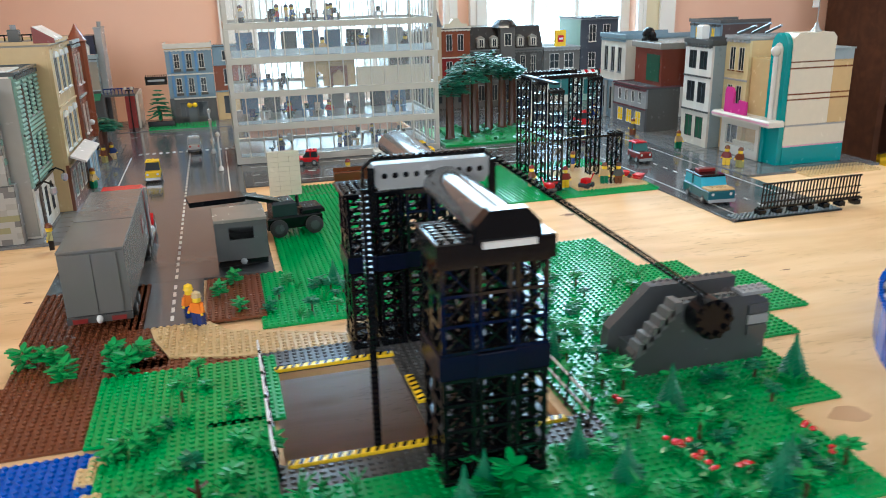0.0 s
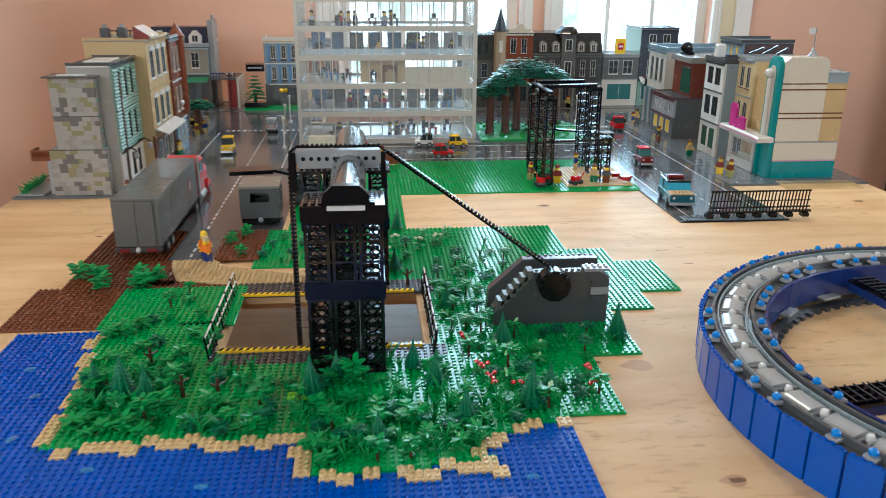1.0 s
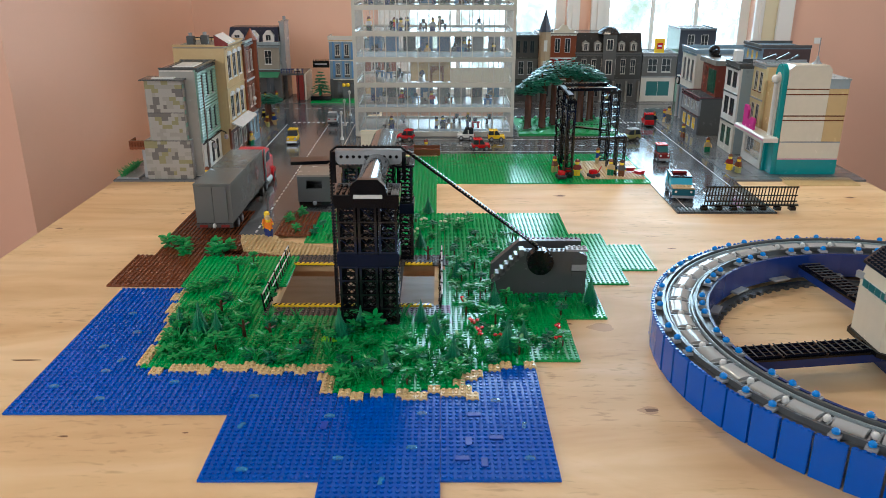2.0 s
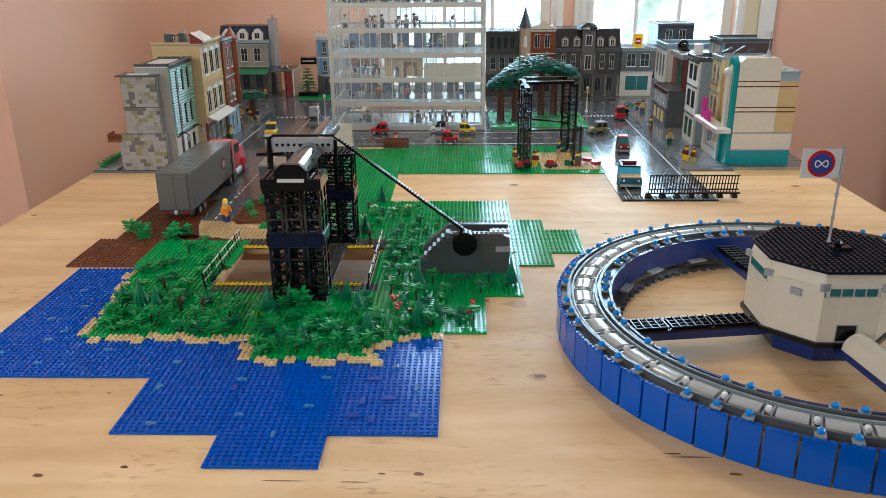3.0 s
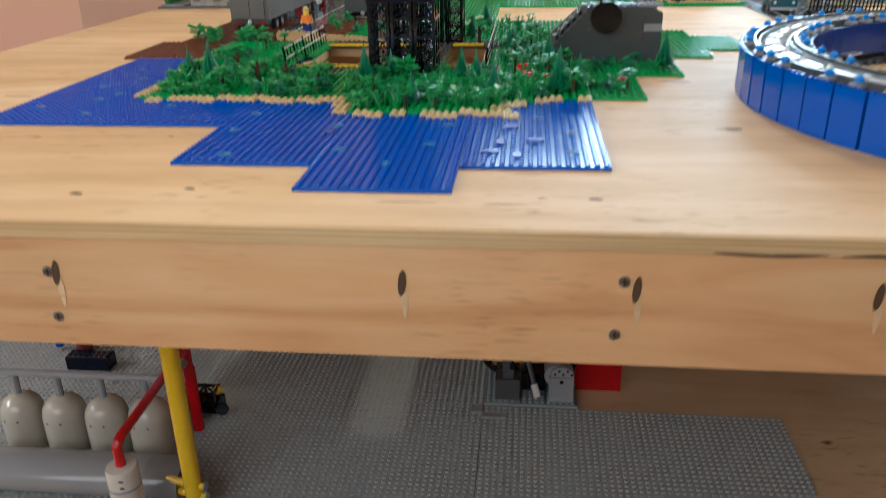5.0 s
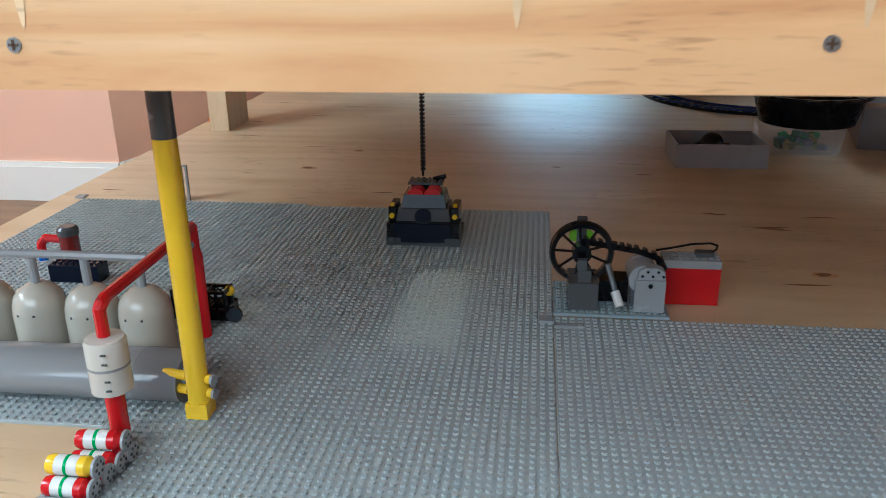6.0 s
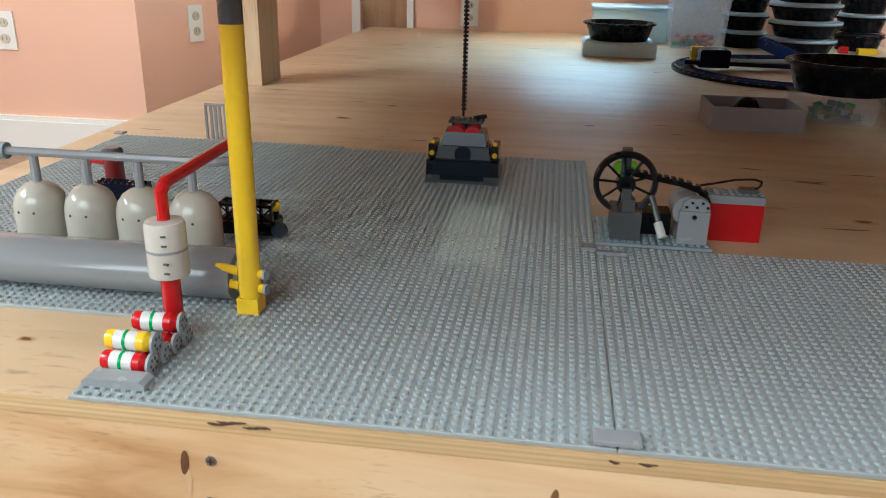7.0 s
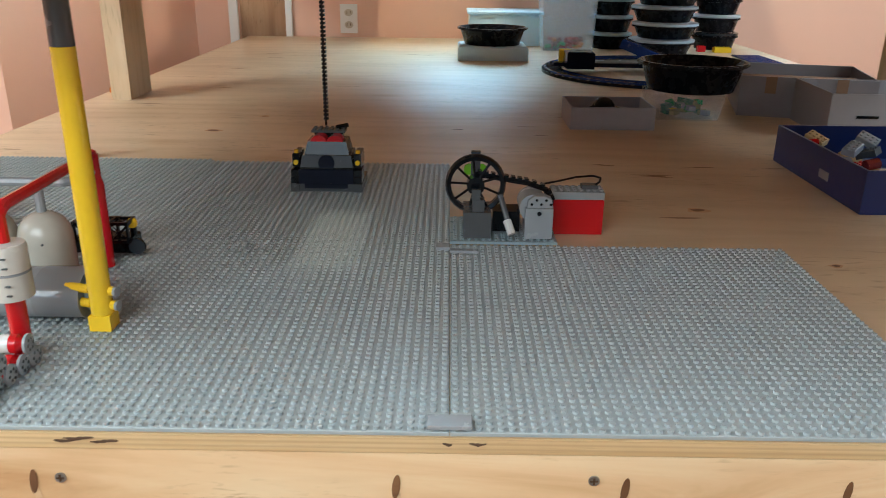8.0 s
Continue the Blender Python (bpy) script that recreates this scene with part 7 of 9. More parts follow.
def tall_tree(m, h, spread, seed):
    t = thing("tall_tree", "reddish brown trunk with flat layered dark green crown", "tree", m, "tall trees")
    rd = random.Random(seed)
    part("trunk", MB().turn(0, 0, [(0.015, 0), (0.0115, 0.01), (0.0105, h * 0.6), (0.0085, h * 0.92)], 8), TRUNK, t)
    for k in range(3):
        a = k * 2.1 + rd.random()
        part("limb", MB().rod((0, 0, h * 0.75), (spread * 0.5 * math.cos(a), spread * 0.5 * math.sin(a), h * 0.95), 0.0032, 6), TRUNK, t)
    cr = MB()
    for k in range(330):
        a, r = rd.uniform(0, 6.28), spread * math.sqrt(rd.random())
        z = h * 0.80 + h * 0.25 * (1 - (r / spread) ** 2) * rd.uniform(0.2, 1.0) - 0.004 * rd.random()
        leaf(cr, (r * math.cos(a), r * math.sin(a), round(z / 0.0055) * 0.0055), a + rd.uniform(-0.9, 0.9), rd.uniform(-0.2, 0.15), rd.uniform(0.010, 0.019), 0.011)
    part("crown", cr, col("teal_leaf", 0.004, 0.105, 0.058, 0.34, ior=1.4), t)
    return t


for k, (x, y, hh, sp) in enumerate(((0.150, 1.80, 0.148, 0.042), (0.198, 1.82, 0.178, 0.052), (0.240, 1.87, 0.202, 0.062), (0.29, 1.90, 0.202, 0.062), (0.335, 1.92, 0.185, 0.054), (0.372, 1.94, 0.165, 0.042))):
    tall_tree(pose(x, y, ZP + 0.0076), hh, sp, 40 + k)
for x, y, s2 in ((-0.69, 1.885, 1.0),):
    tall_tree(pose(x, y, ZP + 0.0018), 0.10, 0.04, 60)
fir = thing("fir_tree", "dark green layered fir in a black planter", "tree", pose(-0.585, 2.36, ZP + 0.0035))
part("planter", MB().cham(-0.038, -0.016, 0, 0.038, 0.016, 0.018, 0.001), BLACK, fir)
part("trunk", MB().cyl(0, 0, 0.018, 0.05, 0.004, 8), BROWN, fir)
cr = MB()
for lay in range(7):
    rr = 0.036 * (1 - lay / 8.5)
    for k in range(12):
        a = 2 * math.pi * k / 12 + lay
        leaf(cr, (0.2 * rr * math.cos(a), 0.2 * rr * math.sin(a), 0.035 + 0.012 * lay), a, rt.uniform(-0.25, 0.1), rr, 0.012)
part("crown", cr, DLEAF, fir)

# ---------------- white glass office tower ----------------
TOWERW = col("aged_white", 0.52, 0.49, 0.43)
tower = thing("office_tower", "off-white brick office tower frame with clear glazed floors", "model tower", pose(-0.388, 1.706, ZP + 0.0018))
TW, TD, FH, NF = 0.484, 0.26, 0.0746, 7
for f_ in range(NF + 1):
    z = FH * f_
    part("floor_slab", MB().box(0.006, 0.006, z + 0.003, TW - 0.006, TD - 0.006, z + 0.008), TOWERW, tower)
    for y0, y1 in ((0, 0.0058), (TD - 0.0058, TD)):
        part("floor_beam", MB().box(0, y0, z, TW, y1, z + 0.0145), TOWERW, tower)
    for x0, x1 in ((0, 0.0058), (TW - 0.0058, TW)):
        part("floor_beam", MB().box(x0, 0.006, z, x1, TD - 0.006, z + 0.0145), TOWERW, tower)
NB = 15
mull = MB().box(-0.0013, 0.0006, 0.0147, 0.0013, 0.0036, FH - 0.0002).mesh("mullion", TOWERW)
corner = MB().box(-0.0048, 0.0002, 0.0147, 0.0048, 0.0058, FH - 0.0002).mesh("corner_column", TOWERW)
gl = MB().box(0.0001, 0.0016, 0.0147, TW / NB - 0.0027, 0.0022, FH - 0.0003).mesh("pane", CLEAR)
for f_ in range(NF):
    z = FH * f_
    for k in range(NB + 1):
        x = min(TW - 0.005, max(0.005, TW * k / NB))
        for yy in (0.0, TD - 0.006):
            part("corner_column" if k in (0, NB) else "mullion", corner if k in (0, NB) else mull, None, tower, at=pose(x, yy, z))
    for k in range(NB):
        p = part("pane", gl, None, tower, at=pose(TW * k / NB + 0.0014, 0, z))
        p.visible_shadow = False
    for k in range(1, 8):
        for xx in (0.0005, TW - 0.0045):
            part("mullion", MB().box(xx, TD * k / 8 - 0.0013, z + 0.0147, xx + 0.003, TD * k / 8 + 0.0013, z + FH - 0.0002), TOWERW, tower)
    if f_ in (0, 1, 3):
        part("spandrel", MB().box(0.012, 0.010, z + 0.0147, TW - 0.012, 0.0112, z + (0.03 if f_ == 3 else 0.022)), FROST, tower)
part("arch_wall", MB().slab([(0.17, FH * 2 + 0.0147), (0.196, FH * 2 + 0.0147), (0.196, FH * 2 + 0.04), (0.205, FH * 2 + 0.05), (0.214, FH * 2 + 0.04), (0.214, FH * 2 + 0.0147), (0.29, FH * 2 + 0.0147), (0.29, FH * 3 - 0.001), (0.17, FH * 3 - 0.001)], 0.03, 0.036), TAN, tower)
part("partition", MB().box(0.292, 0.03, FH * 2 + 0.0085, 0.47, 0.034, FH * 2 + 0.055), CREAM, tower)
part("arch_wall", MB().slab([(0.23, FH * 2 + 0.0147), (0.236, FH * 2 + 0.0147), (0.236, FH * 2 + 0.04), (0.25, FH * 2 + 0.052), (0.264, FH * 2 + 0.04), (0.264, FH * 2 + 0.0147), (0.27, FH * 2 + 0.0147), (0.27, FH * 2 + 0.06), (0.23, FH * 2 + 0.06)], 0.022, 0.028), BROWN, tower)
rq = random.Random(6)
desk_cols = [BLACK, DGREY, BROWN, DBLUE, WHITE, TAN, RED, MBLUE, GREY, DGREY]
for f_ in range(NF):
    z = FH * f_ + 0.0085
    for k in range(13):
        x, y = rq.uniform(0.03, TW - 0.05), rq.uniform(0.045, TD - 0.06)
        kind = rq.random()
        if kind < 0.45:
            t = thing("office_desk", "small dark toy desk inside the glass tower", "toy desk", pose(-0.388 + x, 1.706 + y, ZP + 0.0018 + z), "tower furniture")
            mt = rq.choice(desk_cols)
            part("tabletop", MB().box(-0.014, -0.008, 0.016, 0.014, 0.008, 0.019), mt, t)
            part("pedestal", MB().box(-0.012, -0.006, 0, -0.004, 0.006, 0.0158), mt, t)
            part("pedestal", MB().box(0.006, -0.006, 0, 0.012, 0.006, 0.0158), mt, t)
            part("monitor", MB().box(-0.006, 0.001, 0.0192, 0.006, 0.003, 0.031), BLACK, t)
        elif kind < 0.7:
            doll(pose(-0.388 + x, 1.706 + y, ZP + 0.0018 + z, 0, 0, rq.uniform(-180, 180)), rq.choice(desk_cols), rq.choice((BLACK, DGREY, DBLUE)), hat=rq.choice((BLACK, BROWN)))
        else:
            t = thing("office_chair", "dark toy chair inside the glass tower", "toy chair", pose(-0.388 + x, 1.706 + y, ZP + 0.0018 + z, 0, 0, rq.uniform(0, 360)), "tower furniture")
            mt = rq.choice(desk_cols[:5])
            part("seat", MB().box(-0.007, -0.007, 0.009, 0.007, 0.007, 0.012), mt, t)
            part("backrest", MB().box(-0.007, 0.005, 0.0122, 0.007, 0.007, 0.028), mt, t)
            part("stem", MB().cyl(0, 0, 0, 0.009, 0.003, 6), DGREY, t)
    if f_ in (1, 3, 5):
        for k in range(8):
            part("rear_partition", MB().box(0.03 + 0.055 * k, TD - 0.03, z, 0.07 + 0.055 * k, TD - 0.026, z + 0.05), rq.choice((MBLUE, DGREY, GREY, SMOKE)), tower)

# ---------------- blue ring with conveyor track ----------------
RC = (0.534, 0.258)
ring = thing("ring_track", "blue panelled ring with grey conveyor track and clear blue beads", "ring track", pose(RC[0], RC[1], TOP))


def arc_strip(r0, r1, z0, z1, n=96):
    mb = MB()
    mb.rings([[(r * math.cos(2 * math.pi * i / n), r * math.sin(2 * math.pi * i / n), z) for r, z in ((r0, z0), (r1, z0), (r1, z1), (r0, z1))] for i in range(n + 1)], cap=False)
    return mb


NP = 64
tile = math.pi * 2 / NP
pw = 0.365 * tile - 0.0030
pan = MB().cham(0, -pw / 2, 0.0005, 0.0045, pw / 2, 0.0525, 0.0004).mesh("panel", BLUE)
# inner panels are ring blue; their shade is put in as dark blue
pan_in_shaded = MB().cham(-0.0045, -0.295 * tile / 2 + 0.0004, 0.012, 0, 0.295 * tile / 2 - 0.0004, 0.0525, 0.0004).mesh("panel", DBLUE)
pstud = MB().studs(0.0, -pw / 2, 1, int(pw / S), 0.0525).mesh("panel_studs", BLUE)
bead_base = MB().cham(-0.006, -0.006, 0.0528, 0.006, 0.006, 0.0565, 0.0004).mesh("bead_base", GREY)
bead = MB().turn(0, 0, [(0.0028, 0.0566), (0.0044, 0.0575), (0.0044, 0.0605), (0.0026, 0.0625), (0.0012, 0.0632)], 10).mesh("bead", col("trans_blue", 0.01, 0.20, 0.62, 0.08))
for k in range(NP):
    a = k * tile
    rot = Matrix.Rotation(a, 4, 'Z')
    p = part("panel", pan, None, ring, at=rot @ pose(0.3625 + rf.uniform(-0.0004, 0.0005), 0, 0, 0, rf.uniform(-0.5, 0.5), rf.uniform(-1.3, 1.3)))
    part("panel_studs", pstud, None, p)
    part("inner_panel", pan_in_shaded, None, ring, at=rot @ pose(0.2925, 0, 0))
    if k % 4 != 3:
        b2 = part("bead_base", bead_base, None, ring, at=rot @ pose(0.3575, 0, 0))
        part("bead", bead, None, b2)
        b2 = part("bead_base", bead_base, None, ring, at=Matrix.Rotation(a + tile * 0.5, 4, 'Z') @ pose(0.2985, 0, 0))
        part("bead", bead, None, b2)
part("deck", arc_strip(0.293, 0.3622, 0.046, 0.0508), DGREY, ring)
part("outer_rail", arc_strip(0.3505, 0.3545, 0.0509, 0.0585), DGREY, ring)
part("inner_rail", arc_strip(0.3055, 0.3095, 0.0509, 0.0585), DGREY, ring)
part("outer_rail", arc_strip(0.3455, 0.3475, 0.0509, 0.0555), MGREY, ring)
part("inner_rail", arc_strip(0.3125, 0.3145, 0.0509, 0.0555), MGREY, ring)
half = [(0.0135 * math.cos(math.pi * i / 10), 0.0052 * math.sin(math.pi * i / 10)) for i in range(11)]
roll = MB().put([], [])
roll.rings([[(x, y, 0.0512 + z) for x, z in half] for y in (-0.0165, 0.0165)])
roll_mesh = roll.mesh("roller_cover", col("smoked_cover", 0.36, 0.355, 0.34, 0.12))
cone = MB().turn(0, 0, [(0.0042, 0.0512), (0.0042, 0.0555), (0.003, 0.0578), (0.001, 0.0588)], 10).mesh("white_cone", WHITE)
slat = MB().box(-0.014, -0.0055, 0.0511, 0.014, -0.003, 0.0535).box(-0.014, 0.003, 0.0511, 0.014, 0.0055, 0.0535).mesh("sleeper", GREY)
NR = 43
for k in range(NR):
    a = 2 * math.pi * k / NR
    part("roller_cover", roll_mesh, None, ring, at=Matrix.Rotation(a, 4, 'Z') @ pose(0.33, 0, 0))
    s_ = part("sleeper", slat, None, ring, at=Matrix.Rotation(a + math.pi / NR, 4, 'Z') @ pose(0.33, 0, 0))
    part("white_cone", cone, None, s_)
part("gear_rim", arc_strip(0.276, 0.2875, 0.0003, 0.006), DGREY, ring)
tooth = MB().box(-0.006, -0.004, 0.0003, 0.0, 0.004, 0.006).mesh("gear_tooth", DGREY)
for k in range(90):
    part("gear_tooth", tooth, None, ring, at=Matrix.Rotation(2 * math.pi * k / 90, 4, 'Z') @ pose(0.276, 0, 0))
for k in range(18):
    a = 2 * math.pi * (k + 0.5) / 18
    part("step_plate", MB().cham(-0.009, -0.016, 0.016, 0.004, 0.016, 0.019, 0.0004), GREY, ring, at=Matrix.Rotation(a, 4, 'Z') @ pose(0.283, 0, 0))

hub = thing("ring_hub", "cream octagonal control building with dark studded roof", "model building", pose(RC[0] - 0.004, RC[1] - 0.004, TOP))
AP = 0.09
octo = lambda r, z: [(r / math.cos(math.pi / 8) * math.cos(math.pi / 8 + math.pi / 4 * i), r / math.cos(math.pi / 8) * math.sin(math.pi / 8 + math.pi / 4 * i), z) for i in range(8)]
part("dark_base", MB().rings([octo(0.094, 0.0335), octo(0.094, 0.04)]), BLACK, hub)
part("blue_base", MB().rings([octo(0.066, 0.0004), octo(0.074, 0.0333)]), DBLUE, hub)
side_len = 2 * AP * math.tan(math.pi / 8)
for k in range(8):
    m = Matrix.Rotation(math.pi / 4 * k + math.pi / 2, 4, 'Z') @ pose(-side_len / 2, -AP, 0)
    if k % 2 == 0:
        face(hub, m, side_len, 0.0403, 0.104, [(0.022, 0.050, 0.0404, 0.066)] if k == 6 else [], CREAM, glass=BLACK, casing=GREY, bars=0)
        part("window_band", MB().box(0.004, 0.001, 0.1043, side_len - 0.004, 0.005, 0.1175), WHITE, hub, at=m)
        for j in range(4):
            part("tinted_pane", MB().box(0.0075 + 0.0155 * j, -0.0004, 0.106, 0.0205 + 0.0155 * j, 0.0008, 0.1158), BLUEGLASS, hub, at=m)
    else:
        part("wall_panel", MB().box(0.0006, 0, 0.0403, side_len - 0.0006, 0.005, 0.1175), CREAM, hub, at=m)
        part("sensor", MB().cham(0.032, -0.003, 0.098, 0.046, -0.0002, 0.108, 0.0005), GREY, hub, at=m)
    part("eave_panel", MB().rings([[(0.0004, 0, 0.1178), (side_len - 0.0004, 0, 0.1178), (side_len - 0.0004, 0.005, 0.1178), (0.0004, 0.005, 0.1178)], [(0.002, 0.004, 0.136), (side_len - 0.002, 0.004, 0.136), (side_len - 0.002, 0.009, 0.136), (0.002, 0.009, 0.136)]]), CREAM, hub, at=m)
    part("corner_hinge", MB().box(-0.0065, -0.0022, 0.1135, 0.0065, 0.0025, 0.123), GREY, hub, at=m @ pose(0, 0, 0, 0, 0, 22.5))
    part("inner_wall", MB().box(0.002, 0.0055, 0.0403, side_len - 0.002, 0.007, 0.13), DGREY, hub, at=m)
part("roof", MB().rings([octo(AP + 0.0005, 0.1363), octo(AP + 0.0005, 0.1403)]), ROOFB, hub, "dark studded roof")
rs = MB()
for i in range(-12, 12):
    for j in range(-12, 12):
        x, y = (i + 0.5) * S, (j + 0.5) * S
        if abs(x) < AP - 0.003 and abs(y) < AP - 0.003 and abs(x) + abs(y) < (AP - 0.003) * 1.414:
            rs.studs(x - S / 2, y - S / 2, 1, 1, 0.1404)
part("roof_studs", rs, ROOFB, hub, kind="stuff")
part("sensor_dome", MB().cham(0.0, -0.018, 0.1428, 0.026, -0.006, 0.146, 0.0008).ball((0.008, -0.012, 0.15), 0.006, 8, 5), BLACK, hub)
mast = thing("flag_mast", "grey jointed mast with white flag bearing red ring and blue disc", "flag mast", pose(RC[0] + 0.004, RC[1] + 0.012, TOP + 0.1428))
for k in range(4):
    part("mast_joint", MB().turn(0, 0, [(0.0032, 0.034 * k), (0.0018, 0.034 * k + 0.004), (0.0018, 0.034 * k + 0.0335)], 8), GREY, mast)
fg = part("flag", MB().box(-0.054, -0.0008, 0.092, -0.0022, 0.0008, 0.132), WHITE, mast)
part("flag_ring", MB().rod((-0.028, -0.0014, 0.112), (-0.028, -0.0009, 0.112), 0.0185, 24), RED, fg)
part("flag_disc", MB().rod((-0.028, -0.002, 0.112), (-0.028, -0.0015, 0.112), 0.0145, 24), col("badge_blue", 0.03, 0.055, 0.26), fg)
lo = MB()
pts = [(-0.028 + 0.0085 * math.sin(t2), -0.0024, 0.112 + 0.0045 * math.sin(2 * t2)) for t2 in [2 * math.pi * i / 24 for i in range(25)]]
for a, b2 in zip(pts, pts[1:]):
    lo.rod(a, b2, 0.0009, 5)
part("loop_mark", lo, WHITE, fg)


def spoke(a, round_top, label):
    s_ = thing("ring_spoke", label, "walkway", pose(RC[0] - 0.004, RC[1] - 0.004, TOP) @ Matrix.Rotation(a, 4, 'Z'), "ring spokes")
    x0, x1 = 0.0955, 0.287
    part("side_skirt", MB().box(x0 - 0.02, -0.0165, 0.021, x1, 0.0165, 0.0335), DBLUE, s_)
    if round_top:
        pr = [(0.0205 * math.cos(math.pi * i / 10), 0.033 + 0.022 * math.sin(math.pi * i / 10)) for i in range(11)]
        part("vault", MB().rings([[(x, y, z + 0.001) for y, z in pr] for x in (x0, x1 - 0.05)]), CREAM, s_)
        part("vault_end", MB().cham(x1 - 0.0495, -0.018, 0.034, x1, 0.018, 0.047, 0.001), GREY, s_)
        return s_
    part("deck", MB().box(x0, -0.0185, 0.0338, x1, 0.0185, 0.037), BLACK, s_)
    for j in range(3):
        xa = x0 + 0.004 + 0.062 * j
        for y in (-0.014, -0.005, 0.005, 0.014):
            part("grille_bar", MB().box(xa, y - 0.0008, 0.0372, xa + 0.057, y + 0.0008, 0.0405), NAVY, s_)
        for k in range(6):
            part("grille_bar", MB().box(xa + 0.0112 * k, -0.0165, 0.0406, xa + 0.0112 * k + 0.0014, 0.0165, 0.0416), DGREY, s_)
    return s_


spoke(math.radians(188), False, "black grille walkway on blue skirts from hub to ring")
spoke(math.radians(278), True, "cream vaulted walkway from hub to ring")
spoke(math.radians(98), False, "black grille walkway on blue skirts from hub to ring")
spoke(math.radians(8), False, "black grille walkway on blue skirts from hub to ring")

# ---------------- lower deck ----------------
LP = "light grey studded baseplate on the lower deck"
for x0, y0, nx, ny in ((-0.1195, -0.136, 48, 48), (-0.504, -0.136, 48, 48), (-0.504, 0.2485, 48, 47), (-0.8885, -0.005, 48, 32), (-0.8885, 0.2515, 48, 48)):
    plate("baseplate", x0, y0, nx, ny, LPLATE, LP, z=LOW, group="lower baseplates")


def tile_piece(x, y, nx, ny, h=0.0032, mat=GREY, z=ZL):
    t = solid("joint_tile", MB().cham(0, 0, 0.0019, nx * S - 0.0003, ny * S - 0.0003, h + 0.0019, 0.0003), mat, "light grey smooth tile bridging two baseplates", "tile", pose(x, y, z), "joint tiles")
    return t


tile_piece(-0.136, -0.136, 4, 2)
tile_piece(-0.136, 0.226, 2, 2)
tile_piece(-0.120, 0.216, 4, 1)
tile_piece(-0.90, 0.63, 2, 2)
sp = solid("slope_tile", MB().slab([(0, 0.0018), (0.048, 0.0018), (0.048, 0.006), (0.044, 0.0085), (0.004, 0.0085), (0, 0.006)], 0, 0.016), GREY, "grey sloped tile beside the canisters", "tile", pose(-0.50, -0.125, ZL))

# big grey pipeline cylinder
pl = thing("pipe_drum", "large glossy grey horizontal drum with ribbed edge", "drum", pose(-0.858, 0.045, ZL + 0.0018))
outl = [(0.0285 * math.cos(2 * math.pi * i / 28), 0.0222 + 0.0222 * math.sin(2 * math.pi * i / 28)) for i in range(28)]
part("drum", MB().rings([[(x, y, z) for y, z in outl] for x in (0, 0.402)]), col("gloss_grey", 0.235, 0.24, 0.245, 0.10, vary=0.05), pl)
part("end_band", MB().rings([[(x, y * 1.02, z * 1.015) for y, z in outl] for x in (0.3705, 0.412)]), col("gloss_grey_dark", 0.20, 0.205, 0.21, 0.12, vary=0.05), pl)
part("end_disc", MB().rod((0.4121, 0, 0.0222), (0.4155, 0, 0.0222), 0.0165, 24), MGREY, pl)

# four cream tanks with overhead pipe
TANKS = [(-0.685, 0.12), (-0.63, 0.12), (-0.575, 0.12), (-0.52, 0.12)]
for k, (x, y) in enumerate(TANKS):
    t = thing("storage_tank", "cream domed toy storage tank with small vents", "tank", pose(x, y, ZL + 0.0018), "storage tanks")
    r = 0.0258
    part("shell", MB().turn(0, 0, [(r, 0), (r, 0.045), (r * 0.97, 0.053), (r * 0.88, 0.061), (r * 0.68, 0.068), (r * 0.4, 0.0725), (0.006, 0.074)], 24), TANKW, t)
    part("neck", MB().cyl(0, 0, 0.0742, 0.1005, 0.0045, 10), GREY, t)
    for a in (-1.9, -1.25):
        part("vent", MB().rod((r * 0.985 * math.cos(a), r * 0.985 * math.sin(a), 0.048), (r * 1.012 * math.cos(a), r * 1.012 * math.sin(a), 0.048), 0.0013, 6), DGREY, t)
    part("foot_ring", MB().cyl(0, 0, -0.0008, -0.0001, r * 1.02, 24), DGREY, t)
op = thing("overhead_pipe", "grey overhead pipe joining the four tanks", "pipe", pose(0, 0, ZL + 0.0018))
part("pipe", MB().pipe([(-0.712, 0.12, 0.104), (-0.63, 0.12, 0.104), (-0.575, 0.12, 0.104), (-0.52, 0.12, 0.104), (-0.495, 0.12, 0.104), (-0.485, 0.128, 0.104), (-0.4835, 0.158, 0.104)], 0.0045, 8), GREY, op)
part("pipe_flange", MB().rod((-0.712, 0.12, 0.104), (-0.718, 0.12, 0.104), 0.0085, 10), MGREY, op)

# yellow standpipe up to the deck above
yp = thing("standpipe", "tall yellow pipe with grey top standing on the baseplate", "pipe", pose(-0.4265, 0.019, ZL + 0.0018))
part("foot_brick", MB().cham(-0.0095, -0.0095, 0, 0.0095, 0.0095, 0.0145, 0.0005), YELLOW, yp)
part("yellow_pipe", MB().cyl(0, 0, 0.0147, 0.243, 0.0096, 18), YELLOW, yp)
part("grey_pipe", MB().cyl(0, 0, 0.2432, 0.392, 0.0096, 18), DGREY, yp)
for z in (0.022, 0.0355):
    part("branch_pipe", MB().rod((-0.0095, 0.002, z), (-0.032, 0.008, z), 0.0042, 10), YELLOW, yp)
    vl = part("valve", MB().rod((0.0095, -0.001, z), (0.014, -0.002, z), 0.0042, 10), YELLOW, yp)
    part("valve_tip", MB().rod((0.0141, -0.002, z), (0.0165, -0.0025, z), 0.0048, 10), GREY, vl)

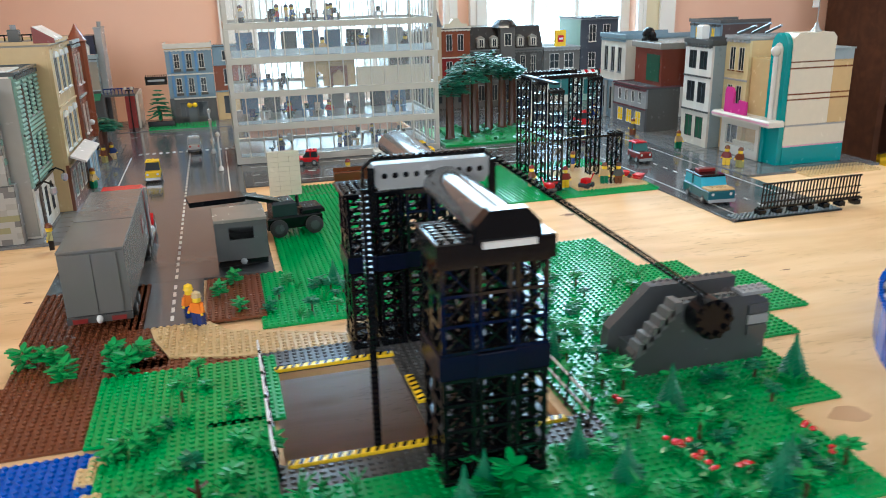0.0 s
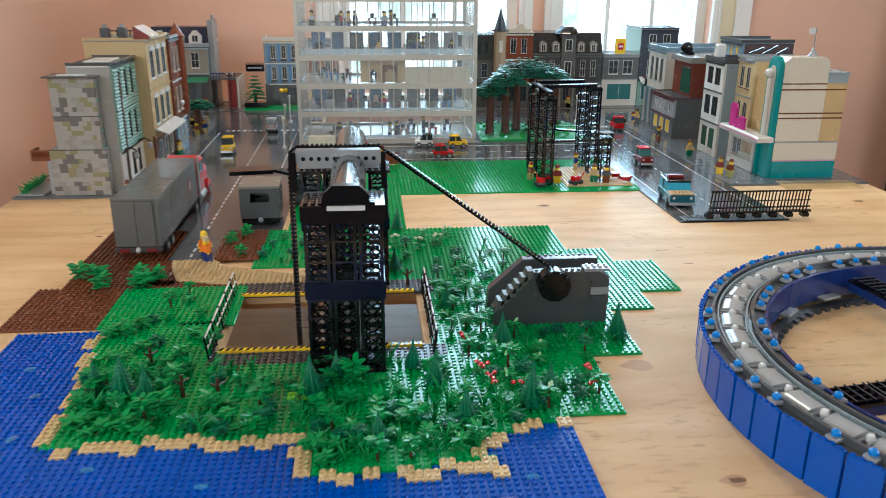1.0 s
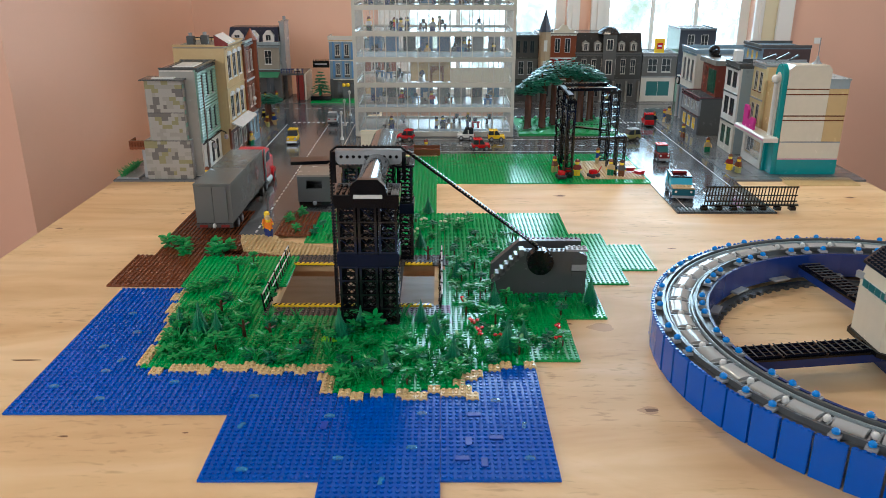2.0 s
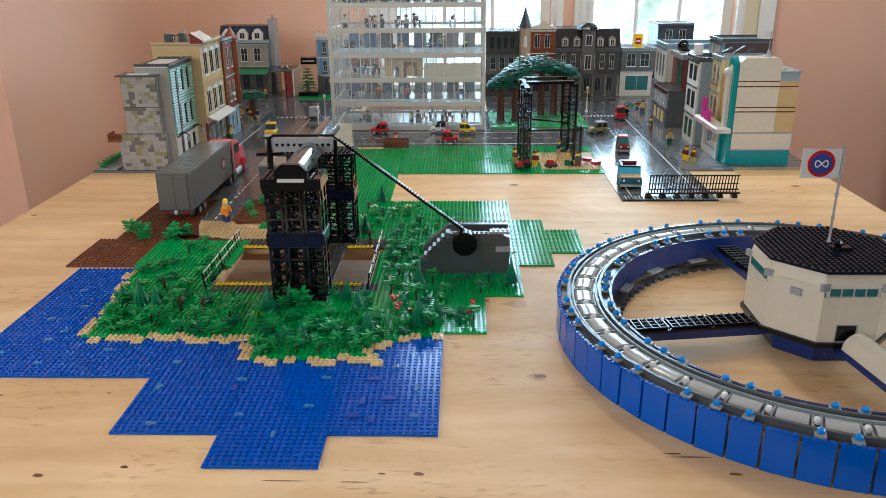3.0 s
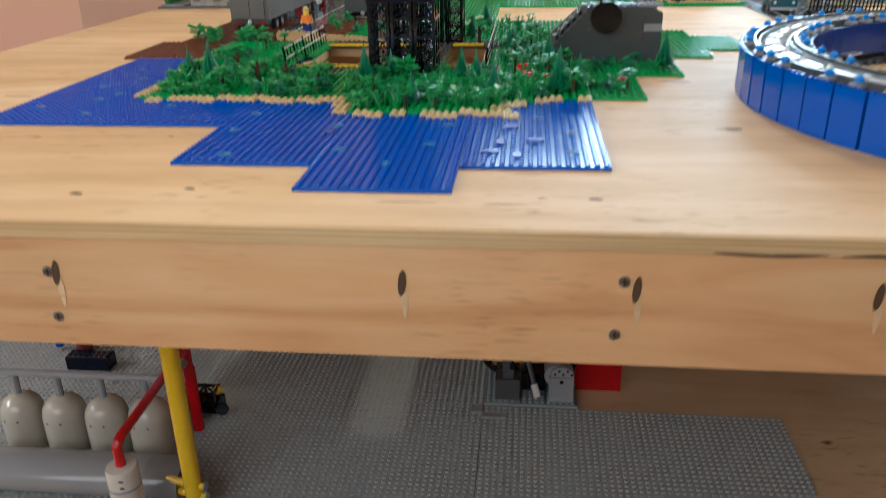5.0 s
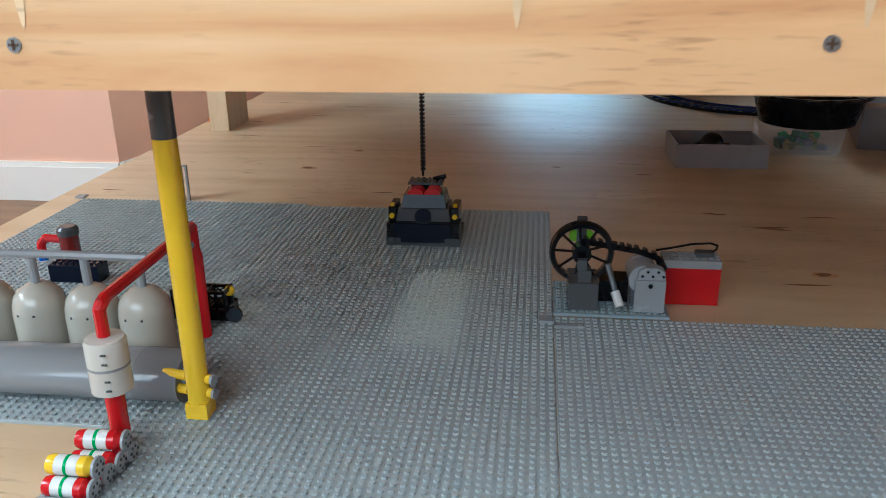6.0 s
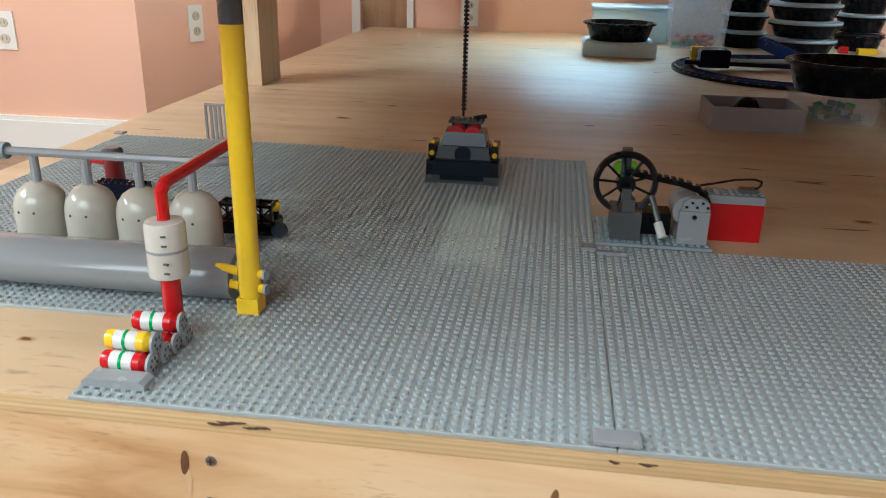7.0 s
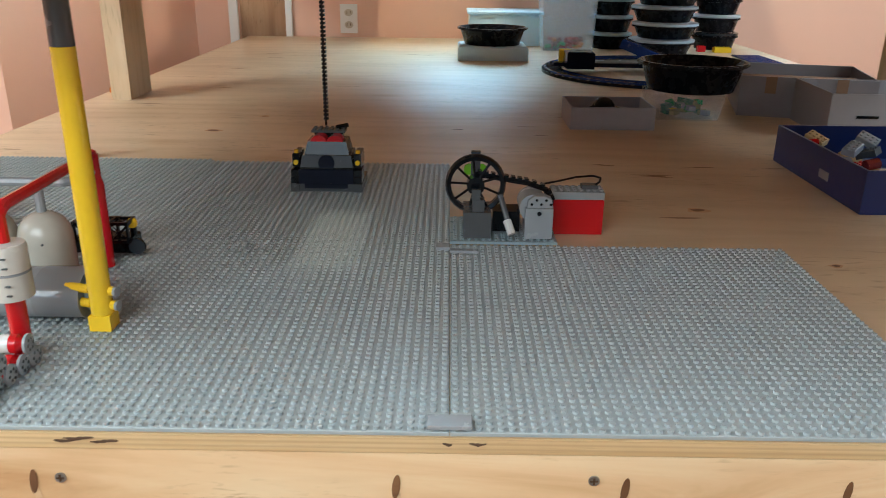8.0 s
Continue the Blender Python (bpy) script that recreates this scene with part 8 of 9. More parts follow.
# white filter on a red riser
ft = thing("filter_column", "white filter cylinder on a red pipe with bent top", "filter column", pose(-0.4745, -0.028, ZL + 0.0018))
part("red_riser", MB().cyl(0, 0, 0, 0.0503, 0.0078, 16), RED, ft)
part("filter_lower", MB().cyl(0, 0, 0.0505, 0.0715, 0.0162, 22), OFFW, ft)
part("seam_ring", MB().cyl(0, 0, 0.0717, 0.0735, 0.0165, 22), GREY, ft)
part("filter_upper", MB().turn(0, 0, [(0.0162, 0.0737), (0.0162, 0.0925), (0.015, 0.0955), (0.007, 0.0965)], 22), OFFW, ft)
part("red_elbow", MB().pipe([(0, 0, 0.0967), (0, 0, 0.119), (0.0005, 0.003, 0.1225), (-0.0002, 0.010, 0.1245), (-0.0085, 0.193, 0.121)], 0.0052, 10), RED, ft)
for z in (0.056, 0.064, 0.079, 0.087):
    part("slot_mark", MB().box(0.004, -0.0166, z, 0.008, -0.0150, z + 0.0012), DGREY, ft)
rs_ = thing("red_standpipe", "dark red pipe stub with cap behind the tanks", "pipe", pose(-0.735, 0.345, ZL + 0.0018))
part("stub", MB().cyl(0, 0, 0, 0.042, 0.012, 14), DRED, rs_)
part("cap", MB().turn(0, 0, [(0.0135, 0.0422), (0.0135, 0.05), (0.010, 0.0535)], 14), DGREY, rs_)
part("bent_arm", MB().pipe([(-0.01, 0, 0.035), (-0.032, 0, 0.036), (-0.04, 0, 0.028), (-0.04, 0, 0.014)], 0.0055, 8), RED, rs_)
part("blue_tip", MB().cyl(-0.04, 0, 0.006, 0.0135, 0.006, 8), BLUE, rs_)
rp = thing("red_standpipe", "bright red upright pipe beside the yellow standpipe", "pipe", pose(-0.483, 0.165, ZL + 0.0018))
part("stub", MB().turn(0, 0, [(0.0072, 0), (0.0072, 0.09), (0.0055, 0.097), (0.0055, 0.121)], 14), RED, rp)
bx = solid("dark_crate", MB().cham(-0.032, -0.012, 0, 0.032, 0.012, 0.022, 0.001).studs(-0.032, -0.008, 8, 2, 0.022), NAVY, "dark blue studded crate behind the tanks", "crate", pose(-0.70, 0.30, ZL + 0.0018))
mt_ = thing("black_machine", "low black machine with lattice sides and yellow knob", "machine", pose(-0.495, 0.205, ZL + 0.0018))
part("body", MB().cham(-0.035, -0.012, 0.004, 0.03, 0.012, 0.022, 0.002), BLACK, mt_)
part("lattice_side", lattice(0.02, 0.06, 0.02, 0.0012), BLACK, mt_, at=pose(-0.03, -0.01, 0.03, 0, 90, 0))
part("yellow_knob", MB().ball((0.028, -0.004, 0.036), 0.006, 8, 5), YELLOW, mt_)
part("clear_disc", MB().rod((0.034, -0.01, 0.012), (0.034, -0.014, 0.012), 0.009, 14), SMOKE, mt_)
part("knob_post", MB().cyl(0.028, -0.004, 0.022, 0.032, 0.003, 6), BLACK, mt_)

# gas canisters
def canister(x, y, z, end):
    t = thing("gas_canister", "white toy canister with green ring and coloured ends", "canister", Matrix.LocRotScale((x + 0.006, y, z), Euler((0, 0, radians(rf.uniform(-4, 4)))), (0.84, 1, 1)), "gas canisters")
    r = 0.0077
    part("barrel", MB().rings([[(xx, rr * math.cos(2 * math.pi * i / 14), r + rr * math.sin(2 * math.pi * i / 14)) for i in range(14)] for xx, rr in ((-0.0005, r), (0.021, r))]), WHITE, t)
    part("ring", MB().rod((0.0085, 0, r), (0.0115, 0, r), r * 1.03, 14), GREEN, t)
    part("end_cap", MB().rings([[(xx, rr * math.cos(2 * math.pi * i / 14), r + rr * math.sin(2 * math.pi * i / 14)) for i in range(14)] for xx, rr in ((-0.009, r * 0.9), (-0.0055, r), (-0.0007, r))]), end, t)
    part("shoulder", MB().rings([[(xx, rr * math.cos(2 * math.pi * i / 14), r + rr * math.sin(2 * math.pi * i / 14)) for i in range(14)] for xx, rr in ((0.0212, r), (0.028, r), (0.032, r * 0.65), (0.034, r * 0.4))]), end, t)
    vw = part("valve_wheel", MB().rings([[(xx, rr * math.cos(2 * math.pi * i / 14), r + rr * math.sin(2 * math.pi * i / 14)) for i in range(14)] for xx, rr in ((0.0342, 0.0045), (0.035, 0.0085), (0.0375, 0.0085), (0.0382, 0.006))]), GREY, t)
    for k in range(6):
        a = math.pi * k / 3
        part("wheel_slot", MB().rod((0.0383, 0.0045 * math.cos(a), r + 0.0045 * math.sin(a)), (0.0388, 0.0045 * math.cos(a), r + 0.0045 * math.sin(a)), 0.0014, 5), DGREY, vw)


ZC = ZL + 0.0019
for x, y, z, e in ((-0.495, -0.098, ZC, RED), (-0.4935, -0.0815, ZC, RED), (-0.492, -0.065, ZC, RED), (-0.490, -0.0485, ZC, RED), (-0.4945, -0.090, ZC + 0.0135, YELLOW), (-0.4905, -0.057, ZC + 0.0135, RED)):
    canister(x, y, z, e)

HULL = col("hull_grey", 0.040, 0.044, 0.048)
# loader bucket car hanging on the chain
lb = thing("ore_lift", "dark grey and black brick lift body with red box", "lift body", pose(-0.293, 0.455, ZL + 0.0018))
part("base", MB().box(-0.05, 0, 0, 0.05, 0.07, 0.012), DGREY, lb)
part("bumper", MB().cham(-0.038, -0.005, 0.0123, 0.038, 0.03, 0.033, 0.001).box(-0.030, -0.0055, 0.006, 0.030, -0.0002, 0.0122), NAVY, lb)
for x in (-0.044, 0.044):
    part("bumper_end", MB().cham(x - 0.0055, -0.003, 0.0123, x + 0.0055, 0.03, 0.0215, 0.0006).cham(x - 0.0055, 0.0, 0.0218, x + 0.0055, 0.03, 0.031, 0.0006), BLACK, lb)
    part("end_step", MB().box(x - 0.006, -0.004, 0.0003, x + 0.006, -0.0002, 0.0118), DGREY, lb)
part("hull", MB().rings([[(-0.037, 0.004, 0.0333), (0.037, 0.004, 0.0333), (0.037, 0.06, 0.0333), (-0.037, 0.06, 0.0333)], [(-0.034, 0.007, 0.050), (0.034, 0.007, 0.050), (0.034, 0.058, 0.050), (-0.034, 0.058, 0.050)]]), HULL, lb)
part("upper_hull", MB().rings([[(-0.031, 0.010, 0.0503), (0.031, 0.010, 0.0503), (0.031, 0.056, 0.0503), (-0.031, 0.056, 0.0503)], [(-0.027, 0.014, 0.068), (0.027, 0.014, 0.068), (0.027, 0.054, 0.068), (-0.027, 0.054, 0.068)]]), HULL, lb)
part("arch", MB().rod((0, 0.002, 0.040), (0, 0.006, 0.040), 0.0115, 14), NAVY, lb)
for x in (-0.0115, 0.0115):
    part("red_shell", MB().rings([[(x + 0.011 * math.cos(a), y, 0.0683 + 0.0085 * math.sin(a)) for a in [math.pi * i / 8 for i in range(9)]] for y in (0.013, 0.034)]), RED, lb)
part("top_plate", MB().cham(-0.024, 0.030, 0.0772, 0.024, 0.054, 0.0805, 0.0006).studs(-0.024, 0.030, 6, 3, 0.0805), DGREY, lb)
part("winch_block", MB().box(-0.020, 0.0345, 0.0683, 0.020, 0.052, 0.077), BLACK, lb)
part("hook", MB().rod((0.010, 0.042, 0.0825), (0.026, 0.050, 0.0845), 0.0035, 6), BLACK, lb)
for x in (-0.043, 0.043):
    part("side_pod", MB().cham(x - 0.005, 0.008, 0.0333, x + 0.005, 0.05, 0.052, 0.001), BLACK, lb)
    part("yellow_lamp", MB().cyl(x, 0.012, 0.0522, 0.0565, 0.0030, 8), YELLOW, lb)
    part("yellow_lamp", MB().rod((x, 0.0075, 0.040), (x, 0.0045, 0.040), 0.0036, 8), YELLOW, lb)

# flywheel engine with battery box
en = thing("flywheel_engine", "grey brick engine with black spoked flywheel and red battery box", "model engine", pose(-0.058, 0.249, ZL + 0.0018))
part("base_plate", MB().cham(-0.062, -0.002, 0, 0.062, 0.09, 0.0032, 0.0003).studs(-0.06, 0, 15, 11, 0.0032), MGREY, en)
part("left_pedestal", MB().cham(-0.047, 0.004, 0.0052, -0.015, 0.028, 0.036, 0.0005).box(-0.047, 0.0285, 0.0052, -0.015, 0.05, 0.036), DGREY, en)
part("bearing_block", MB().box(-0.037, 0.008, 0.0362, -0.023, 0.022, 0.05), DGREY, en)
fl_ = MB()
cx, cz, R = -0.033, 0.062, 0.0335
n = 32
fl_.rings([[(cx + (R + dr) * math.cos(2 * math.pi * i / n), 0.034 + dy, cz + (R + dr) * math.sin(2 * math.pi * i / n)) for dr, dy in ((-0.0045, -0.004), (0, -0.0055), (0.002, -0.002), (0.002, 0.004), (-0.0045, 0.005))] for i in range(n + 1)], cap=False)
fw = part("flywheel", fl_, BLACK, en, "black spoked flywheel")
part("hub", MB().rod((cx, 0.024, cz), (cx, 0.042, cz), 0.0105, 14), BLACK, fw)
for k in range(9):
    a = 2 * math.pi * k / 9 + 0.3
    part("spoke", MB().rod((cx + 0.009 * math.cos(a), 0.034, cz + 0.009 * math.sin(a)), (cx + 0.0295 * math.cos(a), 0.034, cz + 0.0295 * math.sin(a)), 0.0016, 6), BLACK, fw)
for k, a in enumerate((1.1, 2.05)):
    part("green_disc", MB().rod((cx + 0.016 * math.cos(a), 0.046, cz + 0.016 * math.sin(a)), (cx + 0.016 * math.cos(a), 0.05, cz + 0.016 * math.sin(a)), 0.0065, 12), LIME, fw)
part("connector", MB().box(cx - 0.005, 0.008, 0.0502, cx + 0.005, 0.015, 0.062), DGREY, en)
part("axle_post", MB().box(cx - 0.0055, 0.045, 0.06, cx + 0.0055, 0.052, 0.098), DGREY, en)
part("right_pedestal", MB().cham(0.024, 0.004, 0.0052, 0.056, 0.034, 0.042, 0.0005), GREY, en)
part("pin_hole", MB().rod((0.04, 0.0034, 0.036), (0.04, 0.0042, 0.036), 0.0026, 10), BLACK, en)
part("motor_drum", MB().rod((0.034, 0.012, 0.04), (0.034, 0.05, 0.04), 0.0165, 18), GREY, en)
part("perforated_cap", MB().slab([(0.026, 0.0423), (0.056, 0.0423), (0.054, 0.052), (0.046, 0.056), (0.034, 0.056), (0.027, 0.051)], 0.006, 0.02), GREY, en)
for k in range(5):
    part("cap_hole", MB().rod((0.031 + 0.0055 * k, 0.0056, 0.0465 + 0.005 * (k % 2)), (0.031 + 0.0055 * k, 0.0062, 0.0465 + 0.005 * (k % 2)), 0.0016, 8), BLACK, en)
ch_ = MB()
path_ = [(cx, 0.038, cz + 0.011), (0.03, 0.040, 0.062), (0.05, 0.040, 0.055), (0.0575, 0.040, 0.04), (0.053, 0.04, 0.024)]
part("drive_chain", ch_.pipe(path_, 0.0035, 6), BLACK, en)
for a, b2 in zip(path_, path_[1:]):
    a, b2 = Vector(a), Vector(b2)
    nn = int((b2 - a).length / 0.0075)
    for k in range(nn):
        part("chain_link", MB().box(-0.0024, -0.0045, 0.002, 0.0024, 0.0045, 0.0058), BLACK, en, at=Matrix.Translation(a.lerp(b2, (k + 0.5) / nn)) @ (b2 - a).to_track_quat('X', 'Z').to_matrix().to_4x4())
part("crank_arm", MB().rod((0.006, 0.012, 0.020), (-0.004, 0.03, 0.05), 0.0035, 8), DGREY, en)
part("crank_tip", MB().rod((0.0095, 0.006, 0.010), (0.004, 0.015, 0.024), 0.005, 10), WHITE, en)
part("gear_block", MB().box(-0.012, 0.03, 0.0052, 0.02, 0.06, 0.03), BLACK, en)
bb = thing("battery_box", "red and grey studded battery box with black cable", "battery box", pose(0.002, 0.300, LOW))
part("red_case", MB().cham(0, 0, 0.0003, 0.063, 0.03, 0.044, 0.0006), RED, bb)
part("grey_top", MB().cham(0, 0, 0.0443, 0.063, 0.03, 0.0535, 0.0005).studs(0, 0.003, 8, 3, 0.0535), GREY, bb)
part("plug", MB().cham(0.036, 0.008, 0.0553, 0.056, 0.022, 0.060, 0.001), DGREY, bb)
part("cable", MB().pipe([(0.052, 0.014, 0.058), (0.058, 0.012, 0.064), (0.058, 0.01, 0.069), (0.05, 0.01, 0.0715), (0.03, 0.01, 0.07), (0.008, 0.012, 0.064), (-0.008, 0.014, 0.060)], 0.0013, 5), BLACK, bb)
fp = thing("fence_piece", "light grey upright slatted fence piece", "fence piece", pose(-0.745, 0.648, LOW))
part("frame", MB().box(0, 0, 0.0003, 0.003, 0.005, 0.06).box(0.033, 0, 0.0003, 0.036, 0.005, 0.06).box(0.003, 0, 0.057, 0.033, 0.005, 0.06), GREY, fp)
for k in range(3):
    part("slat", MB().box(0.0085 + 0.0075 * k, 0.001, 0.0003, 0.0125 + 0.0075 * k, 0.004, 0.0568), GREY, fp)
solid("orange_tool", MB().cham(-0.02, -0.008, 0, 0.01, 0.008, 0.012, 0.003).cham(0.01, -0.005, 0, 0.022, 0.005, 0.008, 0.002), ORANGE, "small orange plastic tool beside the post", "tool", pose(-0.92, 1.30, LOW + 0.0003, 0, 0, 20))

# ---------------- boxes and tubs at the back of the lower deck ----------------
TUB = col("tub_black", 0.004, 0.005, 0.008, 0.28, ior=1.25)


def tub(x, y, r, h, mat, label, z=LOW, oval=1.0, lid=None):
    t = thing("plastic_tub", label, "tub", Matrix.LocRotScale((x, y, z + 0.0005), Euler((0, 0, 0)), (oval, 1, 1)), "plastic tubs")
    part("tub_body", MB().turn(0, 0, [(r * 0.80, 0.0), (r * 0.92, h * 0.75), (r * 0.93, h * 0.85), (r, h * 0.86), (r, h), (r * 0.95, h), (r * 0.88, h * 0.8), (r * 0.76, 0.004)], 32), mat, t)
    part("rim", MB().rings([[(r * rr * math.cos(a), r * rr * math.sin(a), h * 0.93 + dz) for rr, dz in ((1.004, -0.002), (1.03, -0.002), (1.03, 0.002), (1.004, 0.002))] for a in [2 * math.pi * i / 32 for i in range(33)]], cap=False), mat, t)
    if lid:
        part("lid", MB().turn(0, 0, [(r * 0.99, h + 0.0005), (r * 1.02, h + 0.002), (r * 1.02, h + 0.009), (r * 0.9, h + 0.012), (r * 0.85, h + 0.009)], 32), lid, t)
    return t


solid("white_box", MB().cham(-0.095, 1.985, LOW + 0.0005, 0.13, 2.17, LOW + 0.045, 0.006), MILKY, "low off-white plastic box under a black tub", "box")
tub(0.017, 2.075, 0.112, 0.055, TUB, "black oval plastic tub on a white box", z=LOW + 0.045, oval=1.0)
cb_ = thing("clear_bin", "tall clear plastic bin part filled with red bricks", "bin", pose(0.30, 2.37, LOW + 0.0005))
part("bin_shell", MB().rings([[(sx * a, sy * a * 0.8, z) for sx, sy in ((-1, -1), (1, -1), (1, 1), (-1, 1))] for a, z in ((0.088, 0), (0.098, 0.205), (0.096, 0.205), (0.086, 0.003))]), BINCLEAR, cb_)
part("bin_rim", MB().rings([[(sx * a, sy * a * 0.8, z) for sx, sy in ((-1, -1), (1, -1), (1, 1), (-1, 1))] for a, z in ((0.1, 0.196), (0.1, 0.206), (0.097, 0.206), (0.097, 0.196))], cap=False), FROST, cb_)
rk_ = random.Random(5)
for k in range(26):
    part("loose_brick", MB().cham(-0.012, -0.008, 0, 0.012, 0.008, 0.01, 0.0005).studs(-0.012, -0.008, 3, 2, 0.01), rk_.choice((RED, RED, ORANGE, DRED, GREEN)), cb_, at=pose(rk_.uniform(-0.065, 0.065), rk_.uniform(-0.05, 0.05), 0.004 + 0.012 * (k // 10), rk_.uniform(-25, 25), rk_.uniform(-25, 25), rk_.uniform(0, 180)))
solid("frosted_bin", MB().cham(-0.05, 2.45, LOW + 0.0005, 0.22, 2.66, LOW + 0.115, 0.004).cham(-0.058, 2.442, LOW + 0.1153, 0.228, 2.668, LOW + 0.124, 0.002), MILKY, "frosted blue storage bin with lid", "bin")
for k in range(4):
    tub(0.475, 2.44, 0.083, 0.047, TUB, "black round food tub with clear lid in a stack", z=LOW + 0.0605 * k, oval=0.95, lid=FROST)
for k in range(4):
    tub(0.625 + 0.008 * (k % 2), 2.27, 0.112, 0.042, TUB, "black wide food tub with clear lid in a stack", z=LOW + 0.0555 * k, oval=1.0, lid=FROST)
for k in range(4):
    tub(0.87, 2.46, 0.088, 0.05, TUB, "black round food tub with clear lid in a stack", z=LOW + 0.063 * k, oval=0.95, lid=FROST if k % 2 else SMOKE)
solid("yellow_block", MB().cham(-0.03, -0.014, 0, 0.03, 0.014, 0.018, 0.001).studs(-0.028, -0.008, 7, 2, 0.018), YELLOW, "yellow studded brick beside the tubs", "brick", pose(0.86, 2.32, LOW + 0.0005))
solid("red_block", MB().cham(-0.014, -0.012, 0, 0.014, 0.012, 0.02, 0.001).studs(-0.012, -0.008, 3, 2, 0.02), RED, "red studded brick beside the tubs", "brick", pose(0.79, 2.34, LOW + 0.0005))
# ring of toy rail with an arm
rr = thing("rail_ring", "dark blue toy rail ring lying flat with cross arms", "rail ring", pose(0.475, 1.755, LOW))
part("ring_bed", arc_strip(0.265, 0.325, 0.0005, 0.008, 72), NAVY, rr)
part("outer_rail", arc_strip(0.314, 0.318, 0.0083, 0.014, 72), DBLUE, rr)
part("inner_rail", arc_strip(0.272, 0.276, 0.0083, 0.014, 72), DBLUE, rr)
slp = MB().box(-0.03, -0.004, 0.0082, 0.03, 0.004, 0.0098).mesh("sleeper", DGREY)
for k in range(64):
    part("sleeper", slp, None, rr, at=Matrix.Rotation(2 * math.pi * k / 64, 4, 'Z') @ pose(0.295, 0, 0))
part("arm", MB().box(-0.29, -0.018, 0.015, 0.29, 0.018, 0.026), NAVY, rr, at=pose(0, 0, 0, 0, 0, -6))
part("white_arm", MB().box(-0.2, -0.02, 0.015, 0.05, 0.02, 0.03), GREY, rr, at=pose(0, 0.06, 0, 0, 0, 10))
part("motor_block", MB().cham(-0.26, -0.05, 0.0145, -0.18, 0.03, 0.062, 0.004), NAVY, rr)
part("yellow_tip", MB().cham(-0.27, 0.05, 0.0145, -0.235, 0.07, 0.06, 0.002), YELLOW, rr)
part("tilted_block", MB().cham(-0.05, -0.03, 0, 0.12, 0.03, 0.03, 0.004), DBLUE, rr, at=pose(0.0, 0.25, 0.03, 0, 20, -20))
# open white card box with black parts
def open_box(name, label, x0, y0, w, d, h, mat, inner, m_rot=0, t=0.003):
    b_ = thing(name, label, "box", pose(x0, y0, LOW + 0.0004, 0, 0, m_rot))
    part("bottom", MB().box(0, 0, 0, w, d, t), mat, b_)
    part("front_side", MB().box(0, 0, t + 0.0002, w, t, h), mat, b_)
    part("back_side", MB().box(0, d - t, t + 0.0002, w, d, h), mat, b_)
    part("end_side", MB().box(0, t + 0.0002, t + 0.0002, t, d - t - 0.0002, h), mat, b_)
    part("end_side", MB().box(w - t, t + 0.0002, t + 0.0002, w, d - t - 0.0002, h), mat, b_)
    part("lining", MB().box(t + 0.0004, t + 0.0004, t + 0.0004, w - t - 0.0004, d - t - 0.0004, t + 0.002), inner, b_)
    return b_


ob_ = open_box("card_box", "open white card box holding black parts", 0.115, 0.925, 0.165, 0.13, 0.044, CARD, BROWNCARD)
for k, (x, y, r) in enumerate(((0.075, 0.065, 0.024), (0.1, 0.06, 0.015), (0.055, 0.075, 0.014))):
    part("black_part", MB().ball((x, y, 0.006 + r), r, 12, 8), BLACK, ob_)
part("white_part", MB().cham(0.11, 0.03, 0.006, 0.135, 0.05, 0.022, 0.003), OFFW, ob_)
tub(0.393, 1.10, 0.112, 0.06, TUB, "large black plastic basin on a clear tub", z=LOW + 0.0555)
ct = thing("clear_tub", "clear plastic tub with mixed green and yellow bricks", "tub", pose(0.375, 1.09, LOW + 0.0005))
part("tub_shell", MB().rings([[(sx * a, sy * a * 0.9, z) for sx, sy in ((-1, -1), (1, -1), (1, 1), (-1, 1))] for a, z in ((0.064, 0), (0.073, 0.054), (0.071, 0.054), (0.062, 0.003))]), CLEAR, ct)
for k in range(20):
    part("loose_brick", MB().cham(-0.008, -0.008, 0, 0.008, 0.008, 0.01, 0.0005), rk_.choice((GREEN, DLEAF, OLIVE, YELLOW, GREY)), ct, at=pose(rk_.uniform(-0.048, 0.048), rk_.uniform(-0.04, 0.04), 0.005 + 0.012 * (k // 9), rk_.uniform(-20, 20), rk_.uniform(-20, 20), rk_.uniform(0, 180)))
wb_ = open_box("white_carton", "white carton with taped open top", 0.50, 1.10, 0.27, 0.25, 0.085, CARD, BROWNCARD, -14)
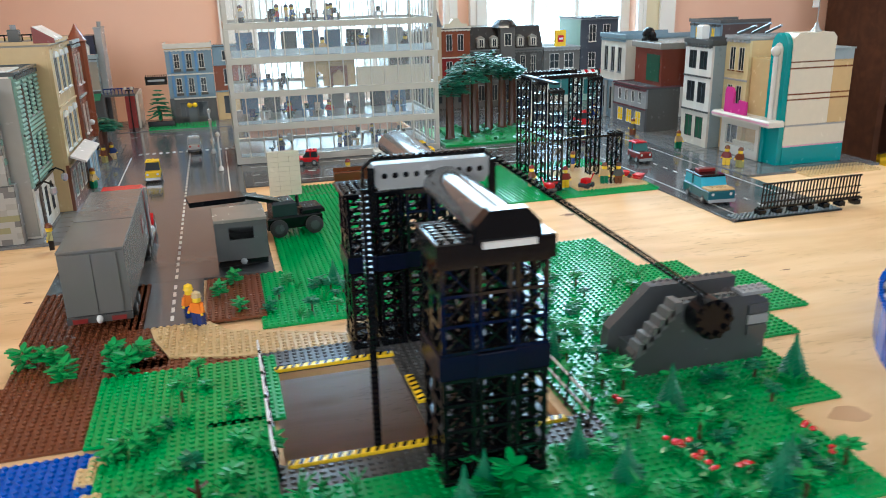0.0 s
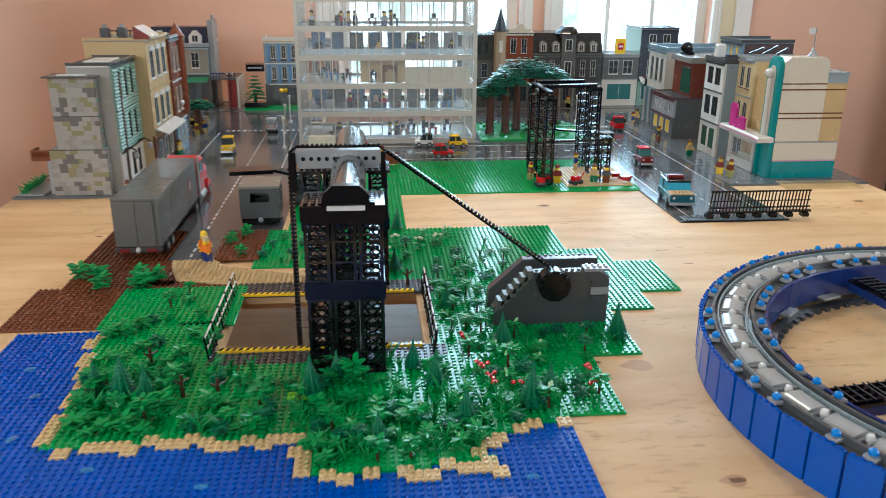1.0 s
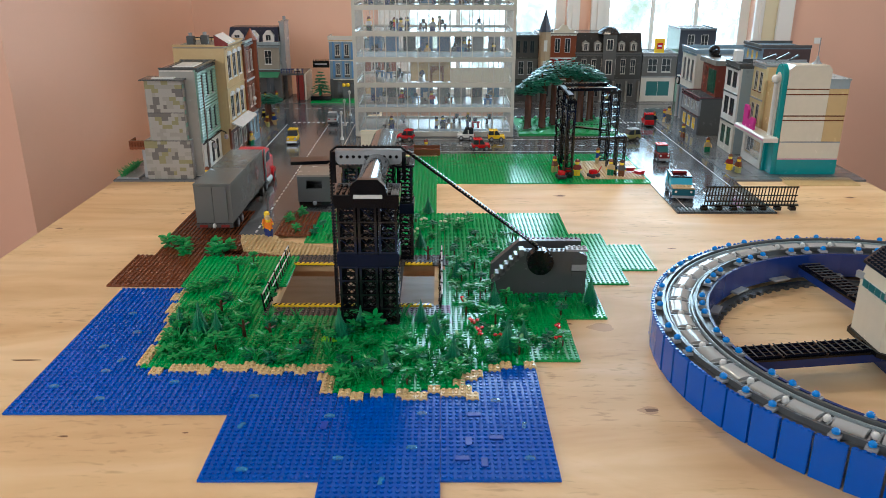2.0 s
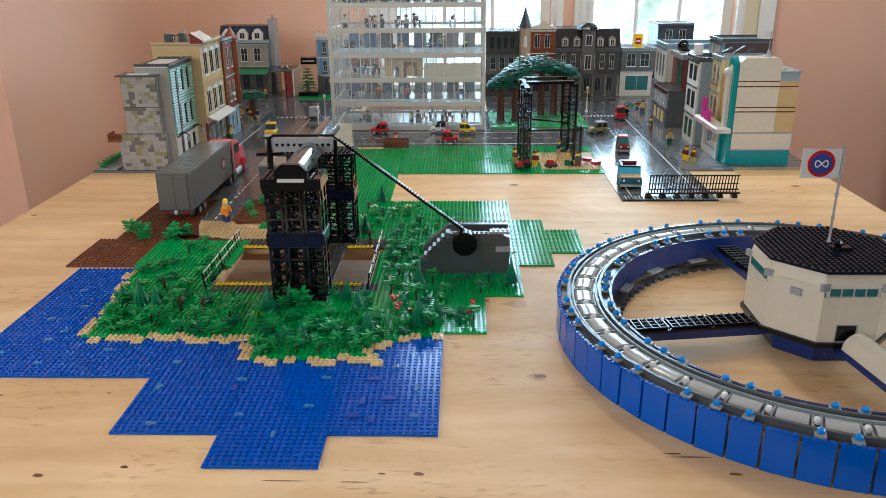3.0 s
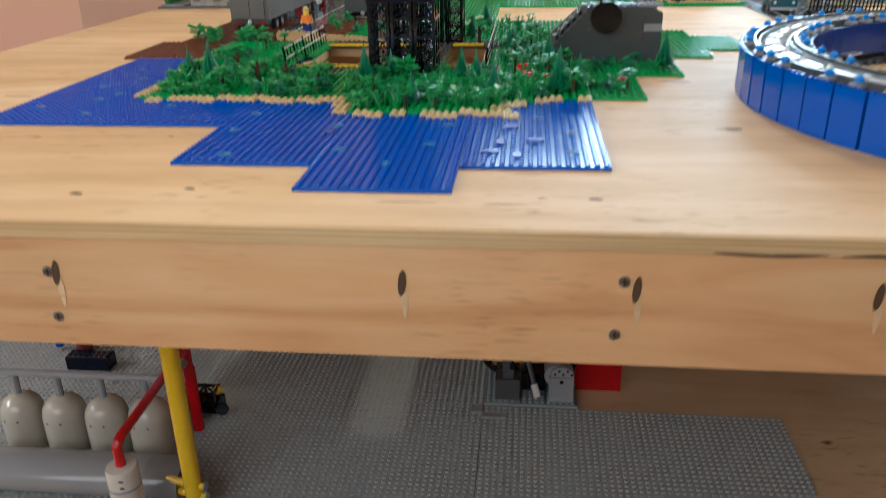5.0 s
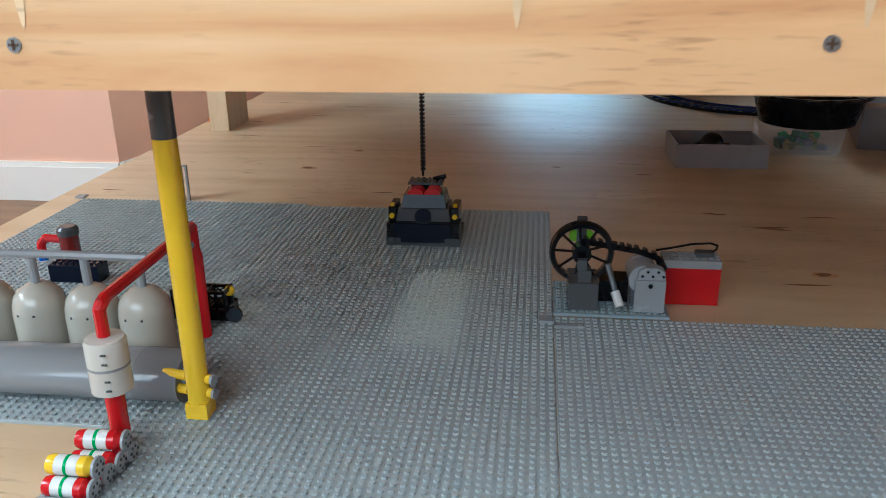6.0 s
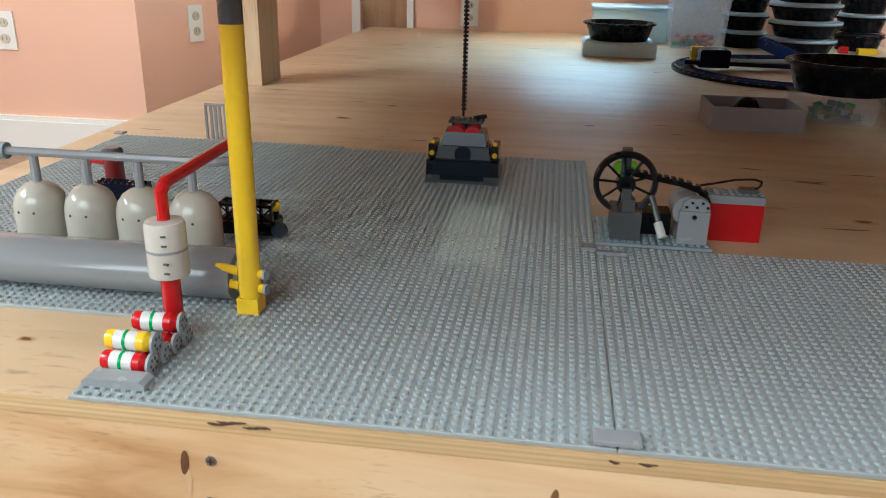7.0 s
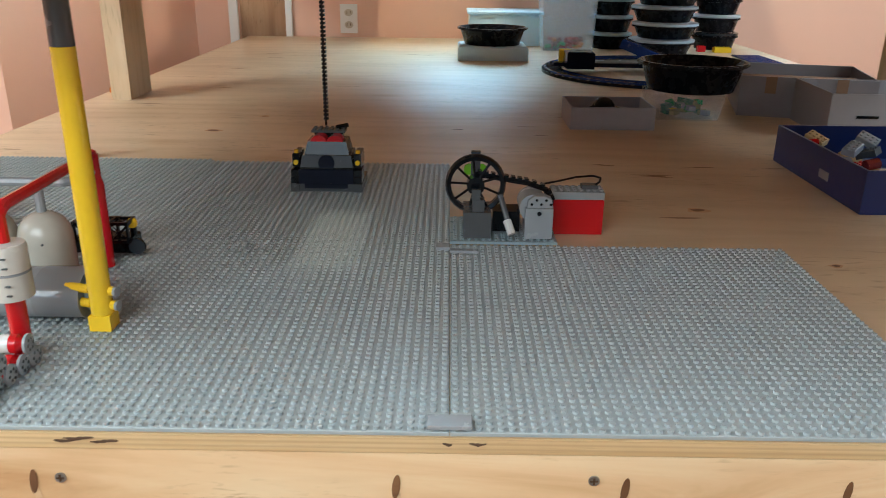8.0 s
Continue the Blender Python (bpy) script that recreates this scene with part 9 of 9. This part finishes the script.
for x in (0.0505, 0.19):
    part("tape", MB().box(x, -0.0012, 0.05, x + 0.022, -0.0003, 0.0852), BROWNCARD, wb_)
part("print_mark", MB().box(0.12, -0.0012, 0.04, 0.15, -0.0003, 0.046).box(0.142, -0.0012, 0.0462, 0.15, -0.0003, 0.054), BLACK, wb_)
part("inner_flap", MB().box(0.01, 0.01, 0.072, 0.25, 0.12, 0.0745), BROWNCARD, wb_)
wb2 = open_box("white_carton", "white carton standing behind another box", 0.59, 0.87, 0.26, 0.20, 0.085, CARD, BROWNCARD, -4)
part("print_mark", MB().box(0.05, -0.0012, 0.04, 0.09, -0.0003, 0.045), BLACK, wb2)
bl_ = open_box("blue_box", "dark blue open box full of mixed grey and red parts", 0.425, 0.395, 0.30, 0.30, 0.06, BLUECARD, BLUECARD, 0, 0.004)
part("price_label", MB().box(-0.0012, 0.10, 0.018, -0.0003, 0.13, 0.030), CARD, bl_)
for k in range(40):
    mt = rk_.choice((GREY, OFFW, DGREY, BLACK, GREY, TAN, RED, DRED))
    kind = rk_.random()
    mb = MB().rod((0, 0, 0), (0.02, 0, 0), 0.008, 10) if kind < 0.4 else MB().cham(-0.016, -0.01, -0.005, 0.016, 0.01, 0.006, 0.001).studs(-0.016, -0.008, 4, 2, 0.006)
    part("loose_part", mb, mt, bl_, at=pose(rk_.uniform(0.03, 0.27), rk_.uniform(0.03, 0.27), 0.016 + 0.014 * (k // 15), rk_.uniform(-25, 25), rk_.uniform(-25, 25), rk_.uniform(0, 180)))
part("red_comb", MB().cham(0.06, 0.02, 0.045, 0.16, 0.05, 0.058, 0.002), RED, bl_)
plate("rail_plate", 0.86, 1.93, 12, 36, DBLUE, "dark blue studded plate at the back of the lower deck", z=LOW)
solid("black_tool", MB().rod((0, 0, 0.012), (0.12, 0.02, 0.03), 0.006, 8).ball((0, 0, 0.014), 0.014, 8, 6).rod((0.02, -0.03, 0.01), (0.1, 0.04, 0.022), 0.005, 8), BLACK, "black tangled toy parts on the lower deck", "parts", pose(0.72, 1.5, LOW + 0.001))
